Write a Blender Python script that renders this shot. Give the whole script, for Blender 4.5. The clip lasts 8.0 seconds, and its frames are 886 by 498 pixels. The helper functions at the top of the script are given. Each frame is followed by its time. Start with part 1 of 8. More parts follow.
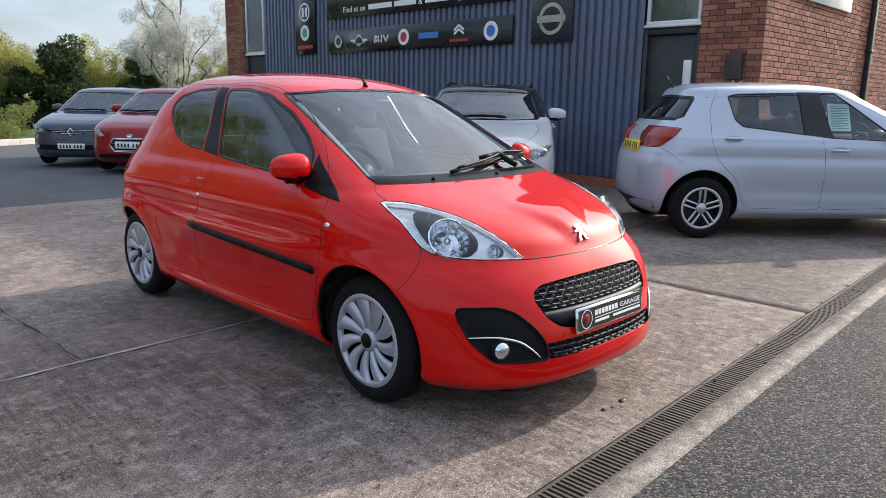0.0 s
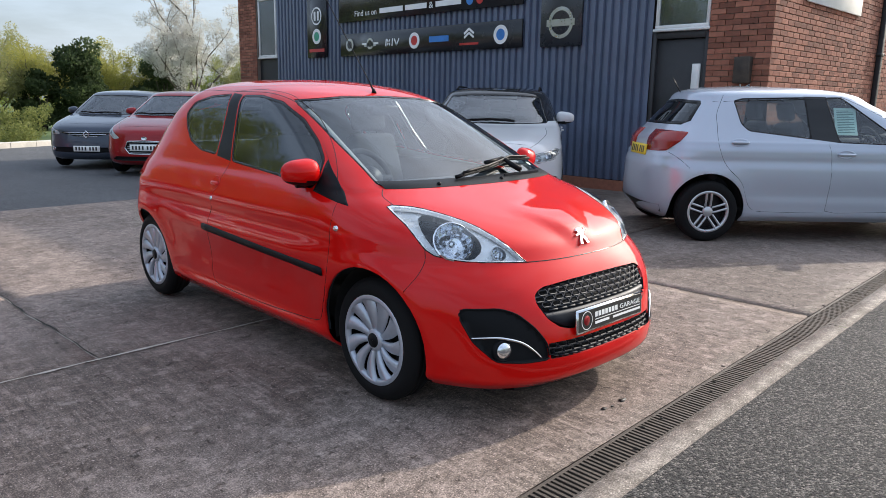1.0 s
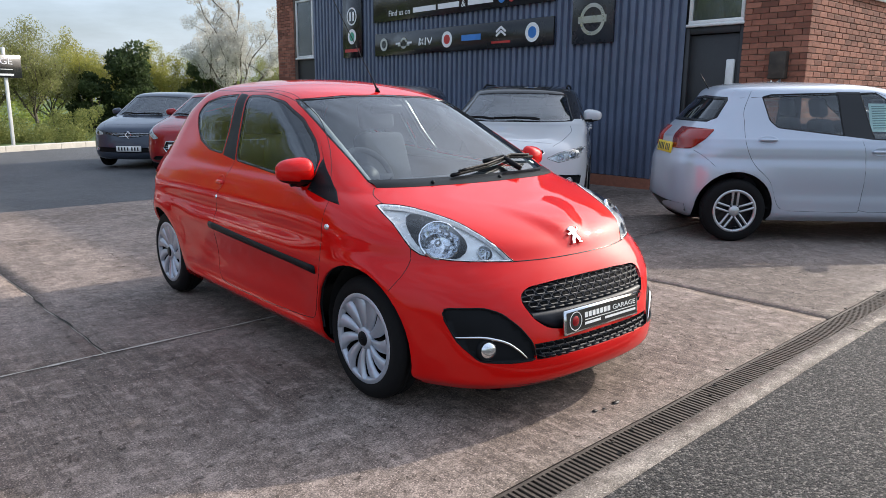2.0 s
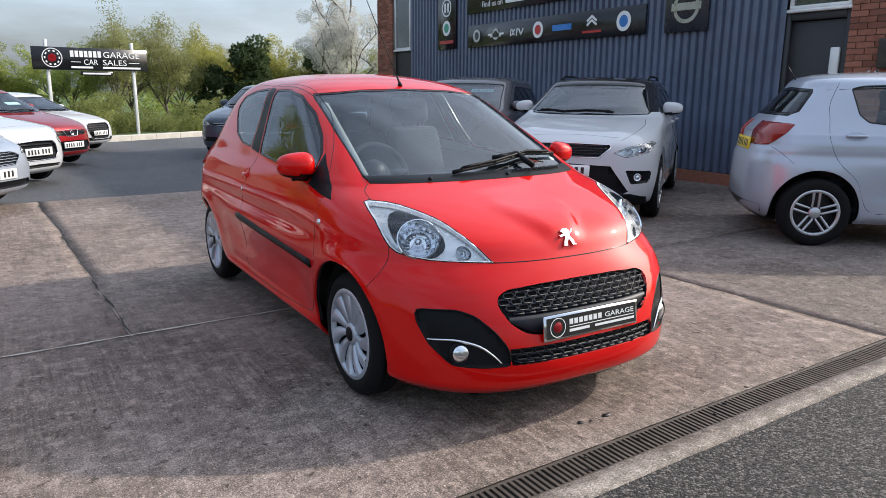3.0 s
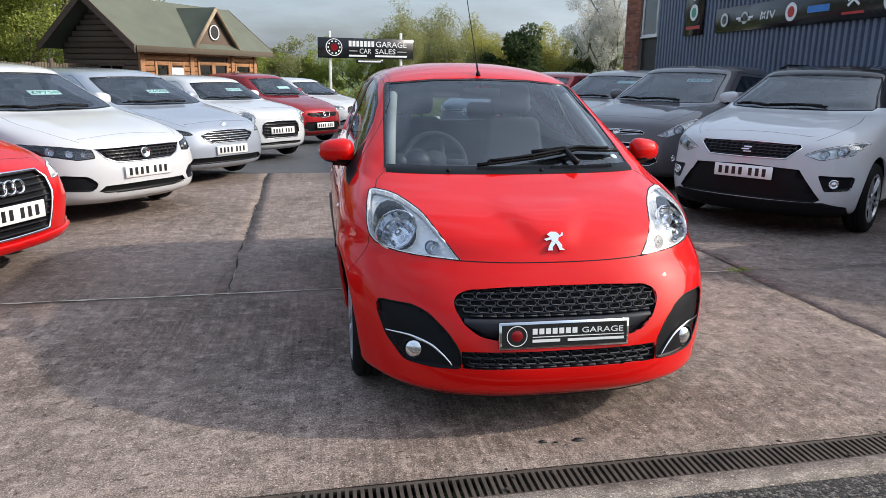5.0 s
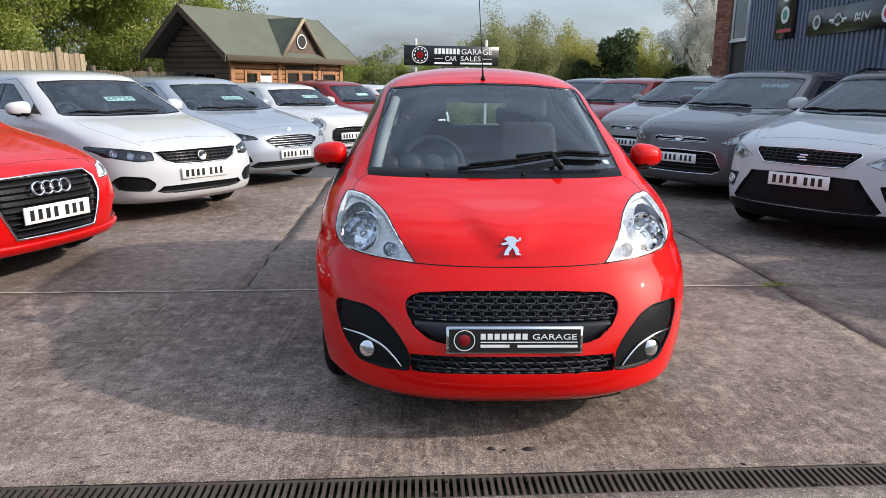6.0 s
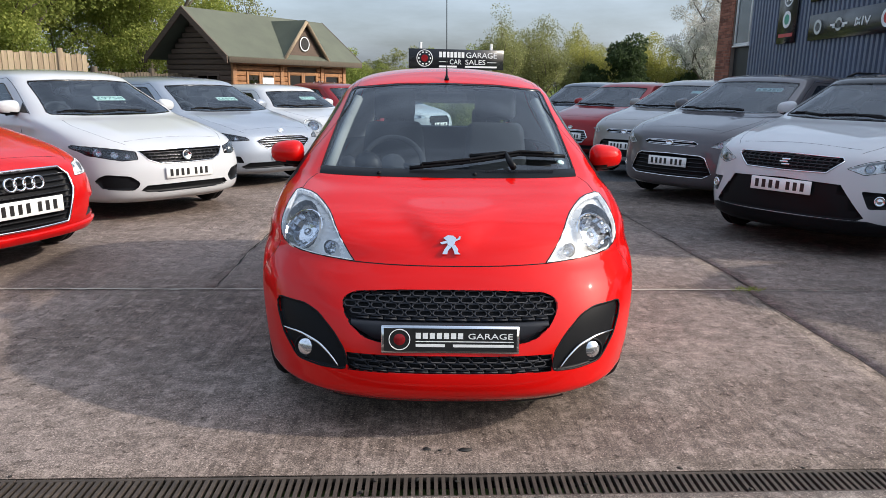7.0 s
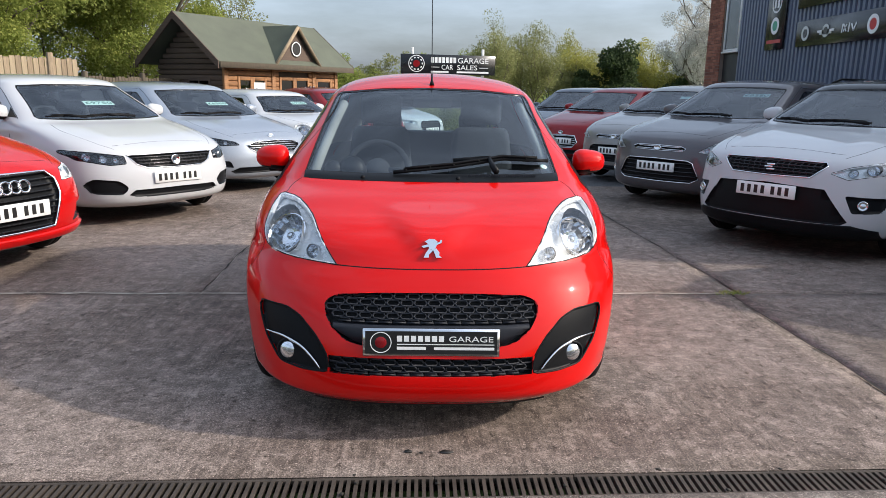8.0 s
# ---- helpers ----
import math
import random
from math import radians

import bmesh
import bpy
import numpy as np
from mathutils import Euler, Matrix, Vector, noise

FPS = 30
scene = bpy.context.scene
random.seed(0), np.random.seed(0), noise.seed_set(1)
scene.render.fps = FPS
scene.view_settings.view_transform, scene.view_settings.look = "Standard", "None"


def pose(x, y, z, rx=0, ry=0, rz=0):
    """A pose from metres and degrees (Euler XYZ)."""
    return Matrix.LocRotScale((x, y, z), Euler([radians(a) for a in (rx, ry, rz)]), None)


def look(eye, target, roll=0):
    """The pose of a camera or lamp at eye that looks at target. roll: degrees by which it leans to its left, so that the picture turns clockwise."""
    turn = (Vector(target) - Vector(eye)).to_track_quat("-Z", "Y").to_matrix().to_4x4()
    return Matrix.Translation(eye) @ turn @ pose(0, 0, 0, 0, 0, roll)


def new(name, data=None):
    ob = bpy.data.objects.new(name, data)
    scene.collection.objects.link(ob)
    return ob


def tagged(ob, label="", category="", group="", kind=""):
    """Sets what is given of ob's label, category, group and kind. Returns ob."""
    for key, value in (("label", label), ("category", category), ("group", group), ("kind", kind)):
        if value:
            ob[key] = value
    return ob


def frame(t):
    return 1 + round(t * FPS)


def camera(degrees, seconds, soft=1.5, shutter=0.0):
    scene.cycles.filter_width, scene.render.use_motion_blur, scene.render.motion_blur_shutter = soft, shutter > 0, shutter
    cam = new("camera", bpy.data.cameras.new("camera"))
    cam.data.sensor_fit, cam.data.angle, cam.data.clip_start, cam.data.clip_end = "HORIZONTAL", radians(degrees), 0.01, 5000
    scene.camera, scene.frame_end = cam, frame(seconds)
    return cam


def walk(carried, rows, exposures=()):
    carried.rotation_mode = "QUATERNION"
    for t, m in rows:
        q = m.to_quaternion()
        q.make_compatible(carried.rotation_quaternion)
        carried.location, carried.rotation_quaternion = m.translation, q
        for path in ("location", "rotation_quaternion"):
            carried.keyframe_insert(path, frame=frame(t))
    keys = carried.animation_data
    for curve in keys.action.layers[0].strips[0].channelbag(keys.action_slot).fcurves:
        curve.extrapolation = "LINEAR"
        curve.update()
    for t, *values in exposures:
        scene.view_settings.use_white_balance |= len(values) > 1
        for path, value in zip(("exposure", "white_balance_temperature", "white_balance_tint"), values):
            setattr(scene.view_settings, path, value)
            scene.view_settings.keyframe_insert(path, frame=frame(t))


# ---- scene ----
from mathutils.bvhtree import BVHTree

# camera and its walk
cam = camera(63.8, 8.0, soft=0.65)
PATH = [
    (0, (-2.6, -2.273, 1.299), (-1.21, -0.896, 0.887), 1.0),
    (0.5, (-2.599, -2.313, 1.308), (-1.215, -0.929, 0.896), 1.1),
    (1, (-2.646, -2.358, 1.324), (-1.277, -0.958, 0.916), 1.0),
    (1.5, (-2.608, -2.431, 1.32), (-1.258, -1.012, 0.912), 0.9),
    (3, (-1.988, -2.775, 1.347), (-0.964, -1.114, 0.908), 0.4),
    (3.5, (-1.743, -2.955, 1.356), (-0.858, -1.222, 0.891), 1.1),
    (4, (-1.469, -2.993, 1.35), (-0.759, -1.186, 0.869), 1.0),
    (4.5, (-1.16, -3.067, 1.355), (-0.603, -1.208, 0.87), 0.8),
    (5, (-0.874, -3.138, 1.37), (-0.548, -1.223, 0.891), 0.8),
    (6.5, (-0.152, -3.21, 1.351), (-0.121, -1.264, 0.891), 0.6),
    (7, (-0.06, -3.199, 1.342), (-0.029, -1.251, 0.889), 0.9),
    (7.5, (-0.021, -3.22, 1.343), (0.004, -1.269, 0.904), 0.9),
    (8, (-0.015, -3.222, 1.342), (0.035, -1.271, 0.903), 1.0),
]
walk(cam, [(t, look(eye, target, roll)) for t, eye, target, roll in PATH], exposures=[(0, 0.08), (1.5, 0.07), (4, -0.08), (6.5, -0.17), (8, -0.18)])

# world: hazy spring sky with thin cloud, low warm sun from beyond the building's corner
SUN_AZ, SUN_EL = radians(-9), radians(29)
sun_way = Vector((math.cos(SUN_AZ) * math.cos(SUN_EL), math.sin(SUN_AZ) * math.cos(SUN_EL), math.sin(SUN_EL)))
world = bpy.data.worlds.new("sky")
scene.world = world
world.use_nodes = True
wt = world.node_tree
wt.nodes.clear()
sky = wt.nodes.new("ShaderNodeTexSky")
sky.sky_type, sky.sun_disc = "NISHITA", False
sky.sun_elevation, sky.sun_rotation = SUN_EL, math.pi / 2 - SUN_AZ
sky.air_density, sky.dust_density, sky.ozone_density = 1.0, 3.5, 1.5
w_co = wt.nodes.new("ShaderNodeTexCoord")
w_map = wt.nodes.new("ShaderNodeMapping")
w_map.inputs["Scale"].default_value = (1.0, 1.0, 4.5)
w_noise = wt.nodes.new("ShaderNodeTexNoise")
w_noise.inputs["Scale"].default_value, w_noise.inputs["Detail"].default_value = 2.2, 7
w_noise.inputs["Roughness"].default_value = 0.58
w_ramp = wt.nodes.new("ShaderNodeValToRGB")
w_ramp.color_ramp.elements[0].position, w_ramp.color_ramp.elements[1].position = 0.36, 0.62
w_ramp.color_ramp.elements[0].color = (0.42, 0.42, 0.42, 1)
w_mix = wt.nodes.new("ShaderNodeMix")
w_mix.data_type = "RGBA"
w_gain = wt.nodes.new("ShaderNodeMix")
w_gain.data_type, w_gain.blend_type = "RGBA", "ADD"
w_gain.inputs["Factor"].default_value = 1.0
wt.links.new(sky.outputs["Color"], w_gain.inputs["A"])
# the veil is brightest overhead, as under thin overcast
w_up, w_rise, w_veil = wt.nodes.new("ShaderNodeSeparateXYZ"), wt.nodes.new("ShaderNodeMapRange"), wt.nodes.new("ShaderNodeVectorMath")
w_rise.inputs["To Min"].default_value, w_rise.inputs["To Max"].default_value = 0.84, 1.9
w_veil.operation = "SCALE"
w_veil.inputs[0].default_value = (3.9, 4.65, 5.8)
wt.links.new(w_co.outputs["Generated"], w_up.inputs["Vector"])
wt.links.new(w_up.outputs["Z"], w_rise.inputs["Value"])
wt.links.new(w_rise.outputs["Result"], w_veil.inputs["Scale"])
wt.links.new(w_veil.outputs["Vector"], w_gain.inputs["B"])
wt.links.new(w_gain.outputs["Result"], w_mix.inputs["B"])
# the veil of thin cloud glows round the sun
w_dot = wt.nodes.new("ShaderNodeVectorMath")
w_dot.operation = "DOT_PRODUCT"
w_dot.inputs[1].default_value = sun_way
wt.links.new(w_co.outputs["Generated"], w_dot.inputs[0])
w_sum = w_mix.outputs["Result"]
for power, gain in ((26.0, 18.0), (5.0, 9.0)):
    n_max, n_pow, n_mul = (wt.nodes.new("ShaderNodeMath") for _ in range(3))
    w_add = wt.nodes.new("ShaderNodeMix")
    n_max.operation, n_pow.operation, n_mul.operation = "MAXIMUM", "POWER", "MULTIPLY"
    n_max.inputs[1].default_value, n_pow.inputs[1].default_value, n_mul.inputs[1].default_value = 0.0, power, gain
    wt.links.new(w_dot.outputs["Value"], n_max.inputs[0])
    wt.links.new(n_max.outputs[0], n_pow.inputs[0])
    wt.links.new(n_pow.outputs[0], n_mul.inputs[0])
    w_add.data_type, w_add.blend_type = "RGBA", "ADD"
    w_add.inputs["Factor"].default_value = 1.0
    wt.links.new(w_sum, w_add.inputs["A"])
    wt.links.new(n_mul.outputs[0], w_add.inputs["B"])
    w_sum = w_add.outputs["Result"]
w_bg = wt.nodes.new("ShaderNodeBackground")
w_bg.inputs["Strength"].default_value = 0.114
w_out = wt.nodes.new("ShaderNodeOutputWorld")
wt.links.new(w_co.outputs["Generated"], w_map.inputs["Vector"])
wt.links.new(w_map.outputs["Vector"], w_noise.inputs["Vector"])
wt.links.new(w_noise.outputs["Fac"], w_ramp.inputs["Fac"])
wt.links.new(w_ramp.outputs["Color"], w_mix.inputs["Factor"])
wt.links.new(sky.outputs["Color"], w_mix.inputs["A"])
wt.links.new(w_sum, w_bg.inputs["Color"])
wt.links.new(w_bg.outputs["Background"], w_out.inputs["Surface"])
sun_data = bpy.data.lights.new("sun", "SUN")
sun_data.energy, sun_data.angle, sun_data.color = 4.4, radians(1.2), (1.0, 0.92, 0.82)
sun = new("sun", sun_data)
sun.matrix_world = look(sun_way * 40, (0, 0, 0))


# materials
def nodes_of(name):
    m = bpy.data.materials.new(name)
    m.use_nodes = True
    t = m.node_tree
    return m, t, t.nodes["Principled BSDF"]


def mix_rgb(t, fac, a, b, blend="MIX"):
    n = t.nodes.new("ShaderNodeMix")
    n.data_type, n.blend_type = "RGBA", blend
    for key, v in (("Factor", fac), ("A", a), ("B", b)):
        if isinstance(v, (tuple, list)):
            n.inputs[key].default_value = (*v[:3], 1)
        elif isinstance(v, (int, float)):
            n.inputs[key].default_value = v
        else:
            t.links.new(v, n.inputs[key])
    return n.outputs["Result"]


def noise_of(t, vec, scale, detail=5, rough=0.6, stretch=None):
    if stretch:
        mp = t.nodes.new("ShaderNodeMapping")
        mp.inputs["Scale"].default_value = stretch
        t.links.new(vec, mp.inputs["Vector"])
        vec = mp.outputs["Vector"]
    n = t.nodes.new("ShaderNodeTexNoise")
    n.inputs["Scale"].default_value, n.inputs["Detail"].default_value, n.inputs["Roughness"].default_value = scale, detail, rough
    t.links.new(vec, n.inputs["Vector"])
    return n.outputs["Fac"]


def ramp_of(t, fac, lo, hi, a=0.0, b=1.0):
    n = t.nodes.new("ShaderNodeMapRange")
    n.inputs["From Min"].default_value, n.inputs["From Max"].default_value = lo, hi
    n.inputs["To Min"].default_value, n.inputs["To Max"].default_value = a, b
    t.links.new(fac, n.inputs["Value"])
    return n.outputs["Result"]


def bump_of(t, height, strength, dist=0.01, prior=None):
    n = t.nodes.new("ShaderNodeBump")
    n.inputs["Strength"].default_value, n.inputs["Distance"].default_value = strength, dist
    t.links.new(height, n.inputs["Height"])
    if prior:
        t.links.new(prior, n.inputs["Normal"])
    return n.outputs["Normal"]


def coords(t, kind="Object"):
    return t.nodes.new("ShaderNodeTexCoord").outputs[kind]


def position(t):
    return t.nodes.new("ShaderNodeNewGeometry").outputs["Position"]


def surface(name, col, rough=0.5, metal=0.0, dark=0.75, light=1.15, big=3.0, fine=90.0, bump=0.15, coat=0.0, spec=0.5, stretch=None, each=0.0):
    """A worn surface: its colour varies at two scales, with fine relief; each: how much pieces differ."""
    m, t, p = nodes_of(name)
    v = coords(t)
    n1, n2 = noise_of(t, v, big, 5, 0.6, stretch), noise_of(t, v, fine, 3, 0.6, stretch)
    lo, hi = tuple(c * dark for c in col), tuple(min(1, c * light) for c in col)
    c = mix_rgb(t, ramp_of(t, n1, 0.3, 0.7), lo, hi)
    c = mix_rgb(t, ramp_of(t, n2, 0.35, 0.65, 0, 0.35), c, lo)
    if each:
        one, many, both_ = t.nodes.new("ShaderNodeObjectInfo"), t.nodes.new("ShaderNodeNewGeometry"), t.nodes.new("ShaderNodeMath")
        both_.operation = "ADD"
        t.links.new(one.outputs["Random"], both_.inputs[0])
        t.links.new(many.outputs["Random Per Island"], both_.inputs[1])
        frac = t.nodes.new("ShaderNodeMath")
        frac.operation = "FRACT"
        t.links.new(both_.outputs[0], frac.inputs[0])
        c = mix_rgb(t, ramp_of(t, frac.outputs[0], 0.0, 0.5, each, 0), c, tuple(x * 0.42 for x in col))
        c = mix_rgb(t, ramp_of(t, frac.outputs[0], 0.5, 1.0, 0, each * 0.7), c, tuple(min(1, x * y) for x, y in zip(col, (1.55, 1.75, 1.8))))
    t.links.new(c, p.inputs["Base Color"])
    p.inputs["Metallic"].default_value, p.inputs["Specular IOR Level"].default_value = metal, spec
    t.links.new(ramp_of(t, n1, 0.3, 0.7, max(0.02, rough - 0.08), min(1, rough + 0.08)), p.inputs["Roughness"])
    p.inputs["Coat Weight"].default_value, p.inputs["Coat Roughness"].default_value = coat, 0.03
    if bump:
        t.links.new(bump_of(t, n2, bump, 0.004), p.inputs["Normal"])
    return m


def paint(name, col, flake=0.0, rough=0.38, coat=1.0):
    """Car paint under clear lacquer: a faint orange peel and road dust."""
    m, t, p = nodes_of(name)
    v = coords(t)
    n1 = noise_of(t, v, 2.5, 4)
    n2 = noise_of(t, v, 900, 2)
    c = mix_rgb(t, ramp_of(t, n1, 0.3, 0.7, 0.0, 0.10), col, tuple(x * 0.8 + 0.004 for x in col))
    if flake:
        c = mix_rgb(t, ramp_of(t, n2, 0.5, 0.75, 0, flake), c, tuple(min(1, x * 1.5 + 0.1) for x in col))
    t.links.new(c, p.inputs["Base Color"])
    p.inputs["Metallic"].default_value = 0.35 if flake else 0.0
    p.inputs["Roughness"].default_value = rough
    p.inputs["Specular IOR Level"].default_value = 0.04
    p.inputs["Coat Weight"].default_value = coat
    p.inputs["Coat IOR"].default_value = 1.38
    t.links.new(ramp_of(t, n1, 0.3, 0.7, 0.012, 0.03), p.inputs["Coat Roughness"])
    t.links.new(bump_of(t, noise_of(t, v, 140, 1), 0.012, 0.002), p.inputs["Coat Normal"])
    return m


def thin_glass(name, tint, edge=0.04, dust=0.0):
    """A thin pane: sees through with a tint, mirrors by the angle."""
    m, t, p = nodes_of(name)
    out = t.nodes["Material Output"]
    t.nodes.remove(p)
    tr, gl, mx, fr = (t.nodes.new(k) for k in ("ShaderNodeBsdfTransparent", "ShaderNodeBsdfGlossy", "ShaderNodeMixShader", "ShaderNodeFresnel"))
    tr.inputs["Color"].default_value = (*tint, 1)
    gl.inputs["Roughness"].default_value = 0.01
    gl.inputs["Color"].default_value = (0.95, 0.97, 1, 1)
    fr.inputs["IOR"].default_value = 1.5 + edge * 4
    t.links.new(fr.outputs["Fac"], mx.inputs["Fac"])
    t.links.new(tr.outputs["BSDF"], mx.inputs[1])
    t.links.new(gl.outputs["BSDF"], mx.inputs[2])
    last = mx.outputs["Shader"]
    if dust:
        df, m2 = t.nodes.new("ShaderNodeBsdfDiffuse"), t.nodes.new("ShaderNodeMixShader")
        df.inputs["Color"].default_value = (0.52, 0.58, 0.64, 1)
        t.links.new(ramp_of(t, noise_of(t, coords(t), 4, 5), 0.35, 0.75, dust * 0.4, dust), m2.inputs["Fac"])
        t.links.new(last, m2.inputs[1])
        t.links.new(df.outputs["BSDF"], m2.inputs[2])
        last = m2.outputs["Shader"]
    t.links.new(last, out.inputs["Surface"])
    return m


def concrete(name, col, lines=0.6):
    """Broomed yard concrete: brown stains, ragged flaked patches, pitting, broom grooves."""
    m, t, p = nodes_of(name)
    v = position(t)

    def tint(k, warm=1.0):
        return (min(1, col[0] * k * warm), min(1, col[1] * k), min(1, col[2] * k / warm))

    big, stain = noise_of(t, v, 0.42, 6, 0.7), noise_of(t, v, 1.7, 10, 0.74)
    flake, pits = noise_of(t, v, 11, 12, 0.82), noise_of(t, v, 17, 9, 0.80)
    grain, stone = noise_of(t, v, 150, 4, 0.75), noise_of(t, v, 75, 3, 0.6)
    zone = noise_of(t, v, 0.55, 4, 0.6)
    broom = noise_of(t, v, 52, 4, 0.65, (1.0, 0.045, 1.0))
    c = mix_rgb(t, ramp_of(t, big, 0.36, 0.64), tint(0.66), tint(1.0))
    mid = noise_of(t, v, 38, 8, 0.72)
    c = mix_rgb(t, ramp_of(t, mid, 0.40, 0.60), mix_rgb(t, 0.5, c, tint(0.42)), mix_rgb(t, 0.35, c, tint(1.5)))
    ridge = mix_rgb(t, ramp_of(t, zone, 0.42, 0.56, lines * 0.2, lines), (0.5, 0.5, 0.5), ramp_of(t, broom, 0.36, 0.64))
    c = mix_rgb(t, lines, c, ridge, "OVERLAY")
    c = mix_rgb(t, ramp_of(t, grain, 0.38, 0.56, 0.0, 1.0), tint(0.30), c)
    c = mix_rgb(t, ramp_of(t, grain, 0.53, 0.66, 0, 0.6), c, tint(1.75))
    c = mix_rgb(t, ramp_of(t, zone, 0.47, 0.58, 0, 0.75), c, (0.66, 0.63, 0.60), "MULTIPLY")
    c = mix_rgb(t, ramp_of(t, stain, 0.490, 0.540, 0, 0.68), c, (0.60, 0.58, 0.56), "MULTIPLY")
    c = mix_rgb(t, ramp_of(t, flake, 0.47, 0.44, 0, 0.75), c, (0.60, 0.59, 0.58), "MULTIPLY")
    c = mix_rgb(t, ramp_of(t, flake, 0.540, 0.568, 0, 0.34), c, tint(1.6))
    c = mix_rgb(t, ramp_of(t, pits, 0.605, 0.625, 0, 0.7), c, tint(0.22))
    c = mix_rgb(t, ramp_of(t, stone, 0.64, 0.67, 0, 0.7), c, tint(2.0))
    r = t.nodes.new("ShaderNodeObjectInfo").outputs["Random"]
    c = mix_rgb(t, ramp_of(t, r, 0, 1, 0, 0.2), c, tint(0.6))
    t.links.new(c, p.inputs["Base Color"])
    t.links.new(ramp_of(t, stain, 0.3, 0.7, 0.95, 0.62), p.inputs["Roughness"])
    p.inputs["Specular IOR Level"].default_value = 0.25
    b = bump_of(t, ramp_of(t, pits, 0.58, 0.66, 1.0, 0.0), 0.9, 0.006)
    b = bump_of(t, flake, 0.5, 0.010, b)
    b = bump_of(t, broom, 0.55 * lines, 0.006, b)
    b = bump_of(t, grain, 0.5, 0.003, b)
    t.links.new(b, p.inputs["Normal"])
    return m


def asphalt(name, col, chips=0.5):
    """Worn asphalt: stone chips of two sizes in dark binder, with broad worn patches."""
    m, t, p = nodes_of(name)
    v = position(t)
    big, grain = noise_of(t, v, 0.7, 6, 0.65), noise_of(t, v, 210, 3, 0.7)
    c = mix_rgb(t, ramp_of(t, big, 0.3, 0.7), tuple(x * 0.75 for x in col), tuple(x * 1.25 for x in col))
    height = None
    for scale, share in ((62, 0.75), (135, 1.0)):
        vo = t.nodes.new("ShaderNodeTexVoronoi")
        vo.inputs["Scale"].default_value = scale
        t.links.new(v, vo.inputs["Vector"])
        hue = t.nodes.new("ShaderNodeSeparateColor")
        t.links.new(vo.outputs["Color"], hue.inputs["Color"])
        c = mix_rgb(t, ramp_of(t, hue.outputs["Red"], 0.62, 0.98, 0, chips * share), c, (col[0] * 6.5, col[1] * 6.2, col[2] * 5.8))
        c = mix_rgb(t, ramp_of(t, hue.outputs["Green"], 0.60, 0.95, 0, min(1, chips * share)), c, tuple(x * 0.22 for x in col))
        c = mix_rgb(t, ramp_of(t, vo.outputs["Distance"], 0.55, 0.85, 0, 0.8 * min(1, chips * 1.6)), c, tuple(x * 0.2 for x in col))
        height = bump_of(t, ramp_of(t, vo.outputs["Distance"], 0.2, 0.8, 1, 0), 0.6, 0.006, height)
    c = mix_rgb(t, ramp_of(t, grain, 0.5, 0.66, 0, 0.5), c, tuple(x * 0.35 for x in col))
    t.links.new(c, p.inputs["Base Color"])
    p.inputs["Roughness"].default_value, p.inputs["Specular IOR Level"].default_value = 0.85, 0.35
    t.links.new(height, p.inputs["Normal"])
    return m


M = {}
M["red"] = paint("red_paint", (0.60, 0.002, 0.0012), rough=0.5, coat=1.0)
M["bright_red"] = paint("bright_red_paint", (0.50, 0.004, 0.004), coat=0.8)
M["dark_red"] = paint("dark_red_paint", (0.27, 0.010, 0.014), 0.2)
M["white"] = paint("white_paint", (0.53, 0.54, 0.555))
M["silver"] = paint("silver_paint", (0.34, 0.375, 0.43), 0.35)
M["pale_silver"] = paint("pale_silver_paint", (0.44, 0.48, 0.55), 0.35, rough=0.30)
M["grey"] = paint("grey_paint", (0.115, 0.108, 0.116), 0.25)
M["warm_grey"] = paint("warm_grey_paint", (0.29, 0.28, 0.275), 0.3)
M["slate"] = paint("slate_paint", (0.055, 0.068, 0.095), 0.25)
M["black_gloss"] = paint("black_gloss", (0.012, 0.012, 0.013), rough=0.25)
M["black_plastic"] = surface("black_plastic", (0.008, 0.0085, 0.010), 0.42, spec=0.12, bump=0.1, fine=300)
M["grey_plastic"] = surface("grey_plastic", (0.020, 0.022, 0.029), 0.5, spec=0.25, bump=0.1, fine=300)
M["rubber"] = surface("rubber", (0.008, 0.008, 0.0085), 0.8, spec=0.18, bump=0.2, fine=120)
M["interior"] = surface("interior_fabric", (0.032, 0.036, 0.046), 0.9, bump=0.3, fine=260)
M["interior_grey"] = surface("interior_trim", (0.42, 0.43, 0.43), 0.75, bump=0.1, fine=200)
M["lamp_bowl"] = surface("faceted_reflector", (0.80, 0.82, 0.86), 0.08, 1.0, dark=0.92, light=1.05, bump=0)
M["chrome"] = surface("chrome", (0.75, 0.76, 0.78), 0.10, 1.0, dark=0.95, light=1.03, bump=0)
M["alloy"] = surface("alloy", (0.55, 0.56, 0.58), 0.32, 0.75, dark=0.85, light=1.1, bump=0.05)
M["cap_silver"] = surface("silver_wheel_trim", (0.46, 0.49, 0.55), 0.34, 0.5, dark=0.88, light=1.08, bump=0.05)
M["reflector"] = surface("reflector", (0.80, 0.82, 0.86), 0.12, 0.95, dark=0.85, light=1.05, bump=0.15, fine=40)
M["lamp_trim"] = surface("lamp_housing", (0.88, 0.89, 0.90), 0.25, 0.30, dark=0.9, light=1.08, big=22, bump=0.0)
M["dark_lamp"] = surface("dark_lamp_housing", (0.03, 0.03, 0.035), 0.2, 0.3)
M["lens"] = thin_glass("lamp_lens", (0.95, 0.97, 0.98))
M["screen"] = thin_glass("windscreen_glass", (0.74, 0.88, 0.94), 0.07, 0.006)
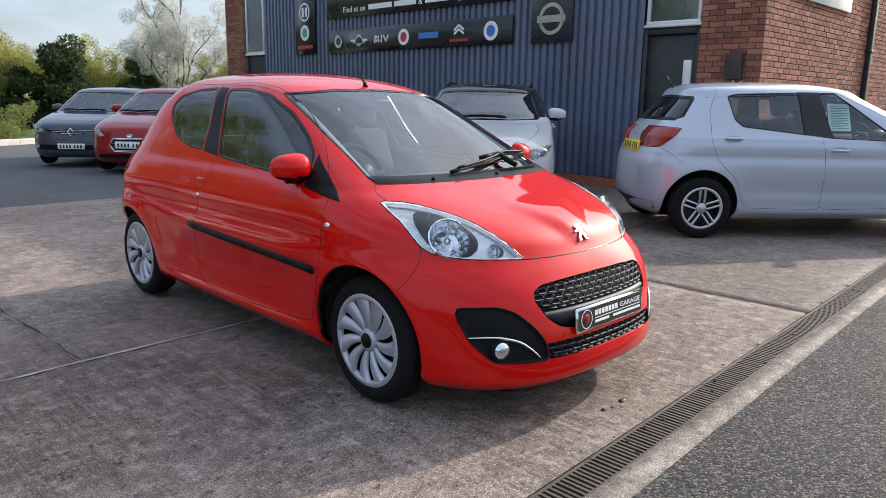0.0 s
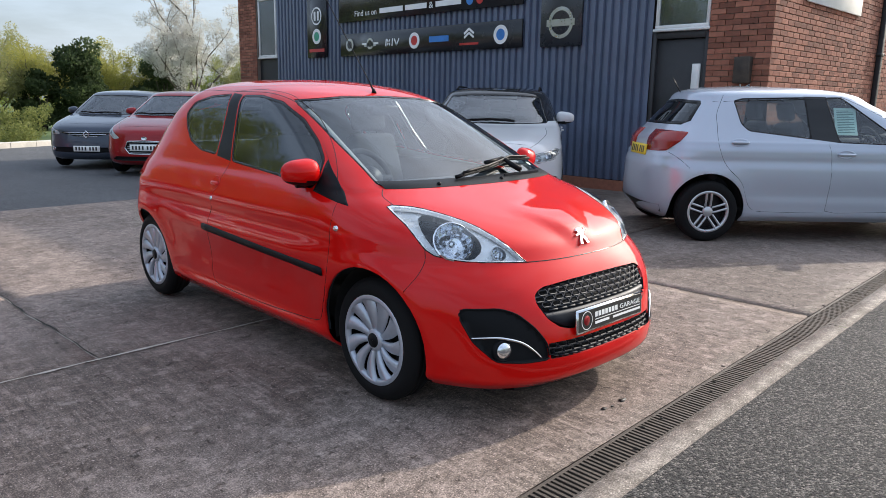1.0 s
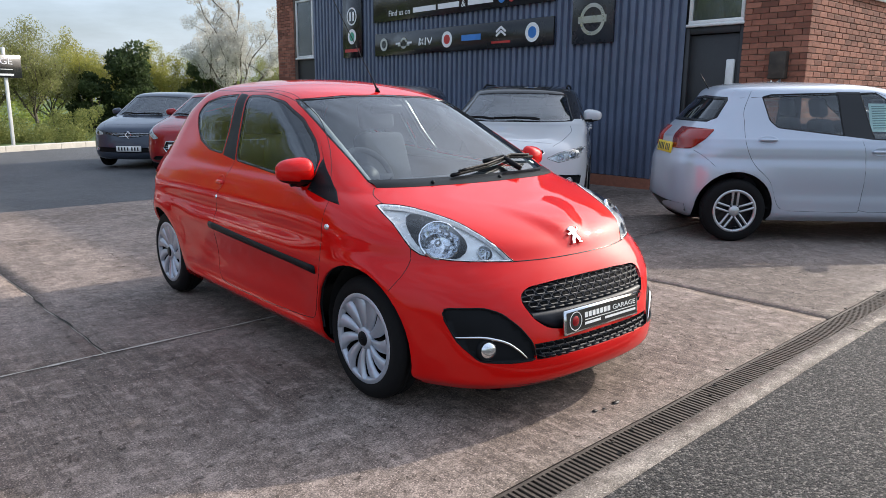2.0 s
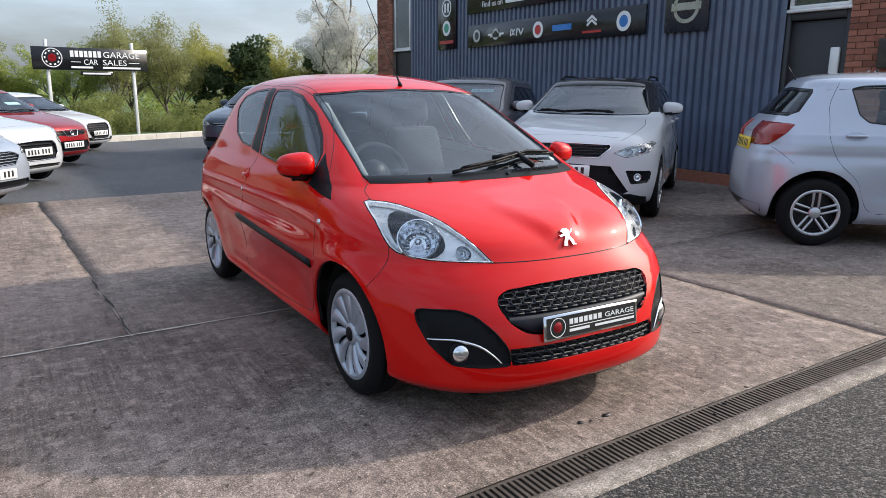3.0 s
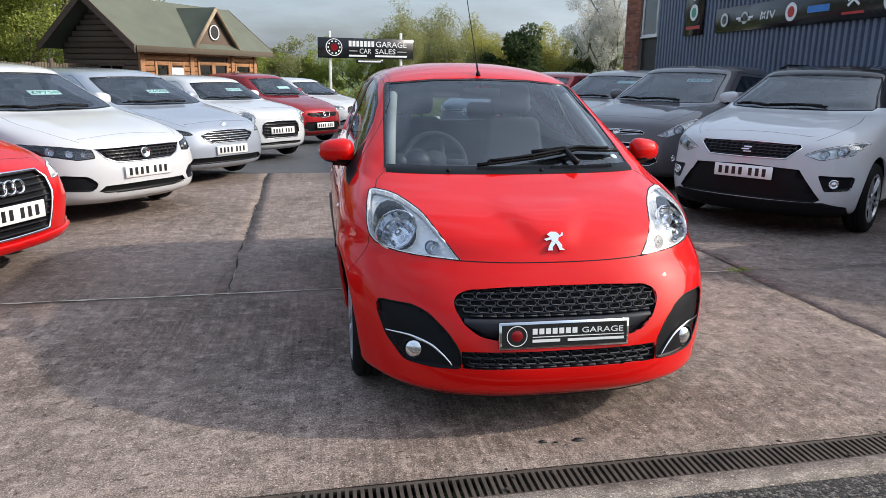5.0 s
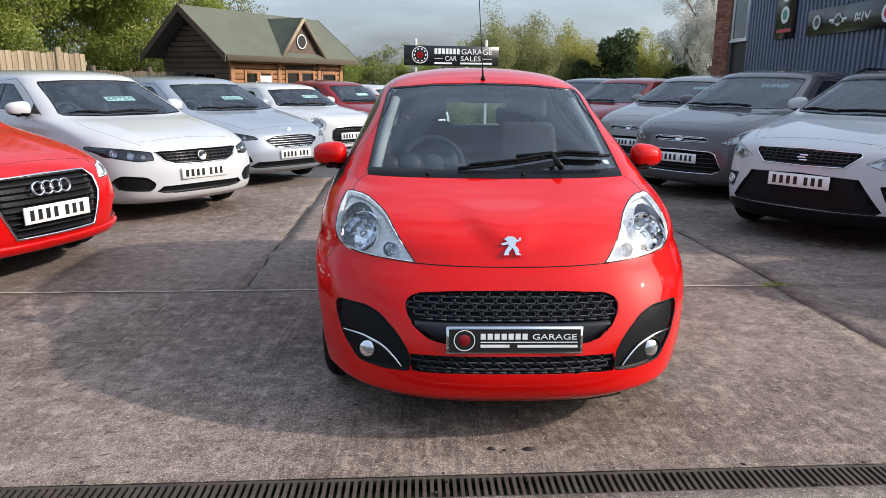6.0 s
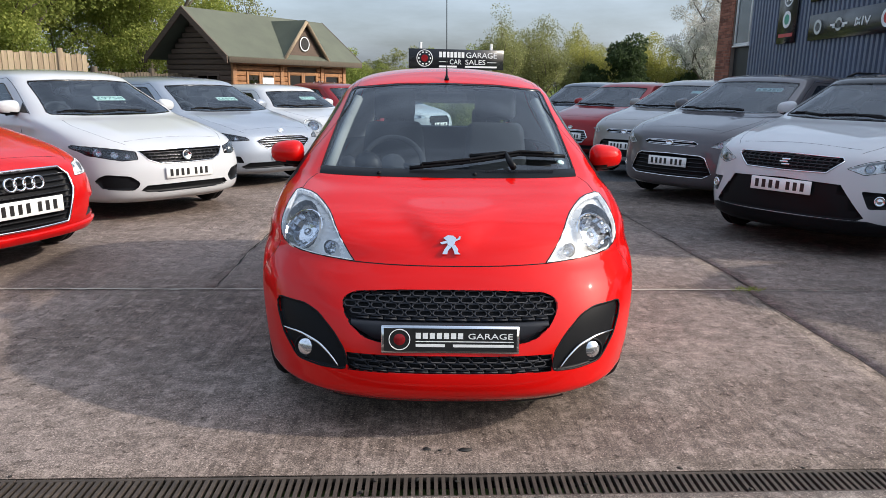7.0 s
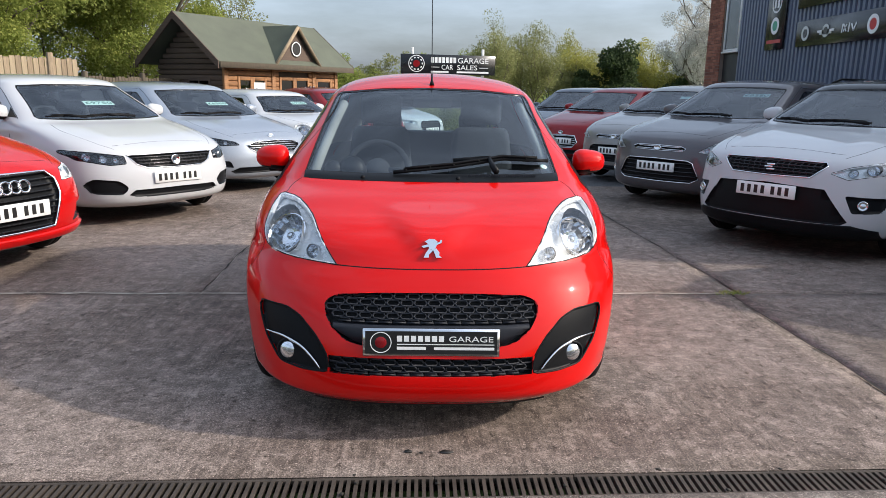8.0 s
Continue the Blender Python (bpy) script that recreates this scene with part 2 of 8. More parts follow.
M["side_glass"] = thin_glass("side_glass", (0.78, 0.87, 0.87), 0.06, 0.004)
M["dark_glass"] = thin_glass("privacy_glass", (0.10, 0.11, 0.11), 0.02)
M["frit"] = surface("glass_edge", (0.008, 0.008, 0.009), 0.2, spec=0.25, bump=0)
M["plate_white"] = surface("plate_white", (0.80, 0.80, 0.78), 0.35, bump=0, dark=0.95)
M["plate_yellow"] = surface("plate_yellow", (0.75, 0.55, 0.03), 0.35, bump=0, dark=0.95)
M["ink"] = surface("black_ink", (0.012, 0.012, 0.012), 0.4, bump=0)
M["card"] = surface("pale_green_card", (0.62, 0.80, 0.74), 0.6, bump=0, dark=0.95)
M["ink_green"] = surface("dark_green_ink", (0.05, 0.18, 0.15), 0.6, bump=0)
M["tail_red"] = surface("tail_lamp_red", (0.30, 0.012, 0.006), 0.25, spec=0.3, coat=0.4, bump=0)
M["amber"] = surface("amber_lens", (0.75, 0.42, 0.12), 0.12, coat=1.0, bump=0)
M["oil"] = surface("oil_stain", (0.02, 0.018, 0.016), 0.5, bump=0.2)
M["underside"] = surface("underbody", (0.005, 0.005, 0.005), 0.9, bump=0.2)
M["concrete"] = concrete("yard_concrete", (0.338, 0.270, 0.234))
M["concrete_old"] = concrete("dark_yard_concrete", (0.285, 0.232, 0.203), 0.25)
M["strip"] = concrete("edging_concrete", (0.40, 0.345, 0.30), 0.05)
M["asphalt"] = asphalt("yard_asphalt", (0.080, 0.083, 0.090), 0.25)
M["road"] = asphalt("road_asphalt", (0.036, 0.034, 0.033), 0.9)
M["crack"] = surface("crack_dirt", (0.03, 0.026, 0.02), 0.95, bump=0.5, fine=80)
M["joint"] = surface("joint_mortar", (0.52, 0.47, 0.40), 0.95, bump=0.6, fine=60)
M["iron"] = surface("drain_iron", (0.062, 0.048, 0.038), 0.7, 0.2, dark=0.55, light=1.5, big=9, bump=0.4)
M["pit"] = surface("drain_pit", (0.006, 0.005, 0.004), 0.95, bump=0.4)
M["grass_ground"] = surface("grass_ground", (0.07, 0.115, 0.025), 0.95, dark=0.6, light=1.4, big=0.6, fine=25, bump=0.6)
M["cladding"] = surface("blue_cladding", (0.120, 0.147, 0.216), 0.40, 0.0, dark=0.8, light=1.15, big=1.2, fine=40, bump=0.06)
M["brick"] = surface("red_brick", (0.30, 0.112, 0.070), 0.88, dark=0.6, light=1.25, big=14, fine=120, bump=0.5, each=0.7)
M["mortar"] = surface("mortar", (0.25, 0.195, 0.16), 0.95, bump=0.4, fine=90)
M["sign_black"] = surface("sign_black", (0.014, 0.015, 0.018), 0.22, dark=0.9, light=1.1, bump=0)
M["sign_grey"] = surface("sign_dark_grey", (0.035, 0.04, 0.05), 0.3, bump=0)
M["sign_white"] = surface("sign_white", (0.80, 0.80, 0.80), 0.4, dark=0.96, bump=0)
M["sign_red"] = surface("sign_red", (0.55, 0.03, 0.03), 0.4, bump=0)
M["sign_blue"] = surface("sign_blue", (0.04, 0.22, 0.62), 0.4, bump=0)
M["sign_green"] = surface("sign_green", (0.05, 0.35, 0.22), 0.4, bump=0)
M["pvc"] = surface("white_frame", (0.72, 0.72, 0.70), 0.45, dark=0.85, bump=0.05)
M["old_door"] = surface("black_door", (0.022, 0.022, 0.024), 0.55, dark=0.6, light=1.5, bump=0.2, fine=40)
M["pane"] = thin_glass("window_pane", (0.55, 0.6, 0.58), 0.06, 0.12)
M["blind"] = surface("pale_blind", (0.42, 0.44, 0.42), 0.8, bump=0.05)
M["kerb"] = surface("kerb_stone", (0.50, 0.47, 0.42), 0.9, bump=0.4, fine=50)
M["log"] = surface("cabin_log", (0.34, 0.16, 0.065), 0.7, dark=0.6, light=1.3, big=5, fine=40, bump=0.3, stretch=(1, 1, 8), each=0.3)
# log colour darkened for the gable's shade; core, barge boards and dormer share it
M["log_dark"] = surface("shaded_log", (0.105, 0.07, 0.052), 0.85, dark=0.6, light=1.3, big=5, fine=40, bump=0.3, stretch=(1, 1, 8), each=0.3)
M["felt"] = surface("green_roof_felt", (0.105, 0.115, 0.085), 0.92, dark=0.8, light=1.2, big=1.5, fine=120, bump=0.3)
M["fence"] = surface("fence_board", (0.36, 0.27, 0.175), 0.85, dark=0.65, light=1.2, big=6, fine=50, bump=0.3, stretch=(6, 6, 1), each=0.4)
# old boards, their colour lowered further for the shade of the trees
M["fence_old_shaded"] = surface("shaded_old_fence_board", (0.115, 0.09, 0.062), 0.9, dark=0.65, light=1.2, big=6, fine=50, bump=0.3, stretch=(6, 6, 1), each=0.4)
M["bark"] = surface("bark", (0.12, 0.10, 0.08), 0.95, bump=0.7, fine=20)


def leaf(name, a, b, rough=0.7):
    m, t, p = nodes_of(name)
    r = t.nodes.new("ShaderNodeNewGeometry").outputs["Random Per Island"]
    n = noise_of(t, coords(t), 0.9, 3)
    c = mix_rgb(t, r, a, b)
    c = mix_rgb(t, ramp_of(t, n, 0.35, 0.65, 0, 0.5), c, tuple(x * 0.7 for x in a))
    t.links.new(c, p.inputs["Base Color"])
    p.inputs["Roughness"].default_value = rough
    p.inputs["Specular IOR Level"].default_value = 0.25
    out = t.nodes["Material Output"]
    tl, mx = t.nodes.new("ShaderNodeBsdfTranslucent"), t.nodes.new("ShaderNodeMixShader")
    t.links.new(c, tl.inputs["Color"])
    mx.inputs["Fac"].default_value = 0.5
    t.links.new(p.outputs["BSDF"], mx.inputs[1])
    t.links.new(tl.outputs["BSDF"], mx.inputs[2])
    t.links.new(mx.outputs["Shader"], out.inputs["Surface"])
    return m


M["leaf_spring"] = leaf("spring_leaves", (0.25, 0.31, 0.07), (0.44, 0.47, 0.13))
M["leaf_willow"] = leaf("willow_leaves", (0.22, 0.28, 0.06), (0.42, 0.44, 0.12))
M["leaf_gold"] = leaf("gold_green_leaves", (0.33, 0.33, 0.075), (0.48, 0.45, 0.13))
M["leaf_dark"] = leaf("ivy_leaves", (0.045, 0.068, 0.028), (0.10, 0.14, 0.055))
M["leaf_olive"] = leaf("olive_leaves", (0.24, 0.26, 0.10), (0.40, 0.39, 0.17))
M["blossom"] = leaf("blossom", (0.55, 0.53, 0.48), (0.74, 0.72, 0.68))
M["leaf_hedge"] = leaf("hedge_leaves", (0.17, 0.20, 0.06), (0.32, 0.32, 0.11))


# mesh helpers
def part(name, bm, material, parent=None, label="", flat=False, base=None):
    """One mesh object from a bmesh, under a thing or a part. base: a smooth surface that lends its normals."""
    me = bpy.data.meshes.new(name)
    if not flat:
        for f in bm.faces:
            f.smooth = True
    bm.to_mesh(me)
    bm.free()
    for m in material if isinstance(material, (list, tuple)) else (material,):
        me.materials.append(m)
    if base and len(me.vertices):
        me.normals_split_custom_set_from_vertices([base.normal(v.co) for v in me.vertices])
    ob = new(name, me)
    ob.parent = parent
    if label:
        tagged(ob, label)
    return ob


def thing(name, label, category, at=None, group="", kind=""):
    ob = new(name)
    ob.empty_display_size = 0.2
    if at is not None:
        ob.matrix_basis = at
    return tagged(ob, label, category, group, kind)


def add_box(bm, lo, hi, bevel=0.0, seg=2, m=None):
    r = bmesh.ops.create_cube(bm, size=1)
    for v in r["verts"]:
        v.co = Vector([lo[i] + (v.co[i] + 0.5) * (hi[i] - lo[i]) for i in range(3)])
    verts = r["verts"]
    if bevel:
        es = list({e for v in verts for e in v.link_edges})
        r2 = bmesh.ops.bevel(bm, geom=es, offset=bevel, segments=seg, affect="EDGES", profile=0.5)
        verts = list({v for f in r2["faces"] for v in f.verts} | {v for v in verts if v.is_valid})
    if m is not None:
        bmesh.ops.transform(bm, matrix=m, verts=verts)
    return verts


def add_cyl(bm, a, b, r0, r1=None, seg=16, caps=True):
    a, b = Vector(a), Vector(b)
    d = b - a
    m = Matrix.Translation((a + b) / 2) @ d.to_track_quat("Z", "Y").to_matrix().to_4x4()
    return bmesh.ops.create_cone(bm, cap_ends=caps, segments=seg, radius1=r0, radius2=r0 if r1 is None else r1, depth=d.length, matrix=m)["verts"]


def add_tube(bm, pts, r, seg=6, closed=False):
    """A round bar along points; r: one radius, or one for each point."""
    pts = [Vector(q) for q in pts]
    n = len(pts)
    rs = r if isinstance(r, (list, tuple)) else [r] * n
    rings = []
    for i, q in enumerate(pts):
        a = pts[i - 1] if (i > 0 or closed) else q
        b = pts[(i + 1) % n] if (i < n - 1 or closed) else q
        d = (b - a).normalized()
        up = Vector((0, 0, 1)) if abs(d.z) < 0.95 else Vector((1, 0, 0))
        u = d.cross(up).normalized()
        w = d.cross(u)
        rings.append([bm.verts.new(q + (u * math.cos(2 * math.pi * k / seg) + w * math.sin(2 * math.pi * k / seg)) * rs[i]) for k in range(seg)])
    for i in range(n if closed else n - 1):
        a, b = rings[i], rings[(i + 1) % n]
        for k in range(seg):
            bm.faces.new((a[k], b[k], b[(k + 1) % seg], a[(k + 1) % seg]))
    if not closed:
        bm.faces.new(rings[0])
        bm.faces.new(rings[-1][::-1])


def add_lathe(bm, prof, seg=40, m=Matrix(), closed=False):
    """Turns a profile of (radius, height) round z."""
    rings = [[bm.verts.new(m @ Vector((r * math.cos(2 * math.pi * k / seg), r * math.sin(2 * math.pi * k / seg), h))) for k in range(seg)] for r, h in prof]
    for a, b in list(zip(rings, rings[1:])) + ([(rings[-1], rings[0])] if closed else []):
        for k in range(seg):
            bm.faces.new((a[k], a[(k + 1) % seg], b[(k + 1) % seg], b[k]))
    return rings


def add_slab(bm, poly, z0, z1):
    """An upright prism over a plan polygon; z0, z1: numbers or functions of (x, y)."""
    f0 = z0 if callable(z0) else (lambda x, y: z0)
    f1 = z1 if callable(z1) else (lambda x, y: z1)
    lo = [bm.verts.new((x, y, f0(x, y))) for x, y in poly]
    hi = [bm.verts.new((x, y, f1(x, y))) for x, y in poly]
    n = len(poly)
    bm.faces.new(hi)
    bm.faces.new(lo[::-1])
    for i in range(n):
        bm.faces.new((lo[i], lo[(i + 1) % n], hi[(i + 1) % n], hi[i]))


# car bodies: outlines in plan, stacked from the sill to the roof
def smooth_rows(keys, sub):
    k = np.array(keys, float)
    n = len(k)
    d = np.diff(k, axis=0)
    m = np.zeros_like(k)
    m[0], m[-1] = d[0], d[-1]
    for i in range(1, n - 1):
        a, b = d[i - 1], d[i]
        same = a * b > 0
        m[i] = np.where(same, 2 * a * b / np.where(same, a + b, 1), 0)
    out = []
    for i in range(n - 1):
        for s in range(sub):
            t = s / sub
            out.append((2 * t**3 - 3 * t**2 + 1) * k[i] + (t**3 - 2 * t**2 + t) * m[i] + (3 * t**2 - 2 * t**3) * k[i + 1] + (t**3 - t**2) * m[i + 1])
    out.append(k[-1])
    return np.array(out)


def half_ring(row, nf, ns, nr, bow):
    z, yf, lf, ef, hw, yr, lr, er = row
    u = np.linspace(0, 1, nf + 1)
    th = np.pi / 2 * (0.35 * u + 0.65 * u * u * (3 - 2 * u))
    fx, fy = hw * np.sin(th) ** (2 / ef), yf + lf - lf * np.cos(th) ** (2 / ef)
    yc, yd = yf + lf, yr - lr
    sy = np.linspace(yc, yd, ns + 2)[1:-1]
    rx, ry = hw * np.sin(th[::-1][:: max(1, nf // nr)]) ** (2 / er), yr - lr + lr * np.cos(th[::-1][:: max(1, nf // nr)]) ** (2 / er)
    x, y = np.r_[fx, np.full(ns, hw), rx], np.r_[fy, sy, ry]
    mid, half = (yf + yr) / 2, max(0.3, (yr - yf) / 2)
    x = x * (1 - bow * ((y - mid) / half) ** 2)
    return np.stack([x, y, np.full(len(x), z)], 1)


def body_grid(spec):
    rows = smooth_rows(spec["rows"], spec["sub"])
    nf, ns, nr = spec["res"]
    g = np.array([half_ring(r, nf, ns, nr, spec.get("bow", 0.03)) for r in rows])
    for wy, wr in ((0.0, spec["arch"]), (spec["wb"], spec["arch"])):
        d = np.hypot(g[..., 1] - wy, g[..., 2] - spec["wheel"])
        edge = np.clip(g[..., 0] / 0.6 - 0.35, 0, 1)
        g[..., 0] += spec.get("flare", 0.012) * np.exp(-(((d - wr - 0.015) / 0.05) ** 2)) * edge
    if "shape" in spec:
        spec["shape"](g)
    return g


class Base:
    """The uncut smooth surface of a body."""

    def __init__(self, grid):
        nr, nh, _ = grid.shape
        left = grid[:, ::-1][:, 1:-1] * np.array([-1, 1, 1])
        ring = np.concatenate([grid, left], 1)
        self.n = ring.shape[1]
        self.co = [Vector(q) for q in ring.reshape(-1, 3)]
        n = self.n
        self.quads = [(i * n + j, (i + 1) * n + j, (i + 1) * n + (j + 1) % n, i * n + (j + 1) % n) for i in range(nr - 1) for j in range(n)]
        self.quads = [q[::-1] for q in self.quads]
        self.tree = BVHTree.FromPolygons(self.co, self.quads)
        nor = [Vector() for _ in self.co]
        for q in self.quads:
            a, b, c, d = (self.co[i] for i in q)
            w = (c - a).cross(d - b)
            for i in q:
                nor[i] += w
        self.nor = [w.normalized() if w.length > 0 else Vector((0, 0, 1)) for w in nor]
        self.top = (nr - 1) * n

    def normal(self, co):
        p, w, i, d = self.tree.find_nearest(co)
        if i is None:
            return Vector((0, 0, 1))
        s = Vector()
        for k in self.quads[i]:
            s += self.nor[k] / ((self.co[k] - p).length_squared + 1e-7)
        return s.normalized()

    def bmesh(self):
        bm = bmesh.new()
        vs = [bm.verts.new(c) for c in self.co]
        for q in self.quads:
            bm.faces.new([vs[i] for i in q])
        bm.faces.new([vs[i] for i in range(self.n)][::-1])
        bm.faces.new([vs[self.top + i] for i in range(self.n)])
        bm.normal_update()
        return bm

    def front(self, x, z):
        p = self.tree.ray_cast(Vector((x, -6, z)), Vector((0, 1, 0)))[0]
        return p if p else Vector((x, -0.5, z))

    def rear(self, x, z):
        p = self.tree.ray_cast(Vector((x, 9, z)), Vector((0, -1, 0)))[0]
        return p if p else Vector((x, 3.0, z))

    def side(self, y, z, s):
        p = self.tree.ray_cast(Vector((3 * s, y, z)), Vector((-s, 0, 0)))[0]
        return p if p else Vector((0.8 * s, y, z))

    def above(self, x, y):
        p = self.tree.ray_cast(Vector((x, y, 4)), Vector((0, 0, -1)))[0]
        return p if p else Vector((x, y, 1))

    def spot(self, axis, a, b):
        """The point of the surface seen along an axis: f, r (x, z), -, + (y, z), t (x, y)."""
        return {"f": lambda: self.front(a, b), "r": lambda: self.rear(a, b), "-": lambda: self.side(a, b, -1), "+": lambda: self.side(a, b, 1), "t": lambda: self.above(a, b)}[axis]()


WAYS = {"f": ((0, 2), Vector((0, -1, 0))), "r": ((0, 2), Vector((0, 1, 0))), "-": ((1, 2), Vector((-1, 0, 0))), "+": ((1, 2), Vector((1, 0, 0))), "t": ((0, 1), Vector((0, 0, 1)))}


def inside(poly, a, b):
    hit = False
    for (x0, y0), (x1, y1) in zip(poly, poly[1:] + poly[:1]):
        if (y0 > b) != (y1 > b) and a < (x1 - x0) * (b - y0) / (y1 - y0) + x0:
            hit = not hit
    return hit


def cut(bm, poly, axis, reach=0.12):
    """Cuts a polygon, seen along an axis, into a mesh and returns the faces within it."""
    (i, j), way = WAYS[axis]
    poly = [tuple(q) for q in poly]
    xs, ys = [q[0] for q in poly], [q[1] for q in poly]
    x0, x1, y0, y1 = min(xs) - reach, max(xs) + reach, min(ys) - reach, max(ys) + reach

    def near(f):
        c = f.calc_center_median()
        ok = f.normal.dot(way) > 0.02 and x0 < c[i] < x1 and y0 < c[j] < y1
        return ok and (way.x == 0 or c.x * way.x > 0)

    faces = [f for f in bm.faces if near(f)]
    for (a0, b0), (a1, b1) in zip(poly, poly[1:] + poly[:1]):
        if abs(a1 - a0) + abs(b1 - b0) < 1e-6:
            continue
        # only the faces that the edge's own box touches are cut
        lo_a, hi_a, lo_b, hi_b = min(a0, a1) - 1e-4, max(a0, a1) + 1e-4, min(b0, b1) - 1e-4, max(b0, b1) + 1e-4
        some, rest = [], []
        for f in faces:
            fa, fb = [v.co[i] for v in f.verts], [v.co[j] for v in f.verts]
            (some if max(fa) >= lo_a and min(fa) <= hi_a and max(fb) >= lo_b and min(fb) <= hi_b else rest).append(f)
        if not some:
            continue
        co, no = Vector((0, 0, 0)), Vector((0, 0, 0))
        co[i], co[j], no[i], no[j] = a0, b0, -(b1 - b0), a1 - a0
        geom = list({v for f in some for v in f.verts}) + list({e for f in some for e in f.edges}) + some
        r = bmesh.ops.bisect_plane(bm, geom=geom, dist=1e-5, plane_co=co, plane_no=no.normalized())
        faces = rest + [g for g in r["geom"] if isinstance(g, bmesh.types.BMFace)]
        faces = [f for f in set(faces) if f.is_valid]
    out = []
    for f in faces:
        c = f.calc_center_median()
        if inside(poly, c[i], c[j]):
            out.append(f)
    return out


def take(bm, faces):
    """Moves faces out of a mesh into a new one."""
    nb, at = bmesh.new(), {}
    for f in faces:
        vs = []
        for v in f.verts:
            if v not in at:
                at[v] = nb.verts.new(v.co)
            vs.append(at[v])
        try:
            nb.faces.new(vs)
        except ValueError:
            pass
    bmesh.ops.delete(bm, geom=faces, context="FACES")
    nb.normal_update()
    return nb


def shrunk(poly, d):
    """A polygon moved inward by d."""
    n = len(poly)
    area = sum(poly[k][0] * poly[(k + 1) % n][1] - poly[(k + 1) % n][0] * poly[k][1] for k in range(n))
    s = 1 if area > 0 else -1
    out = []
    for k in range(n):
        p, a, b = Vector(poly[k]), Vector(poly[k - 1]), Vector(poly[(k + 1) % n])
        e0, e1 = (p - a).normalized(), (b - p).normalized()
        n0, n1 = Vector((-e0.y, e0.x)) * s, Vector((-e1.y, e1.x)) * s
        w = (n0 + n1)
        w = w / max(0.35, w.length_squared) * 2 if w.length > 1e-5 else n0
        out.append(tuple(p + w * d))
    return out


def rounded(poly, r=0.04, seg=3):
    """A polygon with its corners rounded."""
    out, n = [], len(poly)
    for k in range(n):
        p, a, b = Vector(poly[k]), Vector(poly[k - 1]), Vector(poly[(k + 1) % n])
        ra, rb = min(r, (a - p).length * 0.45), min(r, (b - p).length * 0.45)
        s, e = p + (a - p).normalized() * ra, p + (b - p).normalized() * rb
        for q in range(seg + 1):
            t = q / seg
            out.append(tuple((1 - t) ** 2 * s + 2 * t * (1 - t) * p + t * t * e))
    return out


def mirror(poly):
    return [(-x, z) for x, z in poly][::-1]


def pushed(bm, base, d):
    """Moves a cut-out patch along the body's normals."""
    for v in bm.verts:
        v.co += base.normal(v.co) * d
    return bm


def thick(bm, base, d):
    """Gives a cut-out patch walls that reach inward by d."""
    r = bmesh.ops.extrude_edge_only(bm, edges=[e for e in bm.edges if len(e.link_faces) == 1])
    for v in r["geom"]:
        if isinstance(v, bmesh.types.BMVert):
            v.co -= base.normal(v.co) * d
    return bm


def on_body(base, axis, pts, lift=0.0):
    out = []
    for a, b in pts:
        q = base.spot(axis, a, b)
        out.append(q + base.normal(q) * lift)
    return out


def densify(pts, step=0.04, closed=False):
    out, n = [], len(pts)
    for k in range(n if closed else n - 1):
        a, b = Vector(pts[k]), Vector(pts[(k + 1) % n])
        m = max(1, int((b - a).length / step))
        out += [tuple(a.lerp(b, q / m)) for q in range(m)]
    return out if closed else out + [tuple(pts[-1])]


def spline(pts, per=6):
    """A smooth line through points."""
    p = [Vector(q) for q in pts]
    p = [p[0] * 2 - p[1]] + p + [p[-1] * 2 - p[-2]]
    out = []
    for k in range(1, len(p) - 2):
        a, b, c, d = p[k - 1 : k + 3]
        for q in range(per):
            t = q / per
            out.append(tuple(0.5 * (2 * b + (c - a) * t + (2 * a - 5 * b + 4 * c - d) * t * t + (3 * b - a - 3 * c + d) * t**3)))
    return out + [tuple(p[-2])]


def closed_spline(pts, per=4):
    p = [Vector(q) for q in pts]
    n, out = len(p), []
    for k in range(n):
        a, b, c, d = p[k - 1], p[k], p[(k + 1) % n], p[(k + 2) % n]
        for q in range(per):
            t = q / per
            out.append(tuple(0.5 * (2 * b + (c - a) * t + (2 * a - 5 * b + 4 * c - d) * t * t + (3 * b - a - 3 * c + d) * t**3)))
    return out


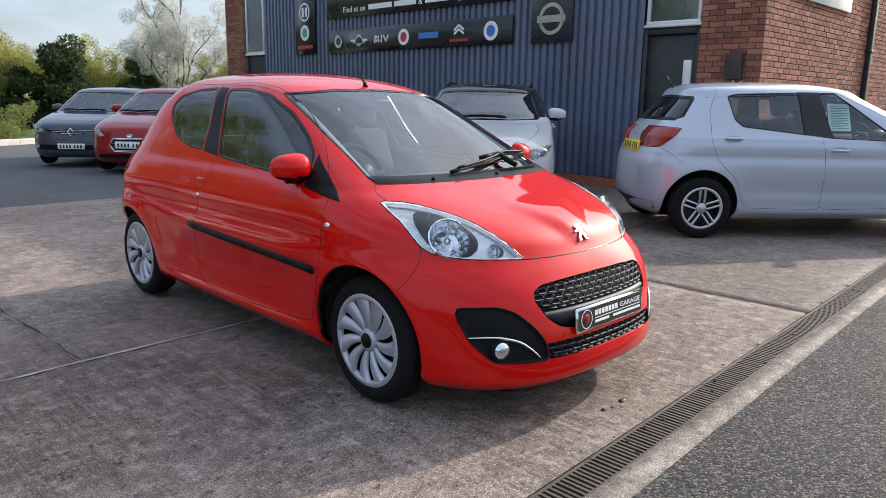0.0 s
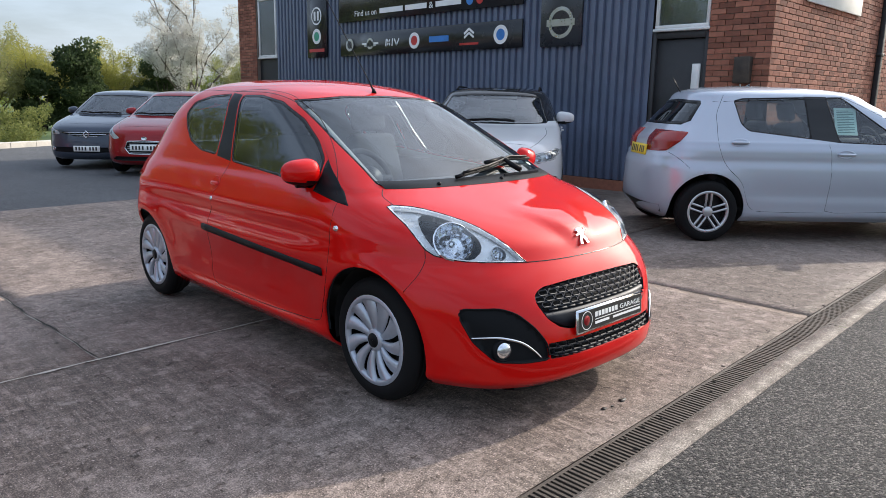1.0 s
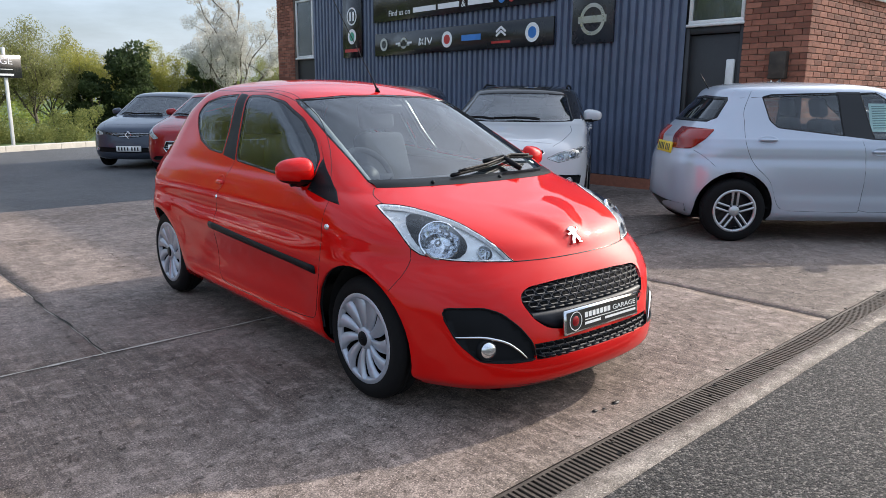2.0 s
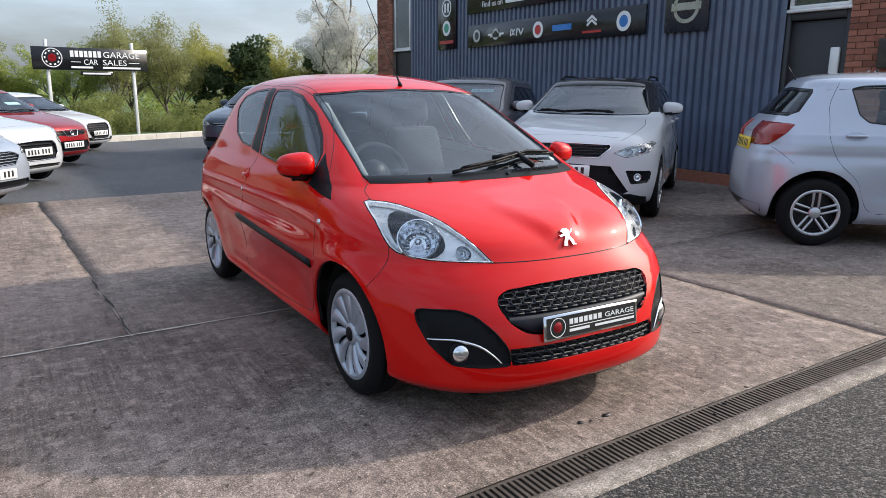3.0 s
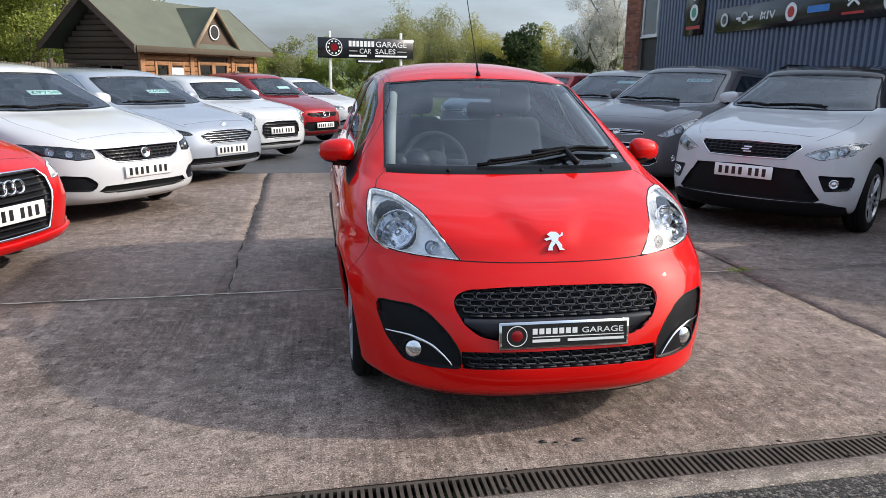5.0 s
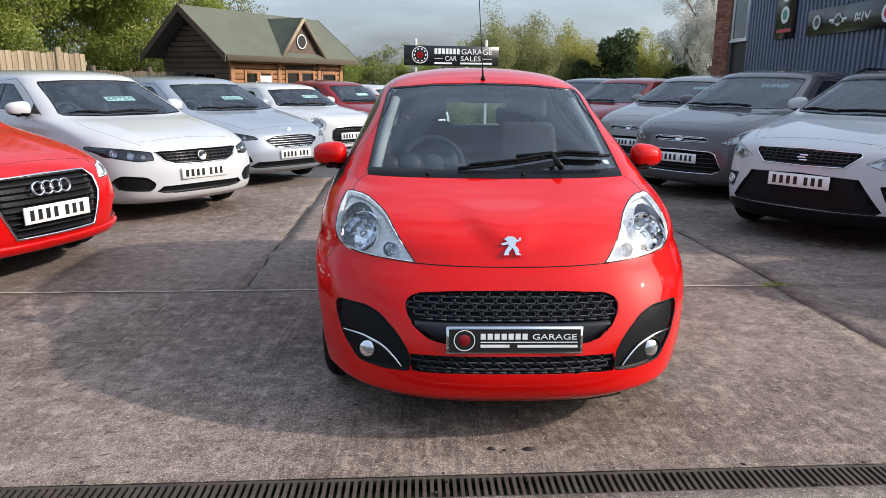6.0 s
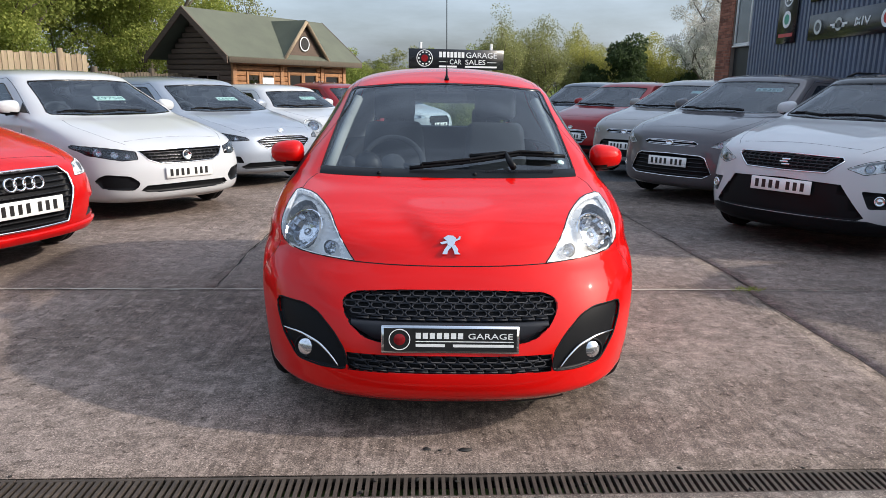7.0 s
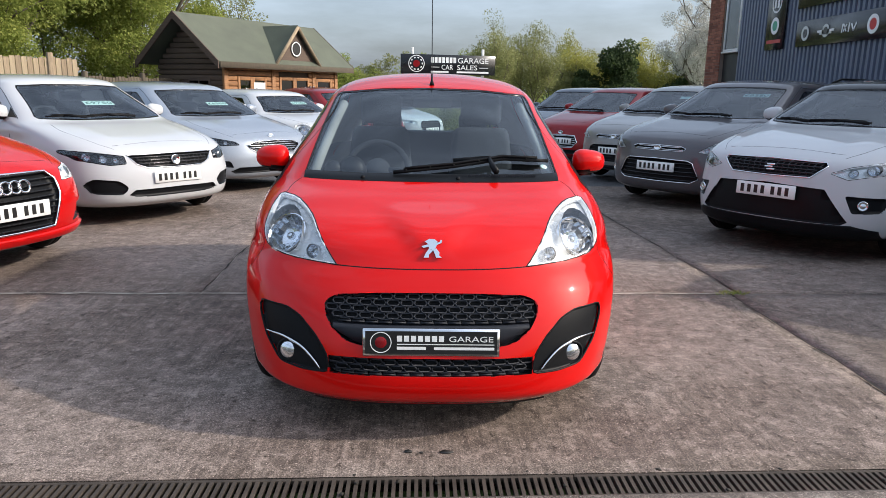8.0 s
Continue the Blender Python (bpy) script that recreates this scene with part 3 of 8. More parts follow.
# rows of a body: height, front, front corner length and squareness, half width, rear, rear corner length and squareness
HERO_ROWS = [
    (0.15, -0.66, 0.6, 2.7, 0.71, 2.63, 0.4, 3.4),
    (0.2, -0.725, 0.66, 2.6, 0.768, 2.69, 0.45, 3.4),
    (0.26, -0.735, 0.7, 2.55, 0.788, 2.72, 0.45, 3.4),
    (0.36, -0.715, 0.7, 2.6, 0.805, 2.74, 0.45, 3.4),
    (0.48, -0.675, 0.7, 2.7, 0.819, 2.74, 0.45, 3.4),
    (0.56, -0.635, 0.72, 2.7, 0.828, 2.73, 0.45, 3.4),
    (0.62, -0.6, 0.75, 2.6, 0.832, 2.72, 0.45, 3.4),
    (0.67, -0.565, 0.78, 2.5, 0.834, 2.71, 0.45, 3.4),
    (0.735, -0.515, 0.8, 2.7, 0.832, 2.69, 0.45, 3.4),
    (0.8, -0.4, 0.82, 3.1, 0.82, 2.67, 0.45, 3.4),
    (0.86, -0.21, 0.8, 3.4, 0.804, 2.65, 0.45, 3.4),
    (0.905, -0.03, 0.72, 3.6, 0.782, 2.63, 0.45, 3.4),
    (0.94, 0.085, 0.55, 3.7, 0.76, 2.61, 0.45, 3.4),
    (1.02, 0.235, 0.5, 3.6, 0.724, 2.57, 0.45, 3.4),
    (1.12, 0.425, 0.48, 3.5, 0.676, 2.52, 0.42, 3.4),
    (1.22, 0.62, 0.45, 3.4, 0.632, 2.46, 0.42, 3.4),
    (1.3, 0.79, 0.42, 3.3, 0.592, 2.38, 0.42, 3),
    (1.345, 0.9, 0.42, 3.1, 0.55, 2.34, 0.42, 2.8),
    (1.385, 1.04, 0.4, 2.7, 0.48, 2.27, 0.4, 2.5),
    (1.415, 1.2, 0.36, 2.4, 0.36, 2.16, 0.36, 2.3),
    (1.434, 1.38, 0.24, 2.1, 0.2, 2, 0.26, 2.1),
    (1.439, 1.54, 0.08, 2, 0.05, 1.84, 0.08, 2),
]


def both(poly):
    """The two mirrored polygons of a feature given on the side of x > 0."""
    return (("+", poly), ("-", mirror(poly)))


def whole(half):
    """A polygon mirrored about the middle into one; half runs from the lower middle outward and up."""
    return half + mirror([q for q in half if abs(q[0]) > 1e-6])


def plate_on(car, base, z, w=0.52, h=0.112, axis="f", back="plate_white", mark="ink", label="white number plate with black characters as bars", push=0.0):
    """A number plate that lies on the body, with bars for its characters."""
    p = base.spot(axis, 0, z)
    n = base.normal(p)
    n.x = 0
    n = (n * 0.4 + Vector((0, -1 if axis == "f" else 1, 0))).normalized()
    up = Vector((0, 0, 1)) - n * n.z
    up.normalize()
    side = up.cross(n)
    m = Matrix((side, up, n)).transposed().to_4x4()
    m.translation = p + n * (0.012 + push)
    bm = bmesh.new()
    add_box(bm, (-w / 2, -h / 2, -0.01), (w / 2, h / 2, 0.004), 0.003, 1, m)
    pl = part("number_plate", bm, M[back], car, label)
    x = -w / 2 + 0.035
    for k in range(7 if mark else 0):
        if k == 4:
            x += 0.028
        bm = bmesh.new()
        add_box(bm, (x + 0.004, -h * 0.31, 0.003), (x + 0.036, h * 0.31, 0.0055), m=m)
        part("character_bar", bm, M[mark], pl, flat=True)
        x += 0.061
    return pl, m


def wheel_on(car, x, y, r, rim, s, face, kind, width=0.165):
    """A wheel whose outer face looks along s * x: tyre, rim and spokes or trim blades."""
    w = new("wheel")
    w.parent = car
    w.matrix_basis = Matrix.Translation((x, y, r)) @ Matrix.Rotation(s * math.pi / 2, 4, "Y")
    h = width / 2
    bm = bmesh.new()
    add_lathe(bm, [(rim, h - 0.012), (rim + 0.012, h - 0.002), (rim + 0.035, h), (r - 0.035, h - 0.002), (r - 0.014, h - 0.014), (r - 0.002, h - 0.035),
                   (r, h - 0.05), (r - 0.006, h - 0.052), (r - 0.006, h - 0.060), (r, h - 0.062), (r, 0.008), (r - 0.006, 0.006), (r - 0.006, -0.006), (r, -0.008), (r, -h + 0.05), (r - 0.03, -h), (rim, -h + 0.01)], 44)
    part("tyre", bm, M["rubber"], w)
    bm = bmesh.new()
    add_lathe(bm, [(rim, -h + 0.01), (rim - 0.02, -0.02), (rim - 0.012, h - 0.03), (rim, h - 0.010), (rim + 0.006, h - 0.004), (rim - 0.004, h - 0.002)], 40)
    add_lathe(bm, [(rim - 0.02, -0.03), (0.02, -0.03), (0.001, -0.03)], 40)
    part("rim_barrel", bm, M["dark_lamp"] if kind != "steel" else M["black_plastic"], w)
    bm = bmesh.new()
    add_lathe(bm, [(rim + 0.006, h - 0.004), (rim - 0.006, h + 0.002), (rim - 0.018, h - 0.004), (rim - 0.022, h - 0.02)], 44)
    n, twist, w0, w1 = {"trim": (11, 0.22, 0.014, 0.030), "alloy": (5, 0.0, 0.009, 0.011), "multi": (10, 0.0, 0.013, 0.017), "steel": (7, 0.1, 0.03, 0.04)}[kind]
    for k in range(n):
        for off in ((-0.16, 0.16) if kind == "alloy" else (0,)):
            a = 2 * math.pi * k / n
            rows = []
            for q in range(6):
                t = q / 5
                rr = 0.035 + (rim - 0.05) * t
                c = a + twist * t * t + (math.copysign(math.asin(min(0.6, 0.025 / rr)), off) if off else 0)
                hw = (w0 + (w1 - w0) * t) * (1.0 if kind != "trim" else 0.8 + 0.5 * t)
                top = h + 0.004 - 0.022 * (1 - t) ** 2 - 0.004 * t
                u, v = Vector((math.cos(c), math.sin(c), 0)), Vector((-math.sin(c), math.cos(c), 0))
                tilt = 0.007 if kind == "trim" else 0.0
                rows.append([bm.verts.new(u * rr - v * hw + Vector((0, 0, top - 0.016))), bm.verts.new(u * rr - v * hw * 0.85 + Vector((0, 0, top - tilt))),
                             bm.verts.new(u * rr + v * hw * 0.85 + Vector((0, 0, top + tilt * 0.3))), bm.verts.new(u * rr + v * hw + Vector((0, 0, top - 0.016)))])
            for r0, r1 in zip(rows, rows[1:]):
                for q in range(3):
                    bm.faces.new((r0[q], r1[q], r1[q + 1], r0[q + 1]))
    bmesh.ops.recalc_face_normals(bm, faces=bm.faces)
    part("wheel_trim" if kind == "trim" else "spokes", bm, M[face], w)
    bm = bmesh.new()
    add_lathe(bm, [(0.052, h - 0.03), (0.050, h - 0.012), (0.040, h - 0.006), (0.001, h - 0.004)], 24)
    part("hub_cap", bm, M[face], w)
    if kind == "trim":
        bm = bmesh.new()
        add_lathe(bm, [(0.034, h - 0.008), (0.032, h - 0.002), (0.001, h - 0.001)], 20)
        part("hub_badge", bm, M["black_plastic"], w)
    else:
        bm = bmesh.new()
        for k in range(5):
            a = 2 * math.pi * (k + 0.5) / 5
            add_cyl(bm, (0.055 * math.cos(a), 0.055 * math.sin(a), h - 0.03), (0.055 * math.cos(a), 0.055 * math.sin(a), h - 0.012), 0.009, seg=6)
        part("wheel_nuts", bm, M["dark_lamp"], w)
    return w


def mirror_on(car, base, y, z, s, paint_key, size=(0.115, 0.075, 0.075), out=0.09, stalk="black_plastic"):
    """A door mirror: painted shell, glass, stalk."""
    p = base.side(y + 0.02, z - 0.05, s)
    c = Vector((p.x + s * (out + size[0] * 0.55), y, z))
    bm = bmesh.new()
    bmesh.ops.create_uvsphere(bm, u_segments=24, v_segments=14, radius=1)
    for v in bm.verts:
        k = 1.0 if v.co.y < 0 else 0.35
        q = Vector((abs(v.co.x) ** 0.68 * (1 if v.co.x > 0 else -1), v.co.y * k, abs(v.co.z) ** 0.72 * (1 if v.co.z > 0 else -1)))
        v.co = c + Vector((q.x * size[0], q.y * size[1] + 0.25 * size[1] * q.x * s, q.z * size[2] * (1 - 0.18 * q.x * s)))
    foot = take(bm, [f for f in bm.faces if f.calc_center_median().z < c.z - size[2] * 0.62])
    shell = part("mirror_shell", bm, M[paint_key], car)
    part("mirror_foot", foot, M["black_plastic"], shell)
    bm = bmesh.new()
    bmesh.ops.create_circle(bm, cap_ends=True, segments=20, radius=1)
    for v in bm.verts:
        v.co = c + Vector((v.co.x * size[0] * 0.86, size[1] * 0.37 + 0.25 * size[1] * v.co.x * s, v.co.y * size[2] * 0.82))
    part("mirror_glass", bm, M["chrome"], shell)
    bm = bmesh.new()
    add_tube(bm, [p + Vector((-s * 0.02, 0.0, 0.0)), p + Vector((s * 0.04, 0, 0.0)), Vector((c.x - s * size[0] * 0.3, c.y, c.z - size[2] * 0.75)), Vector((c.x + s * 0.02, c.y, c.z - size[2] * 0.9))], [0.03, 0.028, 0.025, 0.018], 8)
    part("mirror_stalk", bm, M[stalk], shell)


def wiper_on(car, base, pts, arm):
    """A wiper: blade along the screen and its arm."""
    bm = bmesh.new()
    line = on_body(base, "f", densify(pts, 0.05), 0.016)
    add_tube(bm, line, 0.010, 6)
    add_tube(bm, [q + Vector((0, -0.008, 0.014)) for q in line[1:-1]], 0.007, 5)
    for k in range(1, len(line) - 1, 2):
        add_tube(bm, [line[k], line[k] + Vector((0, -0.008, 0.014))], 0.008, 5)
    w = part("wiper_blade", bm, M["black_plastic"], car)
    bm = bmesh.new()
    a = on_body(base, "f", densify(arm, 0.06), 0.03)
    add_tube(bm, a, [0.016] * 2 + [0.011] * (len(a) - 2), 6)
    part("wiper_arm", bm, M["black_plastic"], w)


def seats_in(car, y, z, width, rows=1, bench=True, colour="interior"):
    """Front seats with head restraints, and a rear bench."""
    for s in (-1, 1):
        bm = bmesh.new()
        add_box(bm, (-0.24, -0.25, -0.08), (0.24, 0.26, 0.08), 0.05, 3, Matrix.Translation((s * width, y, z)))
        seat = part("seat", bm, M[colour], car)
        bm = bmesh.new()
        m = Matrix.Translation((s * width, y + 0.24, z + 0.02)) @ Matrix.Rotation(radians(-14), 4, "X")
        vs = add_box(bm, (-0.23, -0.06, 0.0), (0.23, 0.07, 0.58), 0.05, 3)
        for v in vs:
            v.co.x *= 1 - 0.25 * max(0, v.co.z - 0.25) / 0.33
        bmesh.ops.transform(bm, matrix=m, verts=vs)
        part("backrest", bm, M[colour], seat)
        bm = bmesh.new()
        add_box(bm, (-0.13, -0.045, 0.60), (0.13, 0.045, 0.79), 0.04, 3, m)
        for dx in (-0.06, 0.06):
            add_cyl(bm, m @ Vector((dx, 0, 0.55)), m @ Vector((dx, 0, 0.62)), 0.006, seg=8)
        part("head_restraint", bm, M[colour], seat)
    if bench:
        bm = bmesh.new()
        add_box(bm, (-0.58, y + 0.75, z - 0.08), (0.58, y + 1.15, z + 0.06), 0.05, 2)
        b = part("rear_bench", bm, M[colour], car)
        bm = bmesh.new()
        add_box(bm, (-0.58, -0.05, 0), (0.58, 0.06, 0.52), 0.04, 2, Matrix.Translation((0, y + 1.16, z)) @ Matrix.Rotation(radians(-15), 4, "X"))
        part("bench_back", bm, M[colour], b)
        for s in (-1, 1):
            bm = bmesh.new()
            add_box(bm, (-0.11, -0.04, 0.53), (0.11, 0.04, 0.66), 0.03, 2, Matrix.Translation((s * 0.33, y + 1.16, z)) @ Matrix.Rotation(radians(-15), 4, "X"))
            part("head_restraint", bm, M[colour], b)


def dash_in(car, base, y0, y1, z, hw, wheel_x=-0.35, wheel=(0.36, 0.80), pod=0.0):
    """A dashboard across the car and a steering wheel."""
    bm = bmesh.new()
    prof = [(y0, z - 0.10), (y0, z), (y0 + 0.3 * (y1 - y0), z + 0.012), (y1 - 0.06, z + 0.01), (y1, z - 0.04), (y1 + 0.02, z - 0.16), (y1 - 0.08, z - 0.30)]
    cols = []
    for x in np.linspace(-hw, hw, 13):
        dip = 0.12 * (abs(x) / hw) ** 3
        cols.append([bm.verts.new((x, q[0] + dip * (1 if q[0] < y0 + 0.1 else 0.1), q[1])) for q in prof])
    for a, b in zip(cols, cols[1:]):
        for k in range(len(prof) - 1):
            bm.faces.new((a[k], b[k], b[k + 1], a[k + 1]))
    bmesh.ops.recalc_face_normals(bm, faces=bm.faces)
    dash = part("dashboard", bm, M["interior"], car)
    m = Matrix.Translation((wheel_x, wheel[0] + 0.08, wheel[1] + 0.04)) @ Matrix.Rotation(radians(62), 4, "X")
    bm = bmesh.new()
    add_lathe(bm, [(0.165 + 0.016 * math.cos(a), 0.016 * math.sin(a)) for a in np.linspace(0, 2 * math.pi, 9)[:-1]], 36, m, True)
    for a in (0, 180, 270):
        u = Vector((math.cos(radians(a)), math.sin(radians(a)), 0))
        add_tube(bm, [m @ (u * 0.05), m @ (u * 0.17)], 0.018, 6)
    add_lathe(bm, [(0.001, 0.035), (0.05, 0.03), (0.07, 0.0), (0.06, -0.03)], 20, m)
    part("steering_wheel", bm, M["interior"], dash)
    bm = bmesh.new()
    for dx, rr in ((-0.075, 0.050), (0.02, 0.072)):
        add_lathe(bm, [(0.001, 0.05), (rr * 0.7, 0.045), (rr, 0.01), (rr, -0.06)], 20, Matrix.Translation((wheel_x + pod + dx, y1 - 0.10, z + 0.03)) @ Matrix.Rotation(radians(75), 4, "X"))
    part("instrument_pod", bm, M["grey_plastic"], dash)


def price_card(car, base, x, z, text, w=0.34, h=0.10):
    """A price card inside the screen, readable from outside."""
    p = base.front(x, z)
    n = base.normal(p)
    side = Vector((0, 0, 1)).cross(n).normalized()
    up = n.cross(side)
    m = Matrix((side, up, n)).transposed().to_4x4()
    m.translation = p - n * 0.02
    bm = bmesh.new()
    add_box(bm, (-w / 2, -h / 2, -0.002), (w / 2, h / 2, 0.001), m=m)
    c = part("price_card", bm, M["card"], car, "pale green price card behind the windscreen", flat=True)
    if text:
        lettering(c, text, h * 0.85, m @ Matrix.Translation((0, -h * 0.30, 0.003)), M["ink_green"], w * 0.9)


def lettering(parent, text, size, m, material, width=None, name="lettering", bold=0.0):
    """Words in the built-in font, turned into a mesh."""
    cu = bpy.data.curves.new(name, "FONT")
    cu.body, cu.size, cu.align_x = text, size, "CENTER"
    cu.extrude, cu.offset, cu.resolution_u = 0.001, bold, 3
    tmp = bpy.data.objects.new(name, cu)
    scene.collection.objects.link(tmp)
    bpy.context.view_layer.update()
    me = bpy.data.meshes.new_from_object(tmp.evaluated_get(bpy.context.evaluated_depsgraph_get()))
    bpy.data.objects.remove(tmp)
    bpy.data.curves.remove(cu)
    xs = [v.co.x for v in me.vertices]
    if width and xs and max(xs) - min(xs) > 0:
        k = width / (max(xs) - min(xs))
        for v in me.vertices:
            v.co.x *= k
    me.transform(m)
    me.name = name
    me.materials.clear()
    me.materials.append(material)
    ob = new(name, me)
    ob.parent = parent
    return ob


def car_shell(spec, car):
    """Body with its openings cut, glass, lamps, grilles; returns the smooth base."""
    base = Base(body_grid(spec))
    bm = base.bmesh()
    glass = []
    cuts = [("f", spec["screen"], "windscreen", "screen", spec.get("frit", 0.012))]
    for s in "+-":
        for poly in spec["side"]:
            cuts.append((s, poly, "side_window", spec.get("side_glass", "side_glass"), 0.012))
    cuts.append(("r", spec["rear"], "rear_window", spec.get("rear_glass", spec.get("side_glass", "side_glass")), 0.03))
    for axis, poly, name, key, border in cuts:
        hole = take(bm, cut(bm, poly, axis))
        pane = take(hole, cut(hole, shrunk(poly, border), axis)) if border else hole
        pane = pushed(pane, base, -0.003)
        ob = part(name, pane, M[key], car, base=base)
        ob.visible_shadow = False
        if border:
            part("window_seal", thick(pushed(hole, base, -0.001), base, 0.015), M["frit"], ob)
    for axis, poly, name, key, push in spec.get("panels", []):
        patch = take(bm, cut(bm, poly, axis))
        part(name, thick(pushed(patch, base, push), base, 0.02 + push), M[key], car, base=base if push == 0 else None)
    for poly0 in spec["lamps"]:
        for s, poly in both(poly0):
            hole = take(bm, cut(bm, poly, "f"))
            back = hole.copy()
            pane = take(hole, cut(hole, shrunk(poly, 0.006), "f"))
            lens = part("headlamp_lens", pushed(pane, base, 0.002), M["lens"], car, "clear headlamp with bright reflector bowls", base=base)
            lens.visible_shadow = False
            part("lamp_edge", thick(hole, base, 0.02), M[spec.get("lamp_mat", "lamp_trim")], lens)
            rim = bmesh.new()
            add_tube(rim, on_body(base, "f", densify(poly, 0.04, True), -0.001), 0.0032, 5, True)
            part("lamp_seal", rim, M["frit"], lens)
            deep = spec.get("lamp_depth", 0.035)
            for cx, cz, r in spec["bowls"]:
                sx = cx if s == "+" else -cx
                hole_ring = [(sx + r * 0.98 * math.cos(a), cz + r * 0.98 * math.sin(a)) for a in np.linspace(0, 2 * math.pi, 19)[:-1]]
                bmesh.ops.delete(back, geom=cut(back, hole_ring, "f"), context="FACES")
            part("lamp_housing", thick(pushed(back, base, -deep), base, -deep), M[spec.get("lamp_mat", "lamp_trim")], lens, base=base)
            for cx, cz, r in spec["bowls"]:
                q = base.front(cx if s == "+" else -cx, cz)
                n = (base.normal(q) * 1.0 + Vector((0, -0.35, 0))).normalized()
                m = Matrix.Translation(q - n * 0.018) @ n.to_track_quat("Z", "Y").to_matrix().to_4x4()
                b2 = bmesh.new()
                add_lathe(b2, [(r * 1.08, -0.012), (r * 1.08, 0.000), (r * 1.02, 0.004), (r * 0.97, -0.004), (r * 0.86, -r * 0.42), (r * 0.66, -r * 0.66), (r * 0.42, -r * 0.80), (r * 0.16, -r * 0.86), (0.001, -r * 0.86)], 18, m)
                bowl = part("reflector_bowl", b2, M["lamp_bowl"], lens, flat=True)
                b2 = bmesh.new()
                bmesh.ops.create_uvsphere(b2, u_segments=12, v_segments=8, radius=r * 0.22, matrix=m @ Matrix.Translation((0, 0, -r * 0.45)))
                part("bulb_shield", b2, M["chrome"], bowl)
    for axis, poly, name, key, depth in spec.get("recess", []):
        hole = take(bm, cut(bm, poly, axis))
        part(name, thick(pushed(hole, base, -depth), base, -depth), M[key], car)
    for y in (0.0, spec["wb"]):
        r = spec["arch"] - (spec.get("rear_less", 0.0) if y else 0.0)
        ring = [(y + r * math.cos(a), spec["wheel"] + 0.012 + r * math.sin(a)) for a in np.linspace(0, 2 * math.pi, 41)[:-1]]
        for s in "+-":
            bmesh.ops.delete(bm, geom=cut(bm, ring, s, 0.2), context="FACES")
            sx = 1 if s == "+" else -1
            b2 = bmesh.new()
            cz, x_out, x_in = spec["wheel"] + 0.012, sx * (spec["hw"] - 0.05), sx * (spec["hw"] - 0.36)
            low = math.asin(max(-0.5, min(0.5, (spec.get("sill", 0.21) - cz) / r)))
            arc = [(y + (r - 0.002) * math.cos(t), cz + (r - 0.002) * math.sin(t)) for t in np.linspace(low, math.pi - low, 25)]
            rim_x = [min(abs(x_out), abs(base.side(u, w, sx).x) - 0.014) for u, w in arc]
            lo = [b2.verts.new((sx * d, u, w)) for d, (u, w) in zip(rim_x, arc)]
            hi = [b2.verts.new((x_in, u, w)) for u, w in arc]
            for k in range(24):
                b2.faces.new((lo[k], lo[k + 1], hi[k + 1], hi[k]))
            b2.faces.new(hi)
            part("wheel_arch", b2, M["underside"], car)
            wheel_on(car, sx * spec["track"], y, spec["wheel"], spec["rim"], sx, spec.get("rim_mat", "alloy"), spec["rim_kind"], spec.get("tyre_w", 0.18))
    under = take(bm, [f for f in bm.faces if f.normal.z < -0.95])
    part("underbody", under, M["underside"], car)
    lining = bm.copy()
    for v in lining.verts:
        v.co -= base.normal(v.co) * 0.025
    bmesh.ops.delete(lining, geom=[f for f in lining.faces if f.calc_center_median().z < 0.25 or f.calc_center_median().y < -0.05], context="FACES")
    bmesh.ops.reverse_faces(lining, faces=lining.faces)
    if "roof_mat" in spec:
        z0 = spec["roof_z"]
        roof = take(bm, [f for f in bm.faces if f.calc_center_median().z > z0 and f.calc_center_median().y > spec["roof_y"]])
        part("roof", roof, M[spec["roof_mat"]], car, "gloss black roof", base=base)
    upper = take(lining, [f for f in lining.faces if f.calc_center_median().z > spec["rows"][12][0] - 0.01])
    part("headlining", upper, M["interior_grey"], car)
    body = part("body", thick(bm, base, 0.012), M[spec["paint"]], car, base=base)
    part("cabin_lining", lining, M["interior"], car)
    return base, body


def seam(parent, base, axis, pts, r=0.003, key="frit", name="panel_gap", step=0.03, smooth=True, closed=False):
    bm = bmesh.new()
    line = densify(spline(pts) if smooth else pts, step, closed)
    add_tube(bm, on_body(base, axis, line, -r * 0.4), r * 0.75, 5, closed)
    return part(name, bm, M[key], parent)


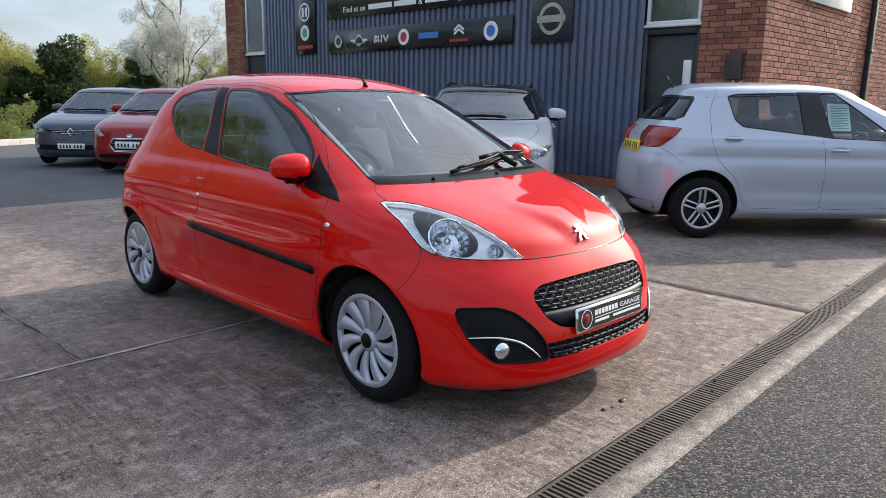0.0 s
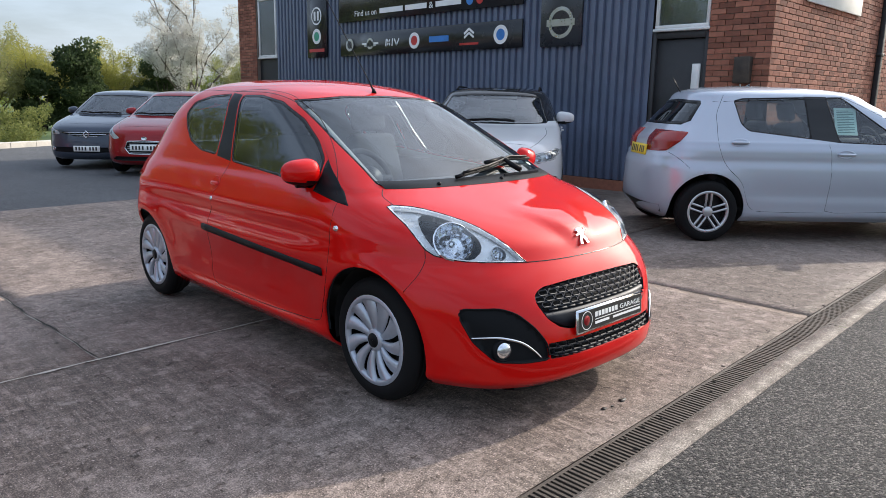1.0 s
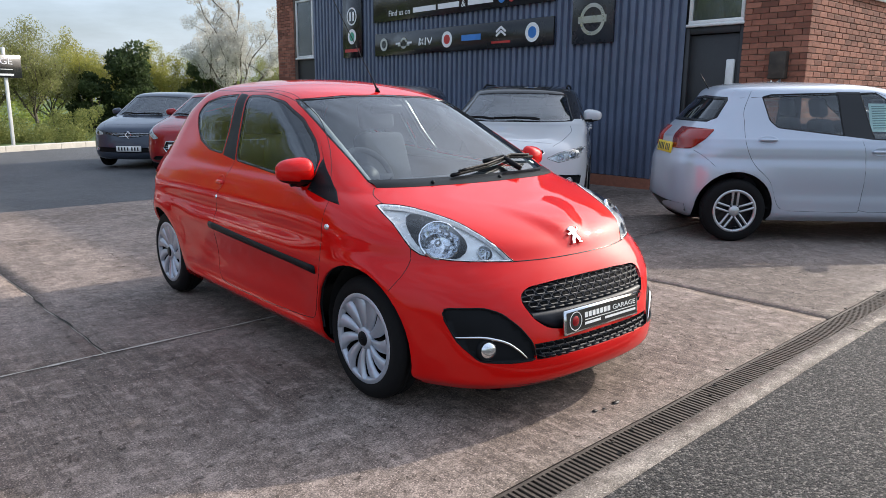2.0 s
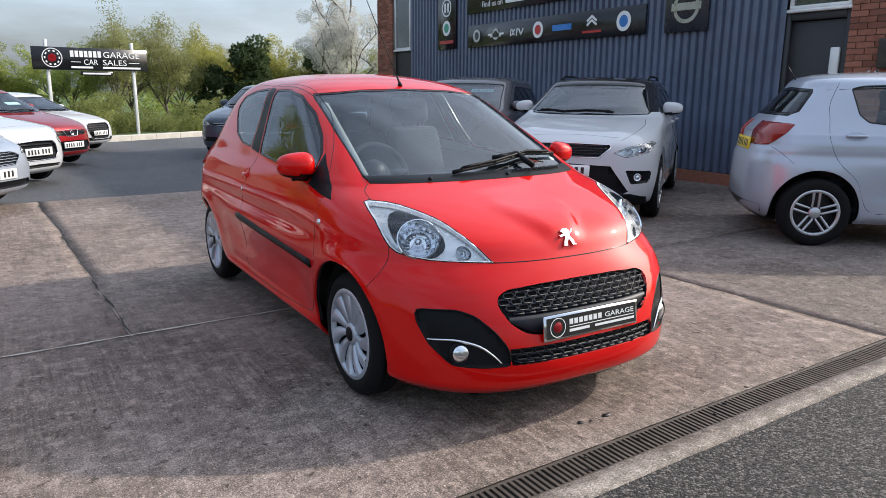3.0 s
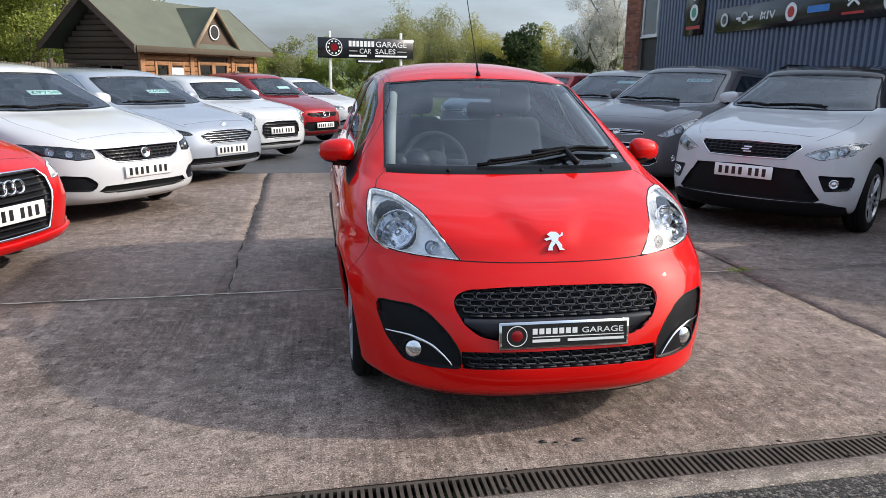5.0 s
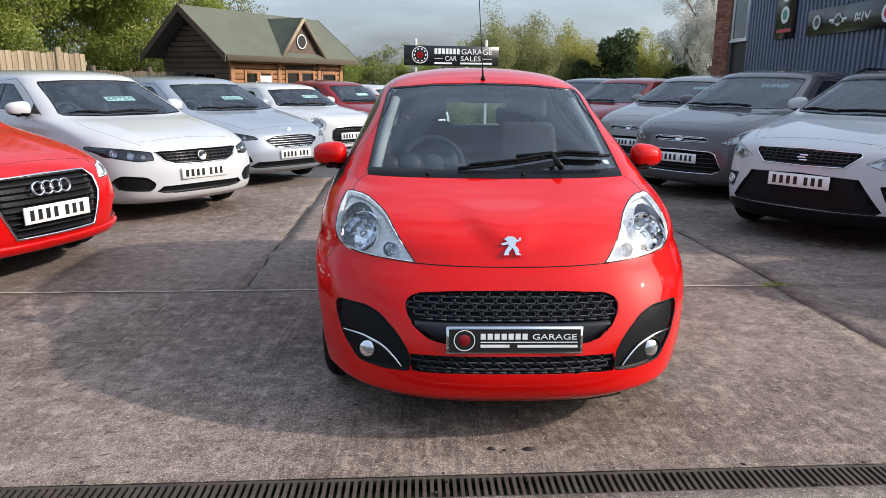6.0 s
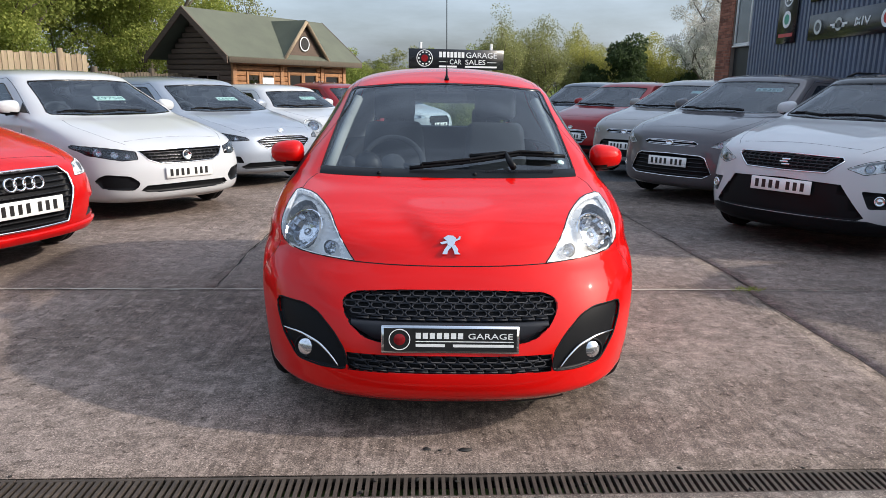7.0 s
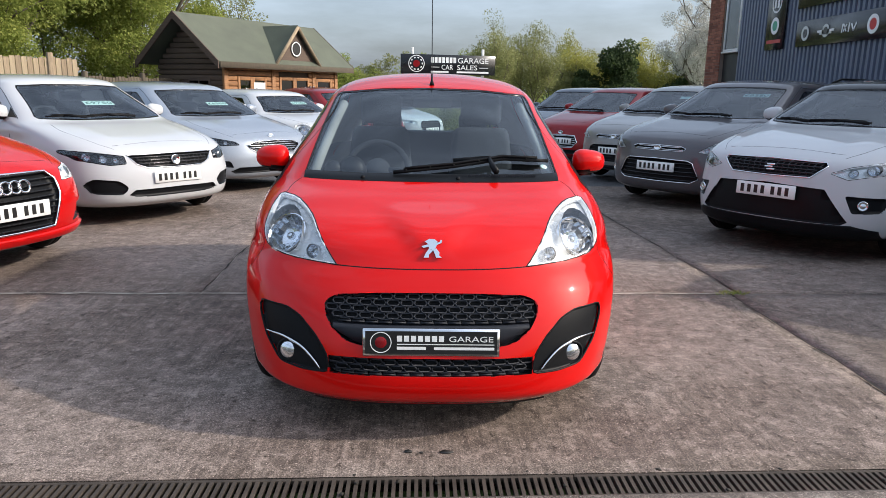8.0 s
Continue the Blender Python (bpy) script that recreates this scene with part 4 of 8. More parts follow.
def hero_shape(g):
    """Sculpts the bonnet: a raised centre that fades toward the screen, hips over the rear wheels."""
    x, y, z = g[..., 0], g[..., 1], g[..., 2]
    along = np.clip((y + 0.56) / 0.08, 0, 1) * np.clip((-0.20 - y) / 0.24, 0, 1)
    half = 0.060 + 0.13 * np.clip((y + 0.54) / 0.24, 0, 1)
    rise = 0.021 * along * (1 / (1 + np.exp((x - half) / 0.013)))
    top = (z > 0.70) & (z < 0.93)
    g[..., 2] += np.where(top, rise * 0.8, 0)
    g[..., 1] -= np.where(top, rise * 0.7, 0)
    # a waist crease along the flank and the tucked-in lower door
    side = np.clip((x - 0.6) / 0.12, 0, 1)
    along_side = np.clip((y - 0.15) / 0.4, 0, 1)
    g[..., 0] += side * 0.010 * np.exp(-(((z - 0.79) / 0.045) ** 2)) * along_side
    g[..., 0] -= side * 0.009 * np.exp(-(((z - 0.70) / 0.035) ** 2)) * along_side * np.clip((2.3 - y) / 0.3, 0, 1)
    g[..., 0] += side * 0.010 * np.exp(-(((z - 0.60) / 0.05) ** 2)) * along_side * np.clip((2.0 - y) / 0.3, 0, 1)
    g[..., 0] += side * 0.005 * np.exp(-(((z - 0.66) / 0.14) ** 2)) * np.exp(-(((y - 2.2) / 0.35) ** 2))
    g[..., 0] -= side * 0.018 * np.exp(-(((z - 0.42) / 0.10) ** 2)) * np.clip((y - 0.35) / 0.2, 0, 1) * np.clip((1.75 - y) / 0.2, 0, 1)
    g[..., 0] += side * 0.024 * np.exp(-(((z - 0.235) / 0.030) ** 2)) * np.clip((y - 0.30) / 0.1, 0, 1) * np.clip((2.0 - y) / 0.1, 0, 1)


SCREEN = [(0.0, 0.926), (0.33, 0.928), (0.59, 0.931), (0.607, 0.945), (0.578, 1.13), (0.545, 1.29), (0.525, 1.318), (0.27, 1.341), (0.0, 1.347)]
LAMP = closed_spline([(0.687, 0.867), (0.708, 0.81), (0.712, 0.747), (0.686, 0.70), (0.601, 0.679), (0.486, 0.673), (0.385, 0.668), (0.372, 0.669), (0.386, 0.684), (0.412, 0.718), (0.462, 0.783), (0.501, 0.825), (0.578, 0.863), (0.64, 0.872)], 2)
DOOR_WIN = rounded([(1.455, 1.338), (1.25, 1.340), (1.02, 1.308), (0.79, 1.222), (0.60, 1.119), (0.475, 1.035), (0.45, 0.97), (0.455, 0.905), (0.80, 0.942), (1.285, 0.975), (1.365, 1.115)], 0.03, 2)
SAIL = [(0.585, 1.12), (0.40, 0.995), (0.175, 0.858), (0.26, 0.868), (0.448, 0.900), (0.443, 0.97), (0.468, 1.04)]
QUARTER = rounded([(2.06, 1.222), (2.0, 1.291), (1.82, 1.332), (1.585, 1.346), (1.545, 1.248), (1.505, 1.109), (1.475, 0.998), (1.683, 1.012), (1.87, 1.061), (1.99, 1.139)], 0.03, 2)
PILLAR = [(1.462, 1.338), (1.578, 1.347), (1.538, 1.248), (1.497, 1.109), (1.467, 0.996), (1.293, 0.976), (1.373, 1.115)]
GRILLE = rounded([(0.0, 0.585), (-0.19, 0.583), (-0.355, 0.574), (-0.405, 0.551), (-0.414, 0.516), (-0.377, 0.449), (-0.321, 0.408), (-0.255, 0.394), (0.0, 0.391), (0.255, 0.394), (0.321, 0.408), (0.377, 0.449), (0.414, 0.516), (0.405, 0.551), (0.355, 0.574), (0.19, 0.583)], 0.02, 2)
POD = rounded([(0.690, 0.506), (0.565, 0.508), (0.505, 0.484), (0.44, 0.421), (0.395, 0.356), (0.388, 0.287), (0.49, 0.283), (0.595, 0.291), (0.66, 0.371), (0.692, 0.463)], 0.02, 2)
LOWER = [(-0.386, 0.287), (-0.39, 0.352), (0.0, 0.356), (0.39, 0.352), (0.386, 0.287), (0.0, 0.289)]


def mesh_bars(base, outline, dy, dx=0.052, dz=0.0225, r=0.0046):
    """A honeycomb of flat-lying cells, each with its own thick rim, behind an opening in the nose."""
    bm = bmesh.new()
    xs, zs = [q[0] for q in outline], [q[1] for q in outline]
    nx, nz = int((max(xs) - min(xs)) / dx) + 2, int((max(zs) - min(zs)) / dz) + 2
    for k in range(nz):
        for i in range(nx):
            cx, cz = min(xs) + dx * (i - 0.5 + 0.5 * (k % 2)), min(zs) + dz * (k + 0.2)
            if not inside(outline, cx, cz):
                continue
            a, b, h = dx * 0.47, dx * 0.33, dz * 0.44
            cell = [(cx - a, cz), (cx - b, cz + h), (cx + b, cz + h), (cx + a, cz), (cx + b, cz - h), (cx - b, cz - h)]
            ok = [q for q in cell if inside(outline, *q)]
            if len(ok) < 3:
                continue
            add_tube(bm, [base.front(*q) + Vector((0, dy, 0)) for q in ok], r, 4, True)
    return bm


def build_hero():
    car = thing("hatchback_car", "shiny bright red three-door small hatchback parked on the concrete", "car", pose(0.012, 0, 0))
    spec = dict(rows=HERO_ROWS, sub=5, res=(40, 34, 20), arch=0.325, wb=2.34, wheel=0.28, rim=0.199, track=0.698, tyre_w=0.165, hw=0.80, rear_less=0.022, bow=0.02, flare=0.011,
                shape=hero_shape, paint="red", screen=whole(SCREEN), frit=0.009, side=[DOOR_WIN, QUARTER],
                rear=whole([(0.0, 0.985), (0.50, 0.99), (0.56, 1.02), (0.50, 1.27), (0.44, 1.32), (0.0, 1.335)]),
                panels=[("+", SAIL, "mirror_sail", "black_plastic", 0.001), ("-", SAIL, "mirror_sail", "black_plastic", 0.001),
                        ("+", PILLAR, "door_pillar", "black_plastic", 0.0), ("-", PILLAR, "door_pillar", "black_plastic", 0.0)],
                lamps=[LAMP], lamp_depth=0.026, bowls=[(0.608, 0.762, 0.083), (0.474, 0.706, 0.027)], rim_kind="trim", rim_mat="cap_silver",
                recess=[("f", GRILLE, "upper_grille_back", "black_plastic", 0.03), ("f", LOWER, "lower_grille_back", "black_plastic", 0.03),
                        ("f", POD, "fog_lamp_surround", "black_plastic", 0.012), ("f", mirror(POD), "fog_lamp_surround", "black_plastic", 0.012)])
    base, body = car_shell(spec, car)
    for poly in (POD, mirror(POD)):
        seam(car, base, "f", poly, 0.006, "black_plastic", "surround_rim", 0.03, False, True)
    # pale trim inside the screen pillars
    for s in (-1, 1):
        bm = bmesh.new()
        add_tube(bm, on_body(base, "f", [(s * 0.585, 0.965), (s * 0.562, 1.08), (s * 0.535, 1.20), (s * 0.510, 1.29)], -0.045), 0.026, 8)
        part("pillar_trim", bm, M["interior_grey"], car)
    # grilles
    top = [(x, z) for x, z in shrunk(GRILLE, 0.004) if z > 0.0]
    upper = [(x, max(z, 0.474)) for x, z in top]
    part("grille_mesh", mesh_bars(base, upper, 0.012), M["grey_plastic"], car, "dark honeycomb grille")
    part("lower_grille_mesh", mesh_bars(base, LOWER, 0.012, 0.052, 0.0225), M["grey_plastic"], car)
    bm = bmesh.new()
    cols = []
    for x in np.linspace(-0.375, 0.375, 25):
        low = 0.398 + 0.06 * max(0, (abs(x) - 0.26) / 0.12) ** 1.4
        cols.append([bm.verts.new(base.front(x, min(z, 0.47)) + Vector((0, dy, 0))) for z, dy in ((0.470, 0.028), (0.468, 0.006), (0.455, 0.004), (max(low, 0.43), 0.010), (low, 0.016), (low, 0.03))])
    for a, b in zip(cols, cols[1:]):
        for k in range(5):
            bm.faces.new((a[k], a[k + 1], b[k + 1], b[k]))
    bmesh.ops.recalc_face_normals(bm, faces=bm.faces)
    part("plate_mount", bm, M["grey_plastic"], car)
    # show plate
    pl, m = plate_on(car, base, 0.418, 0.512, 0.105, back="chrome", mark="", label="black dealer show plate in a bright frame", push=0.0)
    bm = bmesh.new()
    add_box(bm, (-0.246, -0.043, 0.003), (0.246, 0.043, 0.0055), m=m)
    face = part("plate_face", bm, M["ink"], pl, flat=True)
    lettering(face, "GARAGE", 0.030, m @ Matrix.Translation((0.148, 0.004, 0.0065)), M["plate_white"], 0.165)
    bars = [(-0.128 + k * 0.026, 0.004, -0.109 + k * 0.026, 0.026) for k in range(7)]
    for x0, y0, x1, y1 in bars + [(-0.128, -0.008, 0.235, -0.005), (-0.128, -0.027, -0.02, -0.016), (0.01, -0.027, 0.235, -0.017)]:
        bm = bmesh.new()
        add_box(bm, (x0, y0, 0.0055), (x1, y1, 0.0068), m=m)
        part("printed_bar", bm, M["plate_white"], face, flat=True)
    bm = bmesh.new()
    add_lathe(bm, [(0.040, 0.0055), (0.040, 0.0068), (0.037, 0.0068), (0.037, 0.0055)], 28, m @ Matrix.Translation((-0.188, 0, 0)))
    part("printed_ring", bm, M["plate_white"], face, flat=True)
    bm = bmesh.new()
    add_lathe(bm, [(0.022, 0.0056), (0.017, 0.0075), (0.001, 0.008)], 16, m @ Matrix.Translation((-0.188, 0, 0)))
    part("printed_emblem", bm, M["dark_red"], face)
    # fog lamps and bright lines in the corner pods
    for s in (-1, 1):
        q = base.front(s * 0.562, 0.336)
        n = (base.normal(q) * 0.6 + Vector((0, -0.6, 0))).normalized()
        fm = Matrix.Translation(q - n * 0.015) @ n.to_track_quat("Z", "Y").to_matrix().to_4x4()
        bm = bmesh.new()
        add_lathe(bm, [(0.050, -0.02), (0.048, 0.006), (0.040, 0.010), (0.038, 0.0)], 24, fm)
        fog = part("fog_lamp", bm, M["black_plastic"], car)
        bm = bmesh.new()
        add_lathe(bm, [(0.037, 0.004), (0.028, 0.012), (0.014, 0.016), (0.001, 0.017)], 24, fm)
        part("fog_lens", bm, M["reflector"], fog)
        bm = bmesh.new()
        line = spline([(s * 0.675, 0.388), (s * 0.60, 0.392), (s * 0.556, 0.386), (s * 0.50, 0.366), (s * 0.455, 0.33), (s * 0.424, 0.295)], 5)
        rr = [0.002 + 0.003 * math.sin(math.pi * k / (len(line) - 1)) + 0.001 for k in range(len(line))]
        add_tube(bm, on_body(base, "f", line, -0.004), rr, 6)
        part("bright_line", bm, M["chrome"], car)
    # added near-black strip that stands in for the shadow under the bumper
    bm = bmesh.new()
    cols = []
    for x in np.linspace(-0.46, 0.46, 23):
        q = base.front(x, 0.175)
        cols.append([bm.verts.new((x, q.y + dy, z)) for dy, z in ((0.075, 0.175), (0.060, 0.150), (0.070, 0.128), (0.12, 0.115), (0.30, 0.118))])
    for a, b in zip(cols, cols[1:]):
        for k in range(4):
            bm.faces.new((a[k], b[k], b[k + 1], a[k + 1]))
    bmesh.ops.recalc_face_normals(bm, faces=bm.faces)
    part("bumper_shade_strip", bm, M["underside"], car)
    # bonnet, bumper, door and wing gaps
    lip = [(-0.372, 0.667), (-0.2, 0.664), (0.0, 0.663), (0.2, 0.664), (0.372, 0.667)]
    seam(body, base, "f", lip, 0.0045)
    for s in (-1, 1):
        seam(body, base, "f", [(s * 0.61, 0.925), (s * 0.645, 0.90), (s * 0.66, 0.872)], 0.0035)
        ax = "+" if s > 0 else "-"
        seam(body, base, ax, [(-0.255, 0.72), (-0.264, 0.669), (-0.260, 0.615), (-0.225, 0.55)], 0.003)
        seam(body, base, ax, [(1.295, 0.97), (1.312, 0.90), (1.343, 0.816), (1.396, 0.68), (1.455, 0.50), (1.475, 0.36), (1.45, 0.285), (1.35, 0.262), (1.0, 0.258), (0.60, 0.268), (0.40, 0.285), (0.345, 0.335), (0.30, 0.45), (0.258, 0.60), (0.243, 0.75), (0.25, 0.866)], 0.0032)
        seam(body, base, ax, [(0.26, 0.868), (0.40, 1.015), (0.60, 1.150), (0.79, 1.252), (1.02, 1.336), (1.25, 1.366), (1.45, 1.366), (1.60, 1.352)], 0.003)
        # rubbing strip
        bm = bmesh.new()
        line = densify([(0.31, 0.543), (0.7, 0.562), (1.1, 0.582), (1.468, 0.600)], 0.05)
        rows = []
        for a, b in line:
            q = base.spot(ax, a, b)
            n = base.normal(q)
            u = Vector((0, 0, 1)) - n * n.z
            rows.append([bm.verts.new(q + u * h + n * d) for h, d in ((-0.021, -0.002), (-0.017, 0.010), (0.0, 0.014), (0.015, 0.010), (0.019, -0.002))])
        for a, b in zip(rows, rows[1:]):
            for k in range(4):
                bm.faces.new((a[k], b[k], b[k + 1], a[k + 1]))
        bm.faces.new(rows[0])
        bm.faces.new(rows[-1])
        bmesh.ops.recalc_face_normals(bm, faces=bm.faces)
        part("rubbing_strip", bm, M["black_plastic"], car)
        # door handle in a round hollow, lock, repeater
        q = base.spot(ax, 1.355, 0.852)
        n = base.normal(q)
        m = Matrix.Translation(q) @ n.to_track_quat("Z", "Y").to_matrix().to_4x4()
        bm = bmesh.new()
        add_lathe(bm, [(0.047, 0.001), (0.043, 0.004), (0.034, -0.001), (0.020, -0.003), (0.001, -0.004)], 24, m)
        add_box(bm, (-0.042, -0.012, -0.002), (0.042, 0.012, 0.014), 0.009, 2, m)
        part("door_handle", bm, M["red"], car)
        bm = bmesh.new()
        qk = base.spot(ax, 1.362, 0.772)
        add_lathe(bm, [(0.012, 0.0), (0.011, 0.004), (0.001, 0.004)], 14, Matrix.Translation(qk) @ n.to_track_quat("Z", "Y").to_matrix().to_4x4())
        part("door_lock", bm, M["chrome"], car)
        q = base.spot(ax, 0.203, 0.760)
        n = base.normal(q)
        m = Matrix.Translation(q) @ n.to_track_quat("Z", "Y").to_matrix().to_4x4()
        bm = bmesh.new()
        bmesh.ops.create_uvsphere(bm, u_segments=16, v_segments=8, radius=1, matrix=m @ Matrix.Diagonal((0.018, 0.014, 0.008, 1)))
        part("side_repeater", bm, M["chrome"], car)
        mirror_on(car, base, 0.49, 0.985, s, "red", (0.088, 0.070, 0.062), 0.015)
        # tail lamp on the rear corner
        tail = rounded([(2.40, 0.82), (2.54, 0.80), (2.54, 1.02), (2.44, 1.06)], 0.03, 2)
        line = on_body(base, ax, densify(tail, 0.04, True), 0.012)
        bm = bmesh.new()
        bm.faces.new([bm.verts.new(q) for q in line])
        lo = [bm.verts.new(q - Vector((s * 0.05, 0, 0))) for q in line]
        bm.verts.ensure_lookup_table()
        hi = list(bm.verts)[: len(line)]
        for k in range(len(line)):
            bm.faces.new((hi[k], hi[(k + 1) % len(line)], lo[(k + 1) % len(line)], lo[k]))
        bmesh.ops.recalc_face_normals(bm, faces=bm.faces)
        part("tail_lamp", bm, M["tail_red"], car)
    # badge on the nose: a plain upright shape
    q = base.front(0, 0.735)
    n = base.normal(q)
    up = (Vector((0, 0, 1)) - n * n.z).normalized()
    m = Matrix((up.cross(n), up, n)).transposed().to_4x4()
    m.translation = q
    bm = bmesh.new()
    for pts in ([(-0.030, 0.030), (-0.012, 0.042), (0.010, 0.040), (0.022, 0.030), (0.016, 0.006), (0.004, -0.010), (-0.012, -0.002), (-0.016, 0.018)],
                [(-0.012, 0.0), (0.004, -0.008), (-0.012, -0.026), (-0.014, -0.040), (-0.034, -0.040), (-0.026, -0.020)],
                [(0.004, -0.008), (0.016, 0.002), (0.030, -0.018), (0.028, -0.030), (0.040, -0.040), (0.016, -0.040), (0.012, -0.026)],
                [(-0.016, 0.018), (-0.012, 0.008), (-0.036, 0.002), (-0.044, 0.010)],
                [(0.018, 0.014), (0.024, 0.018), (0.038, 0.024), (0.040, 0.036), (0.034, 0.038), (0.030, 0.028), (0.020, 0.024)]):
        lo = [bm.verts.new(m @ Vector((x, y, 0.001))) for x, y in pts]
        hi = [bm.verts.new(m @ Vector((x * 0.95, y * 0.95, 0.008))) for x, y in pts]
        bm.faces.new(hi)
        for k in range(len(pts)):
            bm.faces.new((lo[k], lo[(k + 1) % len(pts)], hi[(k + 1) % len(pts)], hi[k]))
    bmesh.ops.recalc_face_normals(bm, faces=bm.faces)
    part("nose_badge", bm, M["chrome"], car, flat=True)
    # scuttle below the screen, wipers, jets
    bm = bmesh.new()
    cols = []
    for x in np.linspace(-0.60, 0.60, 31):
        cols.append([bm.verts.new(on_body(base, "f", [(x, z)], l)[0]) for z, l in ((0.922 + 0.006 * abs(x), 0.001), (0.930 + 0.006 * abs(x), 0.006), (0.948 + 0.008 * abs(x), 0.004), (0.954 + 0.008 * abs(x), -0.004))])
    for a, b in zip(cols, cols[1:]):
        for k in range(3):
            bm.faces.new((a[k], b[k], b[k + 1], a[k + 1]))
    bmesh.ops.recalc_face_normals(bm, faces=bm.faces)
    part("scuttle_panel", bm, M["black_plastic"], car)
    bm = bmesh.new()
    for k in range(38):
        q = on_body(base, "f", [(0.17 + k * 0.0085, 0.940)], 0.008)[0]
        add_box(bm, (q.x - 0.002, q.y - 0.004, q.z - 0.010), (q.x + 0.002, q.y + 0.004, q.z + 0.008))
    part("scuttle_grille", bm, M["grey_plastic"], car, flat=True)
    wiper_on(car, base, [(-0.18, 0.945), (0.10, 0.972), (0.34, 1.005), (0.56, 0.995)], [(0.30, 0.942), (0.285, 0.965), (0.27, 1.0), (0.10, 0.985)])
    for x in (-0.32, 0.12):
        bm = bmesh.new()
        q = on_body(base, "f", [(x, 0.932)], 0.006)[0]
        bmesh.ops.create_uvsphere(bm, u_segments=10, v_segments=6, radius=0.011, matrix=Matrix.Translation(q))
        part("washer_jet", bm, M["black_plastic"], car)
    bm = bmesh.new()
    q = on_body(base, "f", [(0.545, 0.985)], -0.005)[0]
    add_lathe(bm, [(0.018, 0), (0.016, 0.002), (0.001, 0.002)], 14, Matrix.Translation(q) @ base.normal(q).to_track_quat("Z", "Y").to_matrix().to_4x4())
    part("tax_disc", bm, M["card"], car)
    # aerial at the front of the roof
    q = base.above(0, 0.955)
    bm = bmesh.new()
    add_cyl(bm, q - Vector((0, 0, 0.005)), q + Vector((0, 0.006, 0.022)), 0.016, 0.008, 14)
    add_tube(bm, [q + Vector((0, 0.004, 0.01)), q + Vector((0, 0.042, 0.06))], [0.006, 0.005], 8)
    ant = part("aerial_base", bm, M["black_plastic"], car)
    bm = bmesh.new()
    tip = q + Vector((0, 0.50, 0.60))
    add_tube(bm, [q + Vector((0, 0.042, 0.06)).lerp(tip - q, t) for t in np.linspace(0, 1, 9)], [0.0026] * 8 + [0.0018], 6)
    part("aerial_mast", bm, M["black_plastic"], ant)
    # roof gutters
    for s in (-1, 1):
        seam(body, base, "t", [(s * 0.535, 0.93), (s * 0.535, 1.3), (s * 0.53, 1.7), (s * 0.51, 2.1)], 0.004)
    # cabin
    dash_in(car, base, 0.17, 0.58, 0.895, 0.60, -0.29, (0.58, 0.865), -0.14)
    seats_in(car, 1.02, 0.52, 0.32)
    bm = bmesh.new()
    add_box(bm, (-0.11, 0.855, 1.235), (0.11, 0.885, 1.295), 0.014, 2)
    add_tube(bm, [(0, 0.87, 1.29), (0, 0.87, 1.325)], 0.01, 6)
    part("rear_view_mirror", bm, M["black_plastic"], car)
    bm = bmesh.new()
    add_box(bm, (-0.70, -0.1, 0.27), (0.70, 2.5, 0.30), 0.0)
    part("cabin_floor", bm, M["underside"], car)
    bm = bmesh.new()
    add_box(bm, (-0.62, 2.0, 0.62), (0.62, 2.35, 0.66), 0.01)
    part("parcel_shelf", bm, M["interior"], car)
    return car, base


hero, hero_base = build_hero()


# ground: flat by the drain, falling gently toward the far kerb
def fall(x, y):
    return -0.016 * max(0.0, y - 2.0) if y < 30 else -0.448


def ground_z(x, y):
    return fall(x, y) - 0.06 - (0.02 * max(0, y - 26) if y < 70 else 0.88)


def skew(x, y):
    """Yard lines run askew by two degrees."""
    return (x - 0.030 * y, y + 0.036 * x)


def wander(y):
    """How far the long joints stray from a straight line."""
    return 0.030 * noise.noise((0.5, y * 1.3, 1.7)) + 0.012 * noise.noise((0.5, y * 6.0, 4.2))


